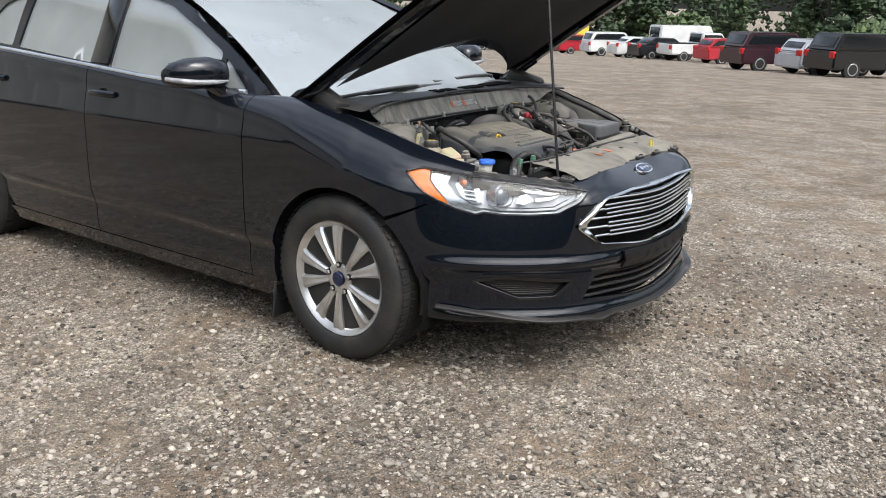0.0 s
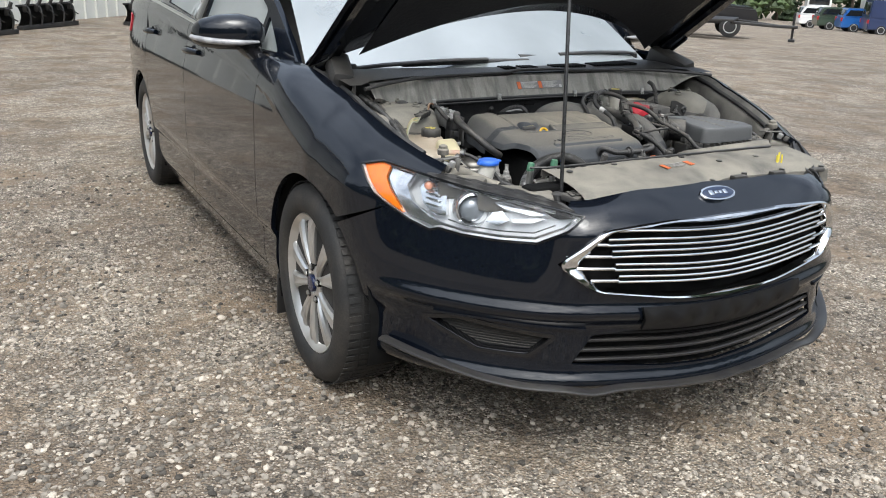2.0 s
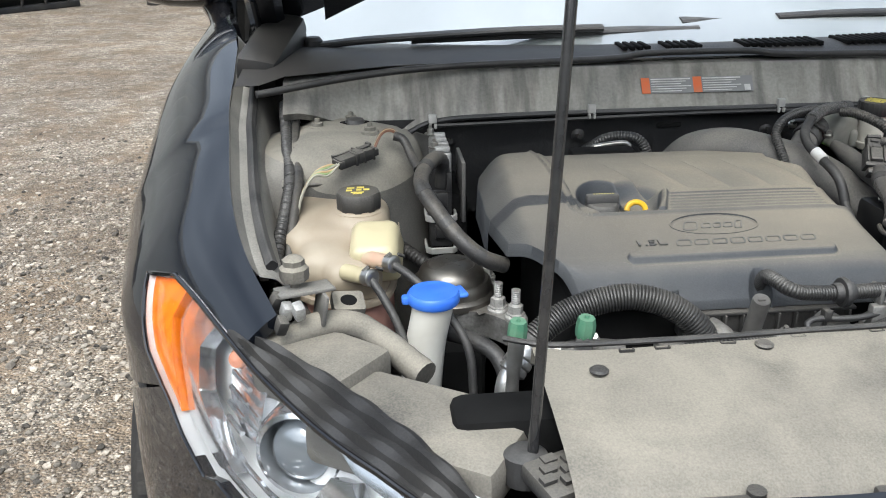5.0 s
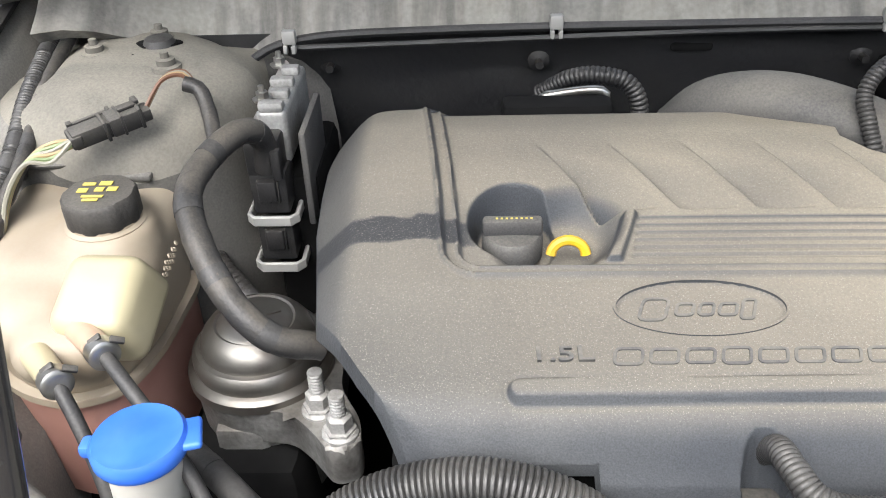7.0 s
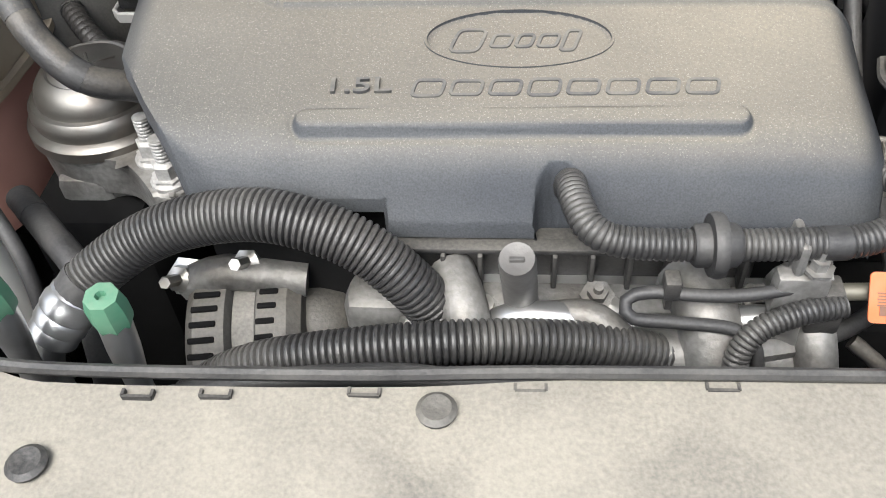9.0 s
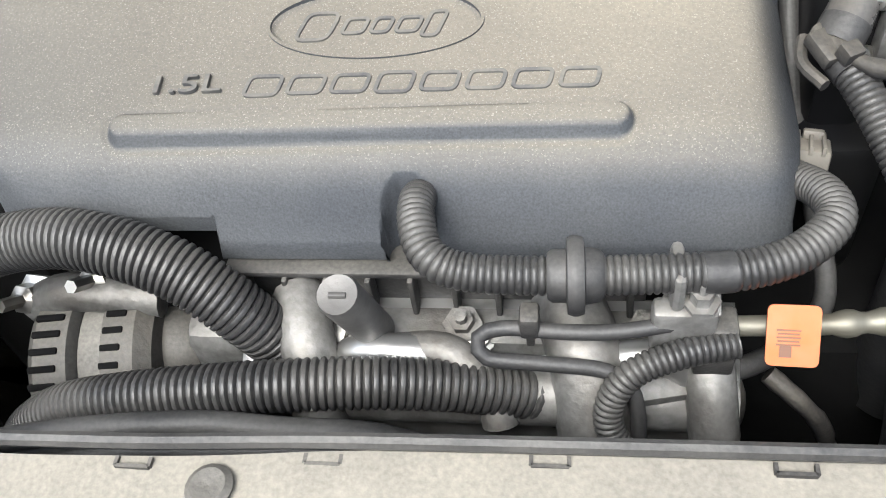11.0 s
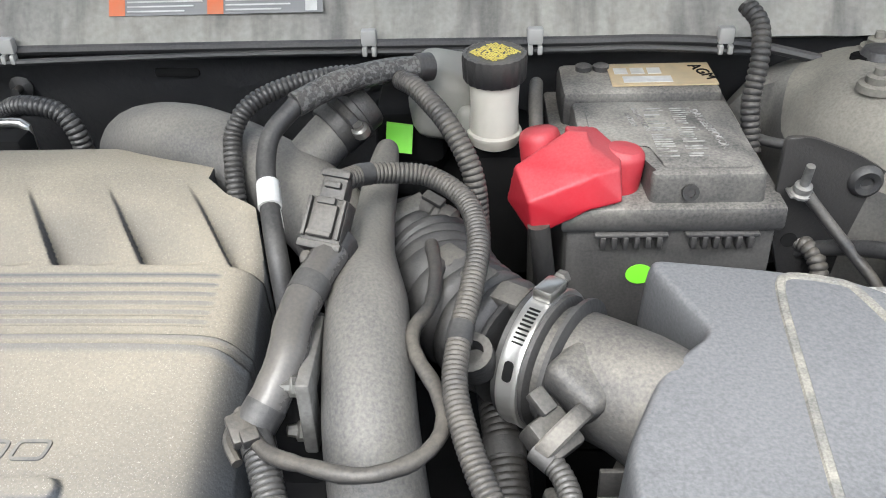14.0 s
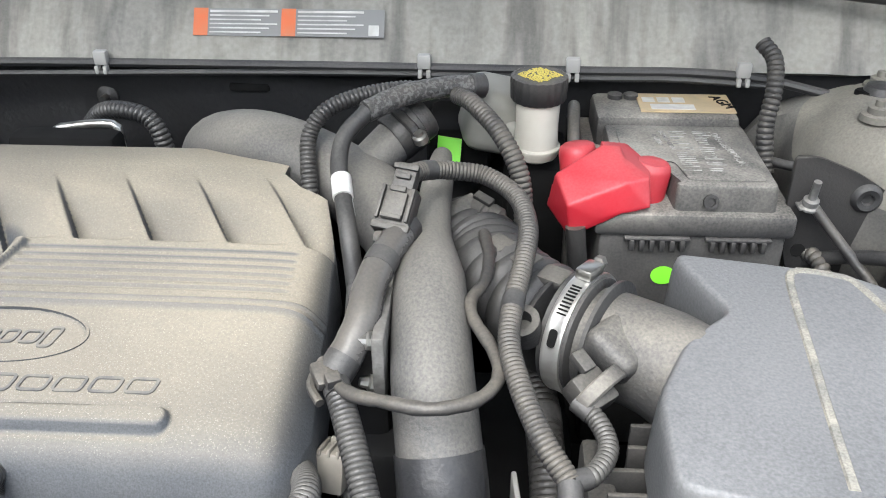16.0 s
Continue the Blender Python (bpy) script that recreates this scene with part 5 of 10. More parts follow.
    for x in (-0.37, 0.37):
        for y in (1.55, 2.45):
            b = bmesh.new()
            block(b, (x, y, 0.98), (0.48, 0.14, 0.62), 0.05, Euler((radians(-14), 0, 0)).to_matrix().to_4x4(), 3)
            block(b, (x, y - 0.28, 0.62), (0.5, 0.52, 0.16), 0.05, None, 3)
            block(b, (x, y + 0.11, 1.31), (0.26, 0.09, 0.15), 0.035, Euler((radians(-10), 0, 0)).to_matrix().to_4x4(), 3)
            part("seat", b, M_INTERIOR, car)
    b = bmesh.new()
    ring = [Vector((0.37 + 0.185 * math.cos(t), 0.95 - 0.075 * math.sin(t), 0.98 + 0.165 * math.sin(t))) for t in np.linspace(0, 2 * math.pi, 33)]
    tube(b, ring, 0.014, 0.02, 10, cap=False)
    block(b, (0.37, 0.94, 0.97), (0.34, 0.05, 0.07), 0.02, Euler((radians(-25), 0, 0)).to_matrix().to_4x4())
    part("steering_wheel", b, M_INTERIOR, car)


def mirror_housing(sgn):
    b = bmesh.new()
    rows = []
    for k, (x0, w, h, yc, zc) in enumerate(((-0.885, 0.045, 0.04, 0.82, 1.058), (-0.90, 0.062, 0.062, 0.815, 1.060), (-0.94, 0.072, 0.072, 0.82, 1.062), (-0.99, 0.068, 0.068, 0.84, 1.060), (-1.025, 0.05, 0.054, 0.86, 1.056), (-1.042, 0.025, 0.03, 0.88, 1.052))):
        ring = []
        for j in range(24):
            t = 2 * math.pi * j / 24
            c, s = math.cos(t), math.sin(t)
            py = (abs(c) ** 0.7) * (1 if c > 0 else -1)
            pz = (abs(s) ** 0.75) * (1 if s > 0 else -1)
            x = -0.802 - 1.5 * (abs(x0) - 0.885)
            ring.append(b.verts.new((x * sgn, yc - 0.10 + w * py * (0.75 if c > 0 else 1.1), zc + 0.018 + 0.95 * h * pz * (1.0 if s > 0 else 0.85))))
        rows.append(ring)
    for p, q in zip(rows, rows[1:]):
        for j in range(24):
            b.faces.new((p[j], p[(j + 1) % 24], q[(j + 1) % 24], q[j]))
    b.faces.new(rows[0])
    b.faces.new(rows[-1])
    m = part("door_mirror", b, M_PAINT, car, "black door mirror with a clear turn signal strip", angle=60)
    b = bmesh.new()
    tube(b, [(-0.812 * sgn, 0.545, 0.968), (-0.826 * sgn, 0.60, 0.982), (-0.845 * sgn, 0.665, 1.008), (-0.875 * sgn, 0.72, 1.045)], 0.030, 0.01, 14, radii=(1.35, 1.1, 0.95, 1.0))
    part("mirror_arm", b, M_GLOSS, m)
    b = bmesh.new()
    path = [(-0.83 * sgn, 0.648, 1.054), (-0.90 * sgn, 0.646, 1.053), (-0.975 * sgn, 0.675, 1.055), (-1.026 * sgn, 0.722, 1.061), (-1.044 * sgn, 0.76, 1.065)]
    tube(b, path, 0.011, 0.008, 10, radii=(0.4, 0.9, 1.0, 1.0, 0.8))
    part("turn_signal", b, M_TURN, m, "clear grey turn signal strip")
    b = bmesh.new()
    block(b, (-0.915 * sgn, 0.776, 1.078), (0.19, 0.004, 0.09), 0.0, Euler((0, 0, -0.1 * sgn)).to_matrix().to_4x4())
    part("mirror_glass", b, M_SILVER, m)


# ---- the raised hood ----
HOOD_TILT = radians(32.5)
HINGE = Vector((0, 0.345, 1.016))


def hood_at(a, l, lift=0.0):
    """a across (-1 to 1), l metres from the hinge line towards the front edge, lift off the panel's outer face."""
    half = 0.762 - 0.035 * (l / 1.08) - 0.24 * smooth01((l - 0.80) / 0.42)
    x = a * half
    crown = 0.055 * (1 - a * a) + 0.02 * math.sin(min(1.0, l) * 2.6)
    up, along = crown + lift - 0.03, l
    y = HINGE.y - along * math.cos(HOOD_TILT) - up * math.sin(HOOD_TILT) * -1 * -1
    z = HINGE.z + along * math.sin(HOOD_TILT) + up * math.cos(HOOD_TILT)
    return (x, y, z)


def rear_edge(a):
    return 0.03 + 0.27 * (1 - abs(a) ** 1.8)


def hood():
    def outer(a, t):
        l0 = rear_edge(a)
        return hood_at(a, l0 + (1.08 - 0.10 * a * a - l0) * t)
    top = sheet(outer, np.linspace(-1, 1, 33), np.linspace(0, 1, 21))
    h = part("hood", top, M_PAINT, car, "black hood propped up, its dark underside showing")
    def under(a, t):
        l0 = rear_edge(a)
        e = min(1.0, 5 * min(1 - abs(a), t, 1 - t))
        return hood_at(a, l0 + (1.08 - 0.10 * a * a - l0) * t, -0.012 - 0.026 * smooth01(e))
    part("hood_inner_panel", sheet(under, np.linspace(-1, 1, 41), np.linspace(0, 1, 27)), M_PAINT, h, "black painted inner panel")
    def pad(a, t):
        l0 = rear_edge(a) + 0.10
        w = 0.80
        return hood_at(a * w, l0 + (0.93 - l0) * t, -0.046 - 0.012 * (0.5 + 0.5 * math.sin(a * 9.0)) * math.sin(math.pi * t))
    part("insulation_pad", sheet(pad, np.linspace(-1, 1, 33), np.linspace(0, 1, 21)), M_FELT, h, "quilted black insulation pad")
    for sgn in (1, -1):
        b = bmesh.new()
        path = [Vector(hood_at(sgn * 0.93, l, -0.04)) for l in np.linspace(0.06, 0.95, 20)]
        sweep(b, path, Vector((0, math.sin(HOOD_TILT), math.cos(HOOD_TILT))), rect_profile(0.06, 0.03, 0.4))
        part("hood_rail", b, M_PAINT, h)
        # hinge arm
        b = bmesh.new()
        sweep(b, [Vector((0.745 * sgn, 0.40, 0.93)), Vector((0.748 * sgn, 0.38, 0.985)), Vector((0.742 * sgn, 0.33, 1.02)), Vector(hood_at(sgn * 0.95, 0.16, -0.05)), Vector(hood_at(sgn * 0.95, 0.26, -0.05))], Vector((sgn, 0, 0)), rect_profile(0.036, 0.012))
        bolt(b, (0.735 * sgn, 0.385, 0.975), 0.007, (-sgn, 0, 0))
        part("hood_hinge", b, M_PAINT, h)


bumper()
for side in (1, -1):
    headlamp(side)
    flanks(side)
    wheel(-0.878 * side, 0.0, -side)
    wheel(-0.890 * side, 2.855, -side)
    mirror_housing(side)
cabin()
hood()
rod = bmesh.new()
tube(rod, [(-0.4085, -0.658, 0.772), (-0.366, -0.5706, 1.25), (-0.342, -0.521, 1.52)], 0.0052, 0.03, 10)
part("prop_rod", rod, mat("rod_black", (0.018, 0.018, 0.019), 0.25, 0.0, coat=0.4, second=(0.03, 0.03, 0.03), scale=30), car, "thin glossy black prop rod")

# ---- engine bay: the car's own sheet metal ----
def side_beam():
    """The pale lamp-side crossmember behind the cover, with its bolted end plate."""
    b = bmesh.new()
    block(b, (0.335, -0.492, 0.800), (0.37, 0.052, 0.050), 0.018, Euler((0, -0.03, 0.03)).to_matrix().to_4x4(), 4)
    block(b, (0.17, -0.494, 0.798), (0.06, 0.05, 0.036), 0.015, None, 3)
    beam_part = part("side_beam", b, M_SUPPORT, car, "dusty pale crossmember with a bolted end")
    b = bmesh.new()
    block(b, (0.136, -0.496, 0.792), (0.040, 0.046, 0.012), 0.003)
    plate = part("end_plate", b, M_SUPPORT, beam_part)
    part("end_bolt", lathe(bmesh.new(), [(0.012, 0), (0.012, 0.002), (0.0078, 0.003), (0.0078, 0.008), (0.0038, 0.0085), (0.0036, 0.011), (0, 0.0112)], (0.136, -0.496, 0.798), (0, -0.1, 1), 6), M_SUPPORT, beam_part)


def bay_shell():
    for sgn in (1, -1):
        def apron(y, t):
            a = arc_y(y)
            q = Vector(skin(a, v_top(a) - 0.002))
            dx, dz = ((0, -0.004), (0.012, -0.020), (0.030, -0.024), (0.046, -0.040), (0.056, -0.10), (0.10, -0.16), (0.13, -0.40))[t]
            return ((q.x + dx) * sgn, q.y, q.z + dz)
        # Same panel twice: lit look coloured in on one side, shaded on the other.
        part("inner_fender", sheet(apron, np.linspace(-0.42, 0.36, 24), range(7)), M_BODYIN if sgn > 0 else M_APRON, car, "dusty grey inner fender panel, coloured brighter as lit" if sgn > 0 else "dusty inner fender panel, coloured dark as shaded")
        b = bmesh.new()
        path = [Vector(apron(y, 2)) + Vector((0, 0, 0.006)) for y in np.linspace(-0.40, 0.34, 24)]
        sweep(b, path, Vector((0, 0, 1)), rect_profile(0.014, 0.016, 0.4))
        part("fender_seal", b, M_RUBBER, car)
        # strut tower: a broad bell with a flat crown, three studs and a dark oval for the hole
        c = Vector((-0.578, -0.012, 0.0)) if sgn > 0 else Vector((0.548, -0.036, 0.0))
        wide = 1.0 if sgn > 0 else 0.74
        def bell(r, t):
            lean = 0.022 * max(0.0, -math.sin(t)) * (r / 0.15)
            dent = 0.006 * math.exp(-((r - 0.10) / 0.03) ** 2) * math.cos(3 * t + 0.5)
            h = float(np.interp(r, (0.0, 0.02, 0.055, 0.082, 0.105, 0.117, 0.128, 0.136, 0.16), (0.921, 0.922, 0.921, 0.914, 0.899, 0.880, 0.82, 0.72, 0.60)))
            g = max(smooth01((math.sin(t) - 0.05) / 0.5), smooth01((-math.cos(t) * sgn - 0.25) / 0.5))
            shelf = 0.906 - 0.30 * max(0.0, r - 0.10) - 0.9 * max(0.0, r - 0.165)
            h += (max(h, shelf) - h) * g
            return (c.x + wide * r * math.cos(t), c.y + wide * r * math.sin(t) - lean * 0.6, h + dent - lean * 0.6)
        tower = part("strut_tower", sheet(bell, (0.001, 0.02, 0.04, 0.055, 0.07, 0.082, 0.094, 0.105, 0.112, 0.119), np.linspace(0, 2 * math.pi, 61)), M_TOWER, car, "pale dusty strut tower")
        # Below the rim the bell takes the darker inner fender material.
        part("tower_wall", sheet(bell, (0.119, 0.123, 0.128, 0.136, 0.142, 0.148, 0.152, 0.16, 0.172, 0.186), np.linspace(0, 2 * math.pi, 61)), M_APRON, tower, "darker wall below the tower")
        for dx, dy in ((-0.038, 0.008), (0.040, -0.028), (0.012, 0.045)):
            p = c + Vector((dx * sgn, dy, 0.9195))
            b = bmesh.new()
            lathe(b, [(0.014, -0.003), (0.013, 0.002), (0.0085, 0.003), (0.0085, 0.008), (0.004, 0.009), (0.0038, 0.014), (0, 0.0145)], p, (0, 0, 1), 18)
            part("strut_stud", b, M_TOWER, tower)
        # Flat near-black oval paints the hole's shade on the crown.
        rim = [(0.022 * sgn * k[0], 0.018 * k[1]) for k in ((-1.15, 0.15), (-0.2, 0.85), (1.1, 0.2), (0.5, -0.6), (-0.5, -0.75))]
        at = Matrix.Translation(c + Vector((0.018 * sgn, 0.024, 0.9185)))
        part("strut_hole", prism(bmesh.new(), rounded(rim, 0.006), 0.0, 0.0045, 0.001, at), M_DARK, tower, "flat dark oval in place of a shaded hole")
        b = bmesh.new()
        lathe(b, [(0.016, 0.0), (0.013, 0.006), (0.006, 0.008), (0, 0.008)], c + Vector((0.018 * sgn, 0.024, 0.9215)), (0, 0, 1), 16)
        part("strut_bearing", b, M_RUBBER, tower)

    def firewall(x, t):
        sag = 0.007 * noise.noise((x * 9, t * 0.9, 4)) + 0.004 * noise.noise((x * 23, t * 1.7, 9))
        return (x, (0.060, 0.064, 0.069, 0.075, 0.080, 0.086, 0.10, 0.10)[t] + (sag if 0 < t < 6 else 0), (0.912, 0.895, 0.878, 0.86, 0.83, 0.80, 0.74, 0.30)[t])
    wall = part("firewall", sheet(firewall, np.linspace(-0.66, 0.66, 90), range(8), 0.01), M_WALL, car, "black insulated firewall")
    for x in (-0.41, -0.199, 0.12, 0.35):
        part("wall_stud", lathe(bmesh.new(), [(0.011, 0), (0.011, 0.003), (0.004, 0.006), (0.004, 0.016), (0, 0.016)], (x, 0.072, 0.875), (0, -1, 0), 14), M_MATTE, wall)
    # Near-black bar paints the shade of a slot.
    b = bmesh.new()
    block(b, (-0.049, 0.066, 0.889), (0.042, 0.010, 0.010), 0.004)
    part("wall_slot", b, M_DARK, wall)

    def beam(x, t):
        dip = 0.010 * math.sin(x * 7.0) * (t == 2) + 0.012 * smooth01((abs(x) - (0.42 if x < 0 else 0.50)) / 0.12)
        y, z = ((0.062, 0.910), (0.050, 0.916), (0.066, 0.938), (0.084, 0.965), (0.094, 0.982), (0.12, 0.986))[t]
        drop = 0.035 * smooth01((abs(x) - (0.42 if x < 0 else 0.50)) / 0.10) if t < 3 else 0
        z = z - drop
        z += ((0.975 if x > 0 else 0.932 + 0.012 * t) - z) * smooth01((abs(x) - 0.50) / 0.16) if t < 3 else 0
        return (x, y - 0.12 * smooth01((abs(x) - 0.52) / 0.25) + 0.5 * dip, z)
    part("cowl_beam", sheet(beam, np.linspace(-0.665, 0.665, 60), range(6)), M_COWL, car, "dusty grey cowl panel with water marks")
    for k, (pts, r) in enumerate((([(-0.56, -0.02, 0.868), (-0.50, 0.02, 0.885), (-0.44, 0.035, 0.913), (-0.3, 0.047, 0.917), (0, 0.05, 0.917), (0.28, 0.046, 0.917), (0.37, 0.046, 0.917), (0.44, 0.040, 0.914), (0.50, 0.025, 0.905)], 0.0045), ([(-0.44, 0.030, 0.908), (0, 0.046, 0.911), (0.28, 0.042, 0.911), (0.36, 0.043, 0.911), (0.45, 0.036, 0.908)], 0.003))):
        part("edge_trim", tube(bmesh.new(), pts, r, 0.012, 8), M_RUBBER, car)
    for x, y, z in ((-0.44, 0.028, 0.915), (-0.185, 0.044, 0.919), (0.128, 0.046, 0.919), (0.268, 0.042, 0.919), (0.425, 0.040, 0.917)):
        b = bmesh.new()
        block(b, (x, y, z + 0.005), (0.013, 0.009, 0.014), 0.002)
        block(b, (x - 0.004, y - 0.003, z - 0.006), (0.004, 0.008, 0.008), 0.001)
        block(b, (x + 0.004, y - 0.003, z - 0.006), (0.004, 0.008, 0.008), 0.001)
        part("edge_clip", b, M_BRACKET, car, "pale grey metal clip")
    # warning label on the beam
    up = Vector((0, 0.018, 0.027)).normalized()
    m = Matrix((Vector((1, 0, 0)), up, Vector((1, 0, 0)).cross(up))).transposed().to_4x4()
    m = Matrix.Translation((-0.004, 0.072, 0.9515)) @ m
    lab = part("warning_label", prism(bmesh.new(), [(-0.094, -0.0135), (0.092, -0.0135), (0.092, 0.0135), (-0.094, 0.0135)], 0, 0.0012, 0, m), M_GREYPRINT, car, "clear warning label with orange fields and white lines")
    for x in (-0.087, -0.001):
        part("label_field", prism(bmesh.new(), [(x - 0.007, -0.0135), (x + 0.007, -0.0135), (x + 0.007, 0.0135), (x - 0.007, 0.0135)], 0.001, 0.0018, 0, m), M_ORANGE, lab, "orange field")
    for x0, x1 in ((-0.078, -0.012), (0.008, 0.072)):
        for k in range(6):
            b = bmesh.new()
            block(b, ((x0 + x1) / 2 - 0.004 * (k % 3), 0.0105 - 0.0041 * k, 0.0017), (x1 - x0 - 0.008 * (k % 3), 0.0021 if k == 0 else 0.0012, 0.0008))
            bmesh.ops.transform(b, matrix=m, verts=b.verts)
            part("label_line", b, M_PAPER, lab, smooth=False)
    b = bmesh.new()
    block(b, (0.082, -0.007, 0.0017), (0.010, 0.010, 0.0008))
    bmesh.ops.transform(b, matrix=m, verts=b.verts)
    part("label_square", b, M_PAPER, lab, smooth=False)

    # rubber seal and black cowl grille up to the glass
    part("cowl_seal", tube(bmesh.new(), [(-0.70, -0.02, 0.975), (-0.55, 0.045, 0.986), (-0.4, 0.075, 0.992), (-0.15, 0.088, 0.995), (-0.08, 0.094, 1.001), (0.08, 0.094, 1.001), (0.15, 0.088, 0.995), (0.4, 0.075, 0.992), (0.55, 0.045, 0.986), (0.70, -0.02, 0.975)], 0.0055, 0.015, 10), M_RUBBER, car)
    def cowl(a, t):
        y0 = 0.10 - 0.09 * smooth01((abs(a) - 0.6) / 0.4)
        y1 = 0.215 + 0.20 * a * a + 0.02
        return (a * 0.735, y0 + (y1 - y0) * t, 0.992 + 0.010 * math.sin(math.pi * t) - 0.01 * (abs(a) > 0.9))
    grille = part("cowl_grille", sheet(cowl, np.linspace(-1, 1, 41), np.linspace(0, 1, 7)), M_MATTE, car, "black plastic cowl grille with vent slots")
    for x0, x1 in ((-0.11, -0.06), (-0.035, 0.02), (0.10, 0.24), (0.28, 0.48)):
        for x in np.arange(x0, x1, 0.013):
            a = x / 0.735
            # Near-black bars paint the shade inside the vents.
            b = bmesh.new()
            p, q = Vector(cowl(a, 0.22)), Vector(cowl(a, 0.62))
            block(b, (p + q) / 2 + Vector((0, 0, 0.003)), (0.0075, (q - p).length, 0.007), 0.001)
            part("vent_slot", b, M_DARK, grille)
    for pivot, pts, blade in (((-0.63, 0.26, 0.99), [(-0.63, 0.26, 1.0), (-0.57, 0.23, 1.010), (-0.511, 0.215, 1.016), (-0.30, 0.232, 1.022), (-0.12, 0.243, 1.022)], [(-0.46, 0.232, 1.012), (-0.2, 0.25, 1.014), (0.06, 0.258, 1.014)]),
                              ((0.68, 0.415, 0.99), [(0.683, 0.42, 1.0), (0.64, 0.395, 1.016), (0.40, 0.325, 1.028), (0.22, 0.29, 1.028)], [(0.56, 0.372, 1.018), (0.3, 0.315, 1.024), (0.03, 0.272, 1.026)])):
        b = bmesh.new()
        sweep(b, spline(pts, 0.02)[0], Vector((0, -0.3, 1)), rect_profile(0.017, 0.010))
        lathe(b, [(0.017, 0), (0.017, 0.02), (0.012, 0.026), (0, 0.027)], pivot, (0, 0, 1), 20)
        w = part("wiper_arm", b, M_MATTE, car)
        b = bmesh.new()
        sweep(b, spline(blade, 0.03)[0], Vector((0, -0.3, 1)), rect_profile(0.020, 0.012))
        part("wiper_blade", b, M_RUBBER, w)
    for sgn in (1, -1):
        b = bmesh.new()
        block(b, (-0.695 * sgn, 0.205, 0.998), (0.075, 0.19, 0.075), 0.02, Euler((0.30, 0.15 * sgn, -0.2 * sgn)).to_matrix().to_4x4())
        part("cowl_end", b, M_MATTE, car)

    # radiator support cover and the parts beside it
    def rear(x):
        return -0.5235 - 0.0105 * smooth01(-x / 0.24) + 0.012 * smooth01((-0.34 - x) / 0.05)
    def frontline(x):
        return -0.735 + 0.055 * smooth01((x + 0.1) / 0.3) - 0.02 * smooth01((x - 0.3) / 0.3)
    def cover(x, t):
        y = rear(x) + (frontline(x) - rear(x)) * (0, 0.012, 0.08, 0.28, 0.5, 0.72, 0.9, 1.0, 1.02)[t]
        z = (0.795, 0.8155, 0.815, 0.812, 0.807, 0.800, 0.790, 0.778, 0.74)[t]
        return (x, y, z + 0.0025 * noise.noise((x * 14, y * 14, 0)) + 0.002 * noise.noise((x * 34, y * 34, 2)) * (t > 1))
    sup = part("radiator_cover", sheet(cover, np.linspace(-0.385, 0.56, 130), range(9)), M_SUPPORT, car, "dusty pale radiator support cover with labels")
    part("cover_seal", tube(bmesh.new(), [(-0.41, -0.505, 0.816), (-0.39, -0.519, 0.818), (-0.35, -0.531, 0.819), (-0.2, -0.531, 0.819), (-0.1, -0.527, 0.819), (0.08, -0.524, 0.819), (0.2, -0.523, 0.819), (0.36, -0.522, 0.819), (0.50, -0.518, 0.817)], 0.0034, 0.01, 8), M_HOSE, sup)
    side_beam()
    for x, y in ((-0.292, -0.542), (-0.255, -0.541), (-0.186, -0.538), (-0.110, -0.5335), (-0.024, -0.5305), (0.063, -0.5295), (0.143, -0.5285)):
        b = bmesh.new()
        for dx, w in ((-0.007, 0.0015), (0.007, 0.0015)):
            block(b, (x + dx, y, 0.8155), (w, 0.004, 0.003))
        block(b, (x, y - 0.002, 0.8155), (0.014, 0.0015, 0.003))
        part("cover_tab", b, M_BAYPL, sup)
    for x, y in ((-0.152, -0.547), (0.105, -0.541), (0.20, -0.60), (0.36, -0.59), (-0.33, -0.58)):
        part("push_clip", lathe(bmesh.new(), [(0.009, 0), (0.0095, 0.002), (0.007, 0.004), (0.003, 0.0035), (0, 0.003)], (x, y, 0.815 - 0.03 * (y < -0.58) * 0.2), (0, 0, 1), 18), M_BAYPL, sup)
    mm = Matrix.Translation((0.032, -0.604, 0.8115)) @ Euler((radians(6), 0, radians(8))).to_matrix().to_4x4()
    for x, w in ((-0.052, 0.008), (0.052, 0.010)):
        b = bmesh.new()
        prism(b, [(x - w, -0.016), (x + w, -0.016), (x + w, 0.016), (x - w, 0.016)], 0, 0.001, 0, mm)
        part("cover_label", b, M_ORANGE, sup, "small orange label field")
    b = bmesh.new()
    for k in range(6):
        block(b, (-0.002 - 0.003 * (k % 2), 0.013 - 0.005 * k, 0.0008), (0.078 - 0.012 * (k % 3), 0.0018, 0.0006))
    bmesh.ops.transform(b, matrix=mm, verts=b.verts)
    part("label_print", b, M_FADED, sup, "faded grey print", smooth=False)
    for sgn in (1, -1):
        b = bmesh.new()
        block(b, (-0.50 * sgn, -0.58, 0.755), (0.20, 0.12, 0.05), 0.012, Euler((0, 0, -0.55 * sgn)).to_matrix().to_4x4())
        block(b, (-0.60 * sgn, -0.47, 0.77), (0.12, 0.10, 0.05), 0.012, Euler((0, 0, -0.7 * sgn)).to_matrix().to_4x4())
        part("lamp_carrier", b, M_SUPPORT, car)
        b = bmesh.new()
        lathe(b, [(0.004, 0.80), (0.006, 0.846), (0.0155, 0.848), (0.0165, 0.852), (0.0165, 0.862), (0.0125, 0.866), (0.0125, 0.872), (0.006, 0.876), (0, 0.876)], (-0.628 * sgn, -0.402, 0), (0, 0, 1), 8)
        adj = part("lamp_adjuster", b, M_SUPPORT, car, "dusty knob of the headlamp adjuster")
        b = bmesh.new()
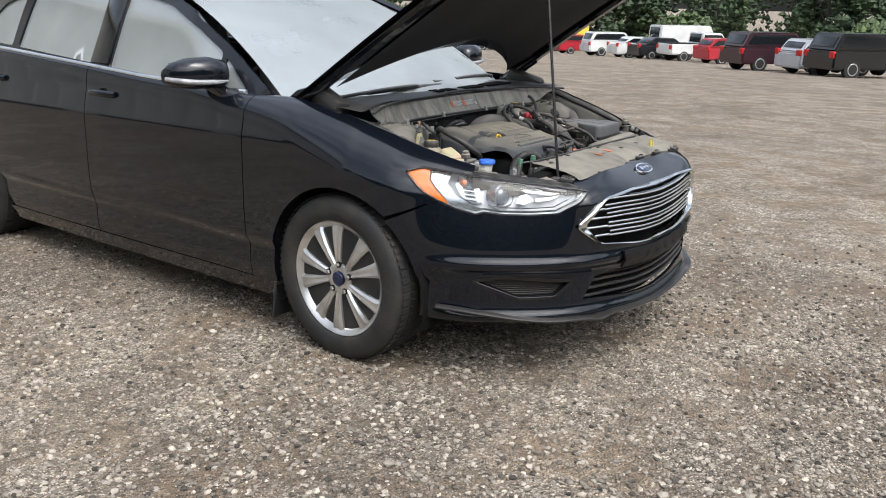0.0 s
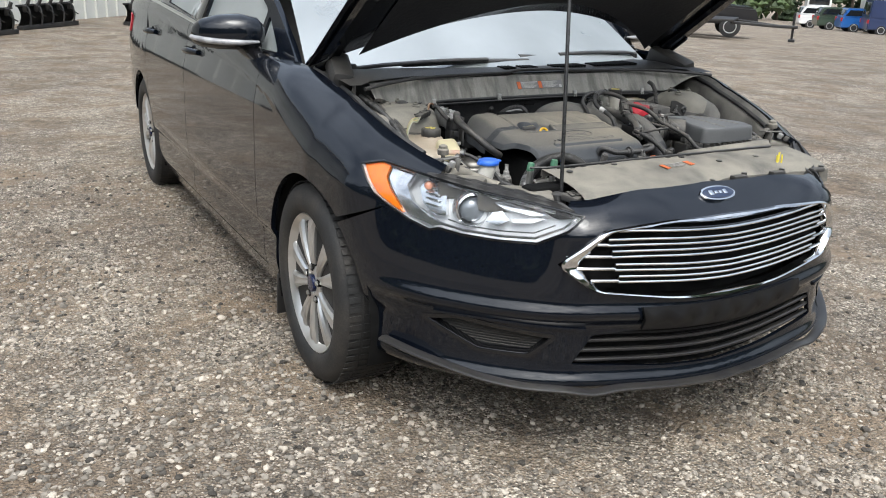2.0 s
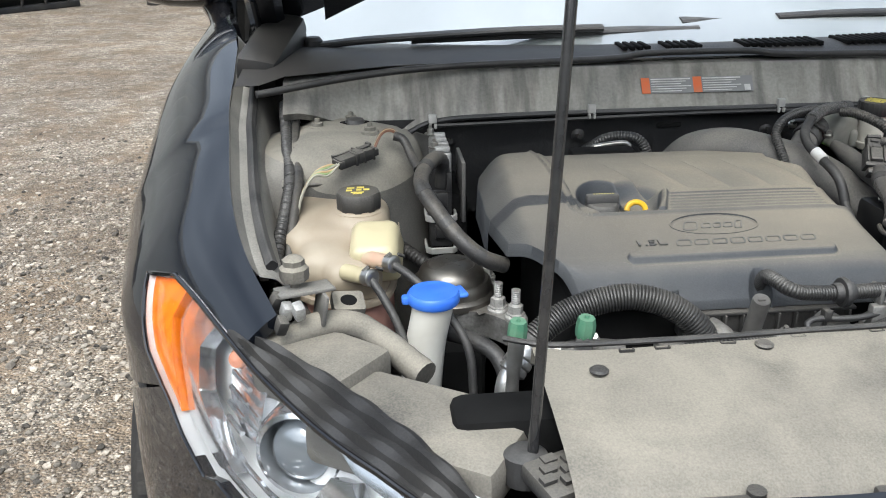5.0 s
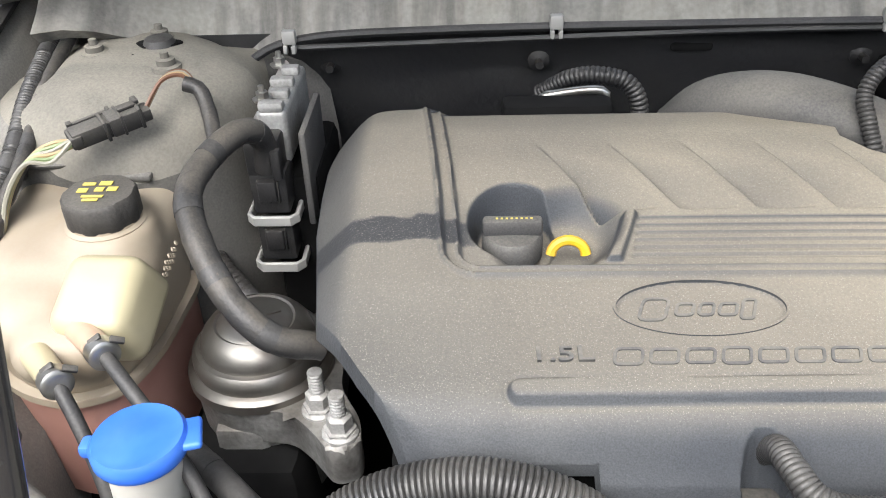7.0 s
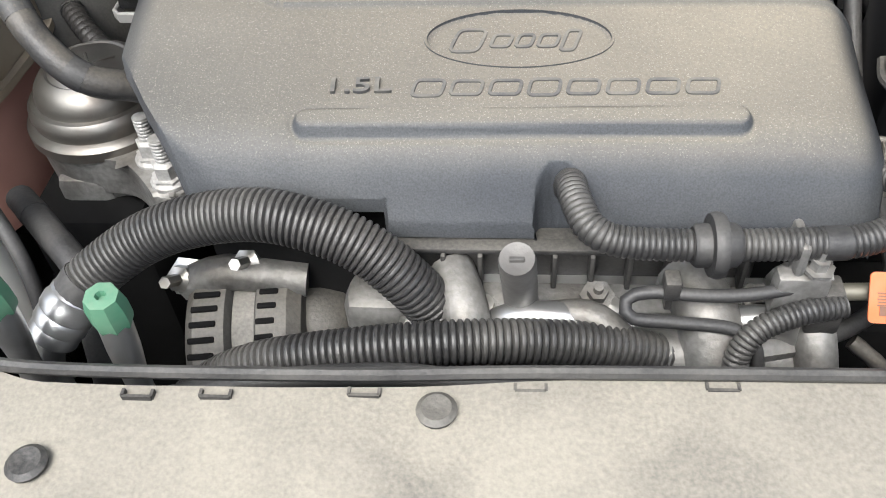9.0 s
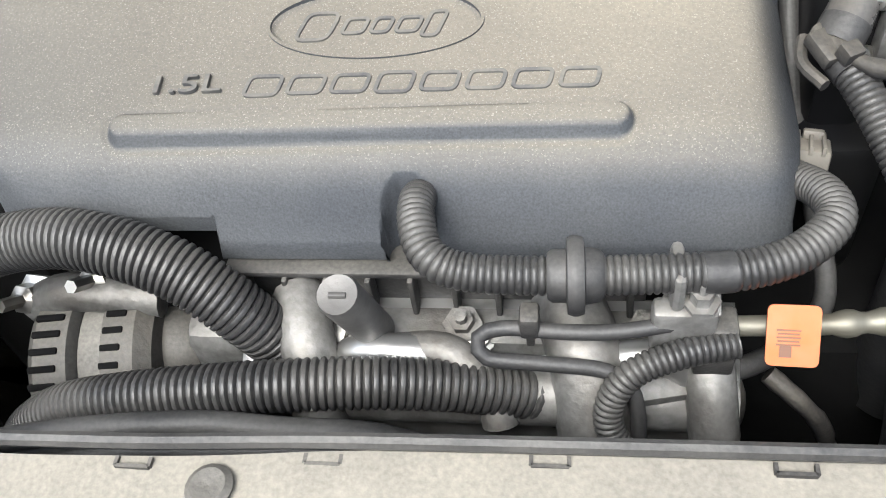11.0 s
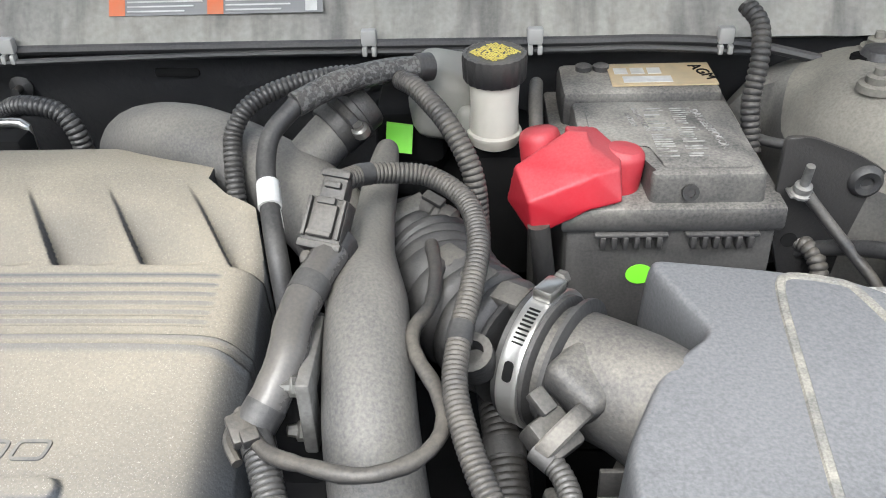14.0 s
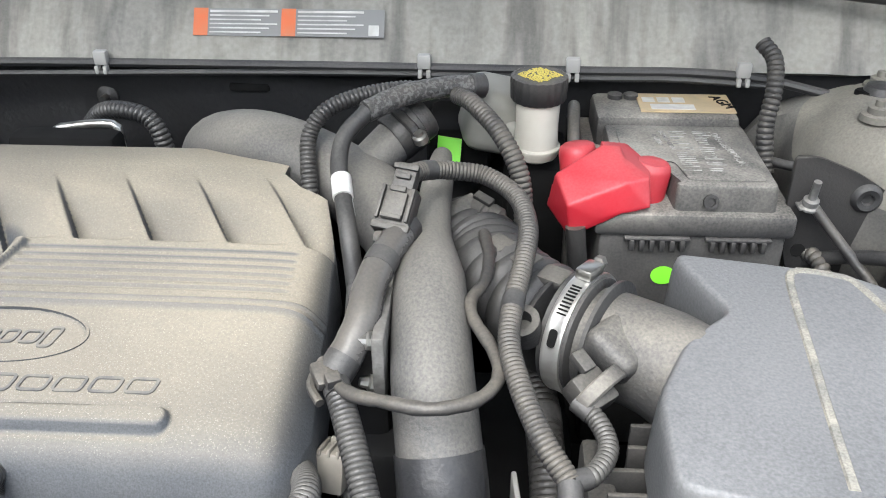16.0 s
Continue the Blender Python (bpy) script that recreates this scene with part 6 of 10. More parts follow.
        block(b, (-0.618 * sgn, -0.408, 0.838), (0.062, 0.040, 0.004), 0.001, Euler((-0.15, 0, 0.3 * sgn)).to_matrix().to_4x4())
        block(b, (-0.600 * sgn, -0.418, 0.822), (0.004, 0.040, 0.034), 0.001, Euler((0, 0.2, 0.3 * sgn)).to_matrix().to_4x4())
        part("adjuster_plate", b, M_BODYIN, adj)
        for dx, dy, dz in ((0.0, 0.0, 0.0), (0.012, 0.014, 0.006), (-0.014, -0.010, 0.004), (0.004, -0.022, -0.006)):
            b = bmesh.new()
            block(b, (-(0.636 + dx) * sgn, -0.436 + dy, 0.826 + dz), (0.012, 0.016, 0.018), 0.003, Euler((0.3, 0.2 + dx * 20, 0.4)).to_matrix().to_4x4())
            part("lamp_terminal", b, M_CASTLIGHT if dx <= 0 else M_BAYPL, adj)
        turn_b = Matrix.Translation((-0.571 * sgn, -0.393, 0.812)) @ Euler((0.35, 0.12 * sgn, 0.2 * sgn)).to_matrix().to_4x4()
        brk = part("lamp_bracket", prism(bmesh.new(), rounded([(-0.018, -0.015), (0.018, -0.015), (0.018, 0.015), (-0.018, 0.015)], 0.003), -0.010, 0.004, 0.0015, turn_b), M_SUPPORT, car, "dusty cast lamp bracket with a round hole")
        # Near-black disc paints the shade of the bracket's hole.
        part("bracket_hole", prism(bmesh.new(), [(0.0095 * math.cos(q), 0.0085 * math.sin(q)) for q in np.linspace(0, 6.283, 21)[:-1]], 0.003, 0.0046, 0, turn_b), M_DARK, brk)
        part("bracket_arm", tube(bmesh.new(), [(-0.66 * sgn, -0.45, 0.785), (-0.61 * sgn, -0.424, 0.798), (-0.57 * sgn, -0.412, 0.794), (-0.535 * sgn, -0.425, 0.778), (-0.49 * sgn, -0.475, 0.760)], 0.016, 0.008, 14, wobble=0.04), M_SUPPORT, brk)
    # rod foot and grid bracket
    b = bmesh.new()
    lathe(b, [(0.02, -0.02), (0.02, 0.006), (0.012, 0.012), (0.008, 0.012)], (-0.413, -0.651, 0.772), (0, 0.1, 1), 20)
    part("rod_grommet", b, M_RUBBER, car)
    b = bmesh.new()
    block(b, (-0.385, -0.685, 0.775), (0.06, 0.05, 0.018), 0.004, Euler((0.1, 0, 0.4)).to_matrix().to_4x4())
    grid = part("grid_bracket", b, M_BAYPL, car, "black plastic grid bracket")
    for i in range(3):
        for j in range(3):
            b = bmesh.new()
            block(b, (-0.403 + 0.018 * i + 0.003 * j, -0.70 + 0.014 * j, 0.786), (0.013, 0.009, 0.004), 0.0, Euler((0.1, 0, 0.4)).to_matrix().to_4x4())
            part("grid_cell", b, M_BAYPL, grid)
    for x in np.linspace(-0.27, 0.5, 6):
        b = bmesh.new()
        block(b, (x, frontline(x) - 0.012, 0.782), (0.05, 0.022, 0.012), 0.003)
        lathe(b, [(0.008, 0), (0.008, 0.006), (0, 0.007)], (x + 0.03, frontline(x) - 0.002, 0.785), (0, 0, 1), 12)
        part("nose_bracket", b, M_BAYPL, car)
    # Tray and radiator are coloured as dark as their shade.
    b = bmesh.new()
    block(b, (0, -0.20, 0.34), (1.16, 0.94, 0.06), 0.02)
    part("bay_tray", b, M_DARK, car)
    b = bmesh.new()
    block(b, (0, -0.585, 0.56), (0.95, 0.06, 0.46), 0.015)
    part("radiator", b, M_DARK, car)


bay_shell()


# ---- engine bay: the things in it ----
def engine():
    eng = thing("engine", (-0.15, -0.25, 0.37), "dusty engine below the plastic cover, its block coloured near-black as shaded", "engine")
    # Block and gearbox get near-black in place of the shade under the cover.
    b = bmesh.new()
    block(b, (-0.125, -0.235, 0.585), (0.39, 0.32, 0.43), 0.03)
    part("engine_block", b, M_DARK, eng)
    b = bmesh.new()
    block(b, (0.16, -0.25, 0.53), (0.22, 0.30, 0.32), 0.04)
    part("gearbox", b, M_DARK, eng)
    b = bmesh.new()
    block(b, (-0.09, -0.425, 0.735), (0.26, 0.035, 0.05), 0.012)
    for x, r in ((-0.155, 0.014), (-0.02, 0.018), (0.035, 0.012)):
        tube(b, [(x, -0.42, 0.77), (x + 0.01, -0.45, 0.765), (x + 0.015, -0.475, 0.735)], r, 0.01, 12)
    tube(b, [(-0.16, -0.455, 0.735), (-0.05, -0.458, 0.742), (0.06, -0.455, 0.735)], 0.016, 0.01, 14)
    tube(b, [(-0.10, -0.448, 0.762), (-0.075, -0.452, 0.768), (-0.055, -0.462, 0.755), (-0.05, -0.475, 0.74)], 0.009, 0.006, 12)
    block(b, (0.01, -0.455, 0.755), (0.07, 0.03, 0.012), 0.005, Euler((0.3, 0, 0.2)).to_matrix().to_4x4())
    for x in (-0.145, -0.07, -0.015, 0.02):
        bolt(b, (x, -0.432, 0.762), 0.006, (0, -0.3, 1))
    part("intake_manifold", b, M_CAST, eng, "bright cast aluminium manifold")
    b = bmesh.new()
    block(b, (-0.085, -0.408, 0.772), (0.21, 0.016, 0.030), 0.003)
    for k in range(10):
        block(b, (-0.18 + 0.0213 * k, -0.418, 0.772), (0.003, 0.014, 0.028), 0.001)
    block(b, (-0.085, -0.417, 0.787), (0.21, 0.010, 0.004), 0.001)
    part("ribbed_rail", b, M_BAYPL, eng, "dusty ribbed black plastic rail")
    def shield(x, t):
        return (x, (-0.416, -0.428, -0.446, -0.462, -0.470)[t], (0.762, 0.757, 0.752, 0.742, 0.715)[t] + 0.004 * math.sin(38 * x) * (t in (2, 3)))
    sh = part("heat_shield", sheet(shield, np.linspace(-0.185, 0.062, 40), range(5), 0.002), M_SHIELD, eng, "bright pressed aluminium heat shield")
    for x in (-0.165, -0.135, -0.062, 0.0, 0.045):
        b = bmesh.new()
        lathe(b, [(0.0085, -0.001), (0.0085, 0.001), (0.006, 0.0015), (0.0058, 0.006), (0, 0.0065)], (x, -0.436, 0.756), (0, -0.35, 0.94), 12)
        part("shield_bolt", b, M_STEEL, sh)
    for x0, w in ((-0.10, 0.030), (0.018, 0.022)):
        b = bmesh.new()
        tube(b, [(x0 - w, -0.445, 0.748), (x0 - w * 0.7, -0.450, 0.762), (x0, -0.452, 0.767), (x0 + w * 0.7, -0.452, 0.762), (x0 + w, -0.456, 0.742)], 0.009, 0.006, 12)
        part("alloy_runner", b, M_SHIELD, eng)
    b = bmesh.new()
    lathe(b, [(0.0100, 0), (0.0100, 0.060), (0.0092, 0.0635), (0.003, 0.0625), (0, 0.0625)], (-0.1135, -0.4372, 0.764), (-0.05, -0.36, 0.93), 20)
    block(b, (-0.1167, -0.4602, 0.8225), (0.008, 0.0025, 0.0025), 0.0005)
    part("breather_tube", b, M_TUBE, eng, "short grey metal tube with a slotted cap")
    # alternator with a slotted case
    b = bmesh.new()
    lathe(b, [(0.030, 0), (0.050, 0.003), (0.056, 0.009), (0.057, 0.029), (0.053, 0.031), (0.047, 0.032), (0.047, 0.046), (0.053, 0.047), (0.057, 0.049), (0.057, 0.068), (0.05, 0.076), (0.03, 0.079), (0.0, 0.079)], (-0.329, -0.412, 0.682), (1, 0.1, 0), 48)
    alt = part("alternator", b, mat("dusty_alternator", (0.075, 0.075, 0.074), 0.6, 0.2, second=(0.045, 0.044, 0.043), scale=24, bump=0.5, bump_scale=140, fine=0.2, dust=DUST, dust_amount=0.25), eng, "cast aluminium alternator with cooling slots")
    # Near-black blocks paint the shade of the cooling slots.
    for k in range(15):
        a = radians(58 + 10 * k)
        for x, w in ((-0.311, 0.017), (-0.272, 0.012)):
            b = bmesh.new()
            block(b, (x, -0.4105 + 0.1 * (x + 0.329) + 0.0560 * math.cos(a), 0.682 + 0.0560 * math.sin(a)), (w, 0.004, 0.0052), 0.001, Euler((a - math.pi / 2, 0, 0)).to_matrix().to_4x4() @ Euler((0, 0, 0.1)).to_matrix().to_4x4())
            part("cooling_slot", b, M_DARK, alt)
    b = bmesh.new()
    lathe(b, [(0.0, 0.034), (0.018, 0.031), (0.028, 0.022), (0.033, 0.008), (0.033, 0.0)], (-0.250, -0.402, 0.690), (1, -0.1, 0.1), 24)
    part("pulley_cover", b, M_BAYPL, alt)
    part("stator_band", lathe(bmesh.new(), [(0.046, 0.0), (0.0495, 0.0), (0.0495, 0.014), (0.046, 0.014)], (-0.2970, -0.4088, 0.682), (1, 0.1, 0), 40), M_APRON, alt, "dark laminated band")
    for x, y, z in ((-0.331, -0.412, 0.738), (-0.286, -0.405, 0.748)):
        b = bmesh.new()
        lathe(b, [(0.013, -0.012), (0.014, -0.006), (0.009, -0.004), (0.009, 0.006), (0.004, 0.008), (0.004, 0.024), (0, 0.024)], (x, y + 0.01, z), (-0.1, -0.75, 0.65), 6)
        part("alternator_bolt", b, M_STEEL, alt)
    b = bmesh.new()
    tube(b, [(-0.33, -0.40, 0.73), (-0.30, -0.40, 0.742), (-0.25, -0.398, 0.735)], 0.012, 0.01, 10)
    part("alternator_bracket", b, M_CAST, alt)


engine()


RIDGE_Y = np.array([-0.44, -0.412, -0.398, -0.386, -0.375, -0.315, -0.29, -0.225, -0.16, -0.11, -0.075, -0.055])
RIDGE_Z = np.array([0.765, 0.803, 0.830, 0.841, 0.846, 0.857, 0.864, 0.875, 0.892, 0.896, 0.892, 0.880])


def ease(t):
    t = np.clip(t, 0.0, 1.0)
    return t * t * (3 - 2 * t)


def cover_base(x, y):
    """The cover's plain crown: falls off to the front and the sides."""
    z = sum(np.interp(y + d, RIDGE_Y, RIDGE_Z) for d in (-0.006, -0.003, 0.0, 0.003, 0.006)) / 5
    def fall(d, soft):
        return 0.5 * (d + np.sqrt(d * d + soft * soft))
    z = z - 1.15 * fall(-0.353 - x, 0.010) - 1.7 * fall(x - 0.074, 0.010)
    cut = ((-0.3615 - x) * 0.60 + (-0.350 - y) * 0.80)
    return z - 1.3 * fall(cut, 0.0025)


def cover_z(x, y):
    """The crown with its mouldings: framed field, pocket, flutes, stripes, oval, bar, hose notch."""
    x, y = np.asarray(x, float), np.asarray(y, float)
    z = cover_base(x, y)
    # framed field: two steps down inside a round-cornered frame
    left = x - np.interp(y, (-0.285, -0.20, -0.07), (-0.284, -0.290, -0.305))
    front_edge = y + 0.2835
    r = 0.026
    inner = np.where((left < r) & (front_edge < r), r - np.hypot(np.minimum(left - r, 0), np.minimum(front_edge - r, 0)), np.minimum(left, front_edge))
    z = z - 0.0040 * ease(inner / 0.003) + 0.0026 * np.exp(-(((inner + 0.0015) / 0.0018) ** 2)) - 0.0032 * ease((inner - 0.0115) / 0.0025) + 0.0018 * np.exp(-(((inner - 0.0105) / 0.0014) ** 2))
    # filler pocket with a shallow tail
    pit = np.hypot((x + 0.234) / 0.033, (y + 0.222) / 0.036)
    tail = np.hypot((x + 0.202 - 0.3 * (y + 0.230)) / 0.046, (y + 0.232) / 0.042)
    open_front = ease((y + 0.273) / 0.006)
    z = z - open_front * np.maximum(0.027 * ease((1.10 - pit) / 0.26), 0.021 * ease((1.15 - tail) / 0.6))
    # flutes
    for k in range(5):
        s = x + 0.2100 - 0.0577 * k + 0.615 * (y + 0.143)
        w = ease((-0.128 - y) / 0.07) * ease((y + 0.212) / 0.004)
        z = z - 0.0150 * w * ease((s + 0.002) / 0.005) * np.clip(1 - s / 0.046, 0, 1) ** 1.3
    # stripes and their end wall
    bed = ease((x + 0.150 - 0.25 * (y + 0.24)) / 0.004) * ease((0.060 - x) / 0.006) * ease((y + 0.2645) / 0.003) * ease((-0.2165 - y) / 0.003)
    z = z - bed * 0.0021 * ease((np.cos((y + 0.2207) * 2 * np.pi / 0.0076) + 0.3) / 0.8)
    wall = np.abs(x + 0.158 - 0.35 * (y + 0.24))
    z = z + 0.005 * ease((0.007 - wall) / 0.004) * ease((y + 0.266) / 0.003) * ease((-0.214 - y) / 0.003)
    # oval and bar
    oval = np.hypot((x + 0.117) / 0.0557, (y + 0.3128) / 0.0224)
    z = z - 0.0018 * ease((1.0 - oval) / 0.06)
    bar = np.hypot(np.maximum(np.abs(x + 0.1167) - 0.120, 0), (y + 0.3755 - 0.010 * (x + 0.117)))
    z = z + 0.0046 * ease((0.0082 - bar) / 0.0034) - 0.0012 * np.exp(-(((bar - 0.0092) / 0.0014) ** 2))
    # hose notch
    notch = np.hypot((x + 0.0935) / 0.0135, np.maximum(y + 0.409, 0) / 0.013)
    return z - 0.05 * ease((1.0 - notch) / 0.12)


def engine_cover():
    ec = thing("engine_cover", (-0.15, -0.24, 0.79), "dusty grey plastic engine cover with moulded ribs", "engine cover")
    edge_y = (-0.420, -0.412, -0.402, -0.385, -0.36, -0.30, -0.20, -0.12, -0.09, -0.075, -0.066, -0.060, -0.056)
    left_x = (-0.300, -0.302, -0.306, -0.318, -0.336, -0.373, -0.388, -0.389, -0.383, -0.362, -0.325, -0.280, -0.240)
    right_y = (-0.420, -0.412, -0.402, -0.36, -0.285, -0.20, -0.158, -0.145, -0.128, -0.105, -0.092, -0.085, -0.072, -0.064, -0.056)
    right_x = (0.076, 0.080, 0.083, 0.090, 0.086, 0.080, 0.068, 0.045, 0.029, 0.030, 0.022, 0.010, -0.06, -0.14, -0.20)
    ys = np.concatenate([np.concatenate([np.linspace(-0.414, -0.27, 88), np.linspace(-0.269, -0.213, 68), np.linspace(-0.2115, -0.10, 80)]), np.linspace(-0.098, -0.056, 26)])
    us = np.linspace(0, 1, 300)
    xl, xr = np.interp(ys, edge_y, left_x), np.interp(ys, right_y, right_x)
    gx = xl[:, None] + (xr - xl)[:, None] * us[None]
    # the front edge steps up on the battery's far side
    gy = np.repeat(ys[:, None], len(us), 1)
    gy = np.where(gx < -0.19, np.maximum(gy, -0.4065), gy)
    gz = cover_z(gx, gy)
    bm = bmesh.new()
    rows = [[bm.verts.new((gx[i, k], gy[i, k], gz[i, k])) for k in range(len(us))] for i in range(len(ys))]
    for a, c in zip(rows, rows[1:]):
        for k in range(len(us) - 1):
            bm.faces.new((a[k], a[k + 1], c[k + 1], c[k]))
    skirt = rows[0] + [r[-1] for r in rows[1:]] + rows[-1][::-1][1:] + [r[0] for r in rows[::-1][1:-1]]
    low = [bm.verts.new((v.co.x + 0.002 * (1 if v.co.x > -0.15 else -1), v.co.y, v.co.z - (0.010 if v.co.y < -0.40 else 0.016 if v.co.x < -0.29 and v.co.y < -0.22 else 0.045))) for v in skirt]
    for k in range(len(skirt)):
        q = (k + 1) % len(skirt)
        bm.faces.new((skirt[k], skirt[q], low[q], low[k]))
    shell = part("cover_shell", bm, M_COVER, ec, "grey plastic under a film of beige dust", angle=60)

    def on(x, y, h=0.0):
        return Vector((x, y, float(cover_z(x, y)) + h))
    # oval outline with plain raised bars, numerals, and raised blocks in place of the brand word
    oc = (-0.117, -0.3128)
    ring = [on(oc[0] + 0.0557 * math.cos(q), oc[1] + 0.0224 * math.sin(q), 0.0) for q in np.linspace(0, 2 * math.pi, 73)[:-1]]
    b = bmesh.new()
    sweep(b, ring, Vector((0, -0.16, 0.98)), [(-0.0014, -0.003), (0.0014, -0.003), (0.0008, 0.0009), (-0.0008, 0.0009)], closed=True)
    part("emblem_ring", b, M_COVER, shell, "raised oval line")
    def plain(name, x, y, w, h, stroke, up, lean=0.22):
        """A hollow, slanted, round-cornered frame on the cover."""
        corner = min(w, h) * 0.28
        outer = rounded([(-w / 2, -h / 2), (w / 2, -h / 2), (w / 2, h / 2), (-w / 2, h / 2)], corner, 3)
        path = [on(x + px + lean * py, y + py, 0.0) for px, py in outer]
        bb = bmesh.new()
        sweep(bb, path, Vector((0, -0.16, 0.98)), [(-stroke / 2, -0.002), (stroke / 2, -0.002), (stroke * 0.38, up), (-stroke * 0.38, up)], closed=True)
        part(name, bb, M_COVERDARK, shell)
    for x, w, h in ((-0.030, 0.017, 0.017), (-0.010, 0.011, 0.009), (0.004, 0.009, 0.009), (0.018, 0.011, 0.009), (0.031, 0.008, 0.015)):
        plain("emblem_bar", oc[0] + x, oc[1], w, h, 0.0026, 0.0010, 0.35)
    tilt = Euler((radians(9.5), 0, radians(1))).to_matrix().to_4x4()
    me = lettering("1.5L", 0.0175, Matrix.Translation(on(-0.2098, -0.3515, 0.0014)) @ tilt @ Matrix.Diagonal((1.35, 0.92, 1, 1)), 0.0011, 0.0001)
    part("numeral", me, M_COVERDARK, shell, smooth=False)
    for k in range(8):
        plain("raised_frame", -0.1685 + 0.0222 * k, -0.3520 + 0.0002 * k, 0.0170, 0.0120 if k in (0, 3) else 0.0105, 0.0026, 0.0009)
    # filler cap and dipstick in the pocket
    b = bmesh.new()
    lathe(b, [(0.0225, -0.014), (0.0228, 0.0), (0.020, 0.004), (0.0, 0.005)], (-0.236, -0.226, 0.857), (0, 0, 1), 28)
    block(b, (-0.236, -0.226, 0.866), (0.044, 0.011, 0.014), 0.003)
    cap = tagged(part("oil_filler_cap", b, M_DUCT), "black oil filler cap with a grip bar", "oil cap")
    b = bmesh.new()
    for k in range(8):
        block(b, (-0.2475 + 0.0036 * k, -0.2265, 0.8733), (0.0016, 0.0015, 0.0006))
    part("cap_print", b, M_YPRINT, cap)
    b = bmesh.new()
    arc = [(-0.197 + 0.0125 * math.cos(t), -0.2505 + 0.004 * math.sin(t), 0.857 + 0.010 * math.sin(t)) for t in np.linspace(0, math.pi, 12)]
    tube(b, arc, 0.0038, 0.004, 8)
    tagged(part("dipstick", b, M_YELLOW), "yellow dipstick ring in the cover's pocket", "dipstick")


engine_cover()


def hose(name, pts, r, label, pitch=0.0, depth=0.0, material=None, step=0.006, category="hose", radii=None, wobble=0.0, segs=14, bands=()):
    """A hose or loom; bands: places along it (0 to 1) that carry a wrap of tape or a clip."""
    if not bands:
        return solo(name, tube(bmesh.new(), pts, r, step, segs, pitch, depth, radii, wobble), material or M_HOSE, label, category)
    t = thing(name, tuple(pts[0]), label, category)
    sleeve = part("sleeve", tube(bmesh.new(), pts, r, step, segs, pitch, depth, radii, wobble), material or M_HOSE, t)
    path, length = spline(pts, 0.004)
    for k in bands:
        i = min(len(path) - 4, max(0, int(k * len(path))))
        part("tape_band", tube(bmesh.new(), path[i : i + 4], r * 1.035, 0.003, segs), M_RUBBER, sleeve)
    return t


def blend(ob, voxel, rounds):
    """Melts the pieces of a moulded body into one skin."""
    m = ob.modifiers.new("melt", "REMESH")
    m.mode, m.voxel_size, m.use_smooth_shade = "VOXEL", voxel, True
    s = ob.modifiers.new("soften", "SMOOTH")
    s.factor, s.iterations = 0.5, rounds


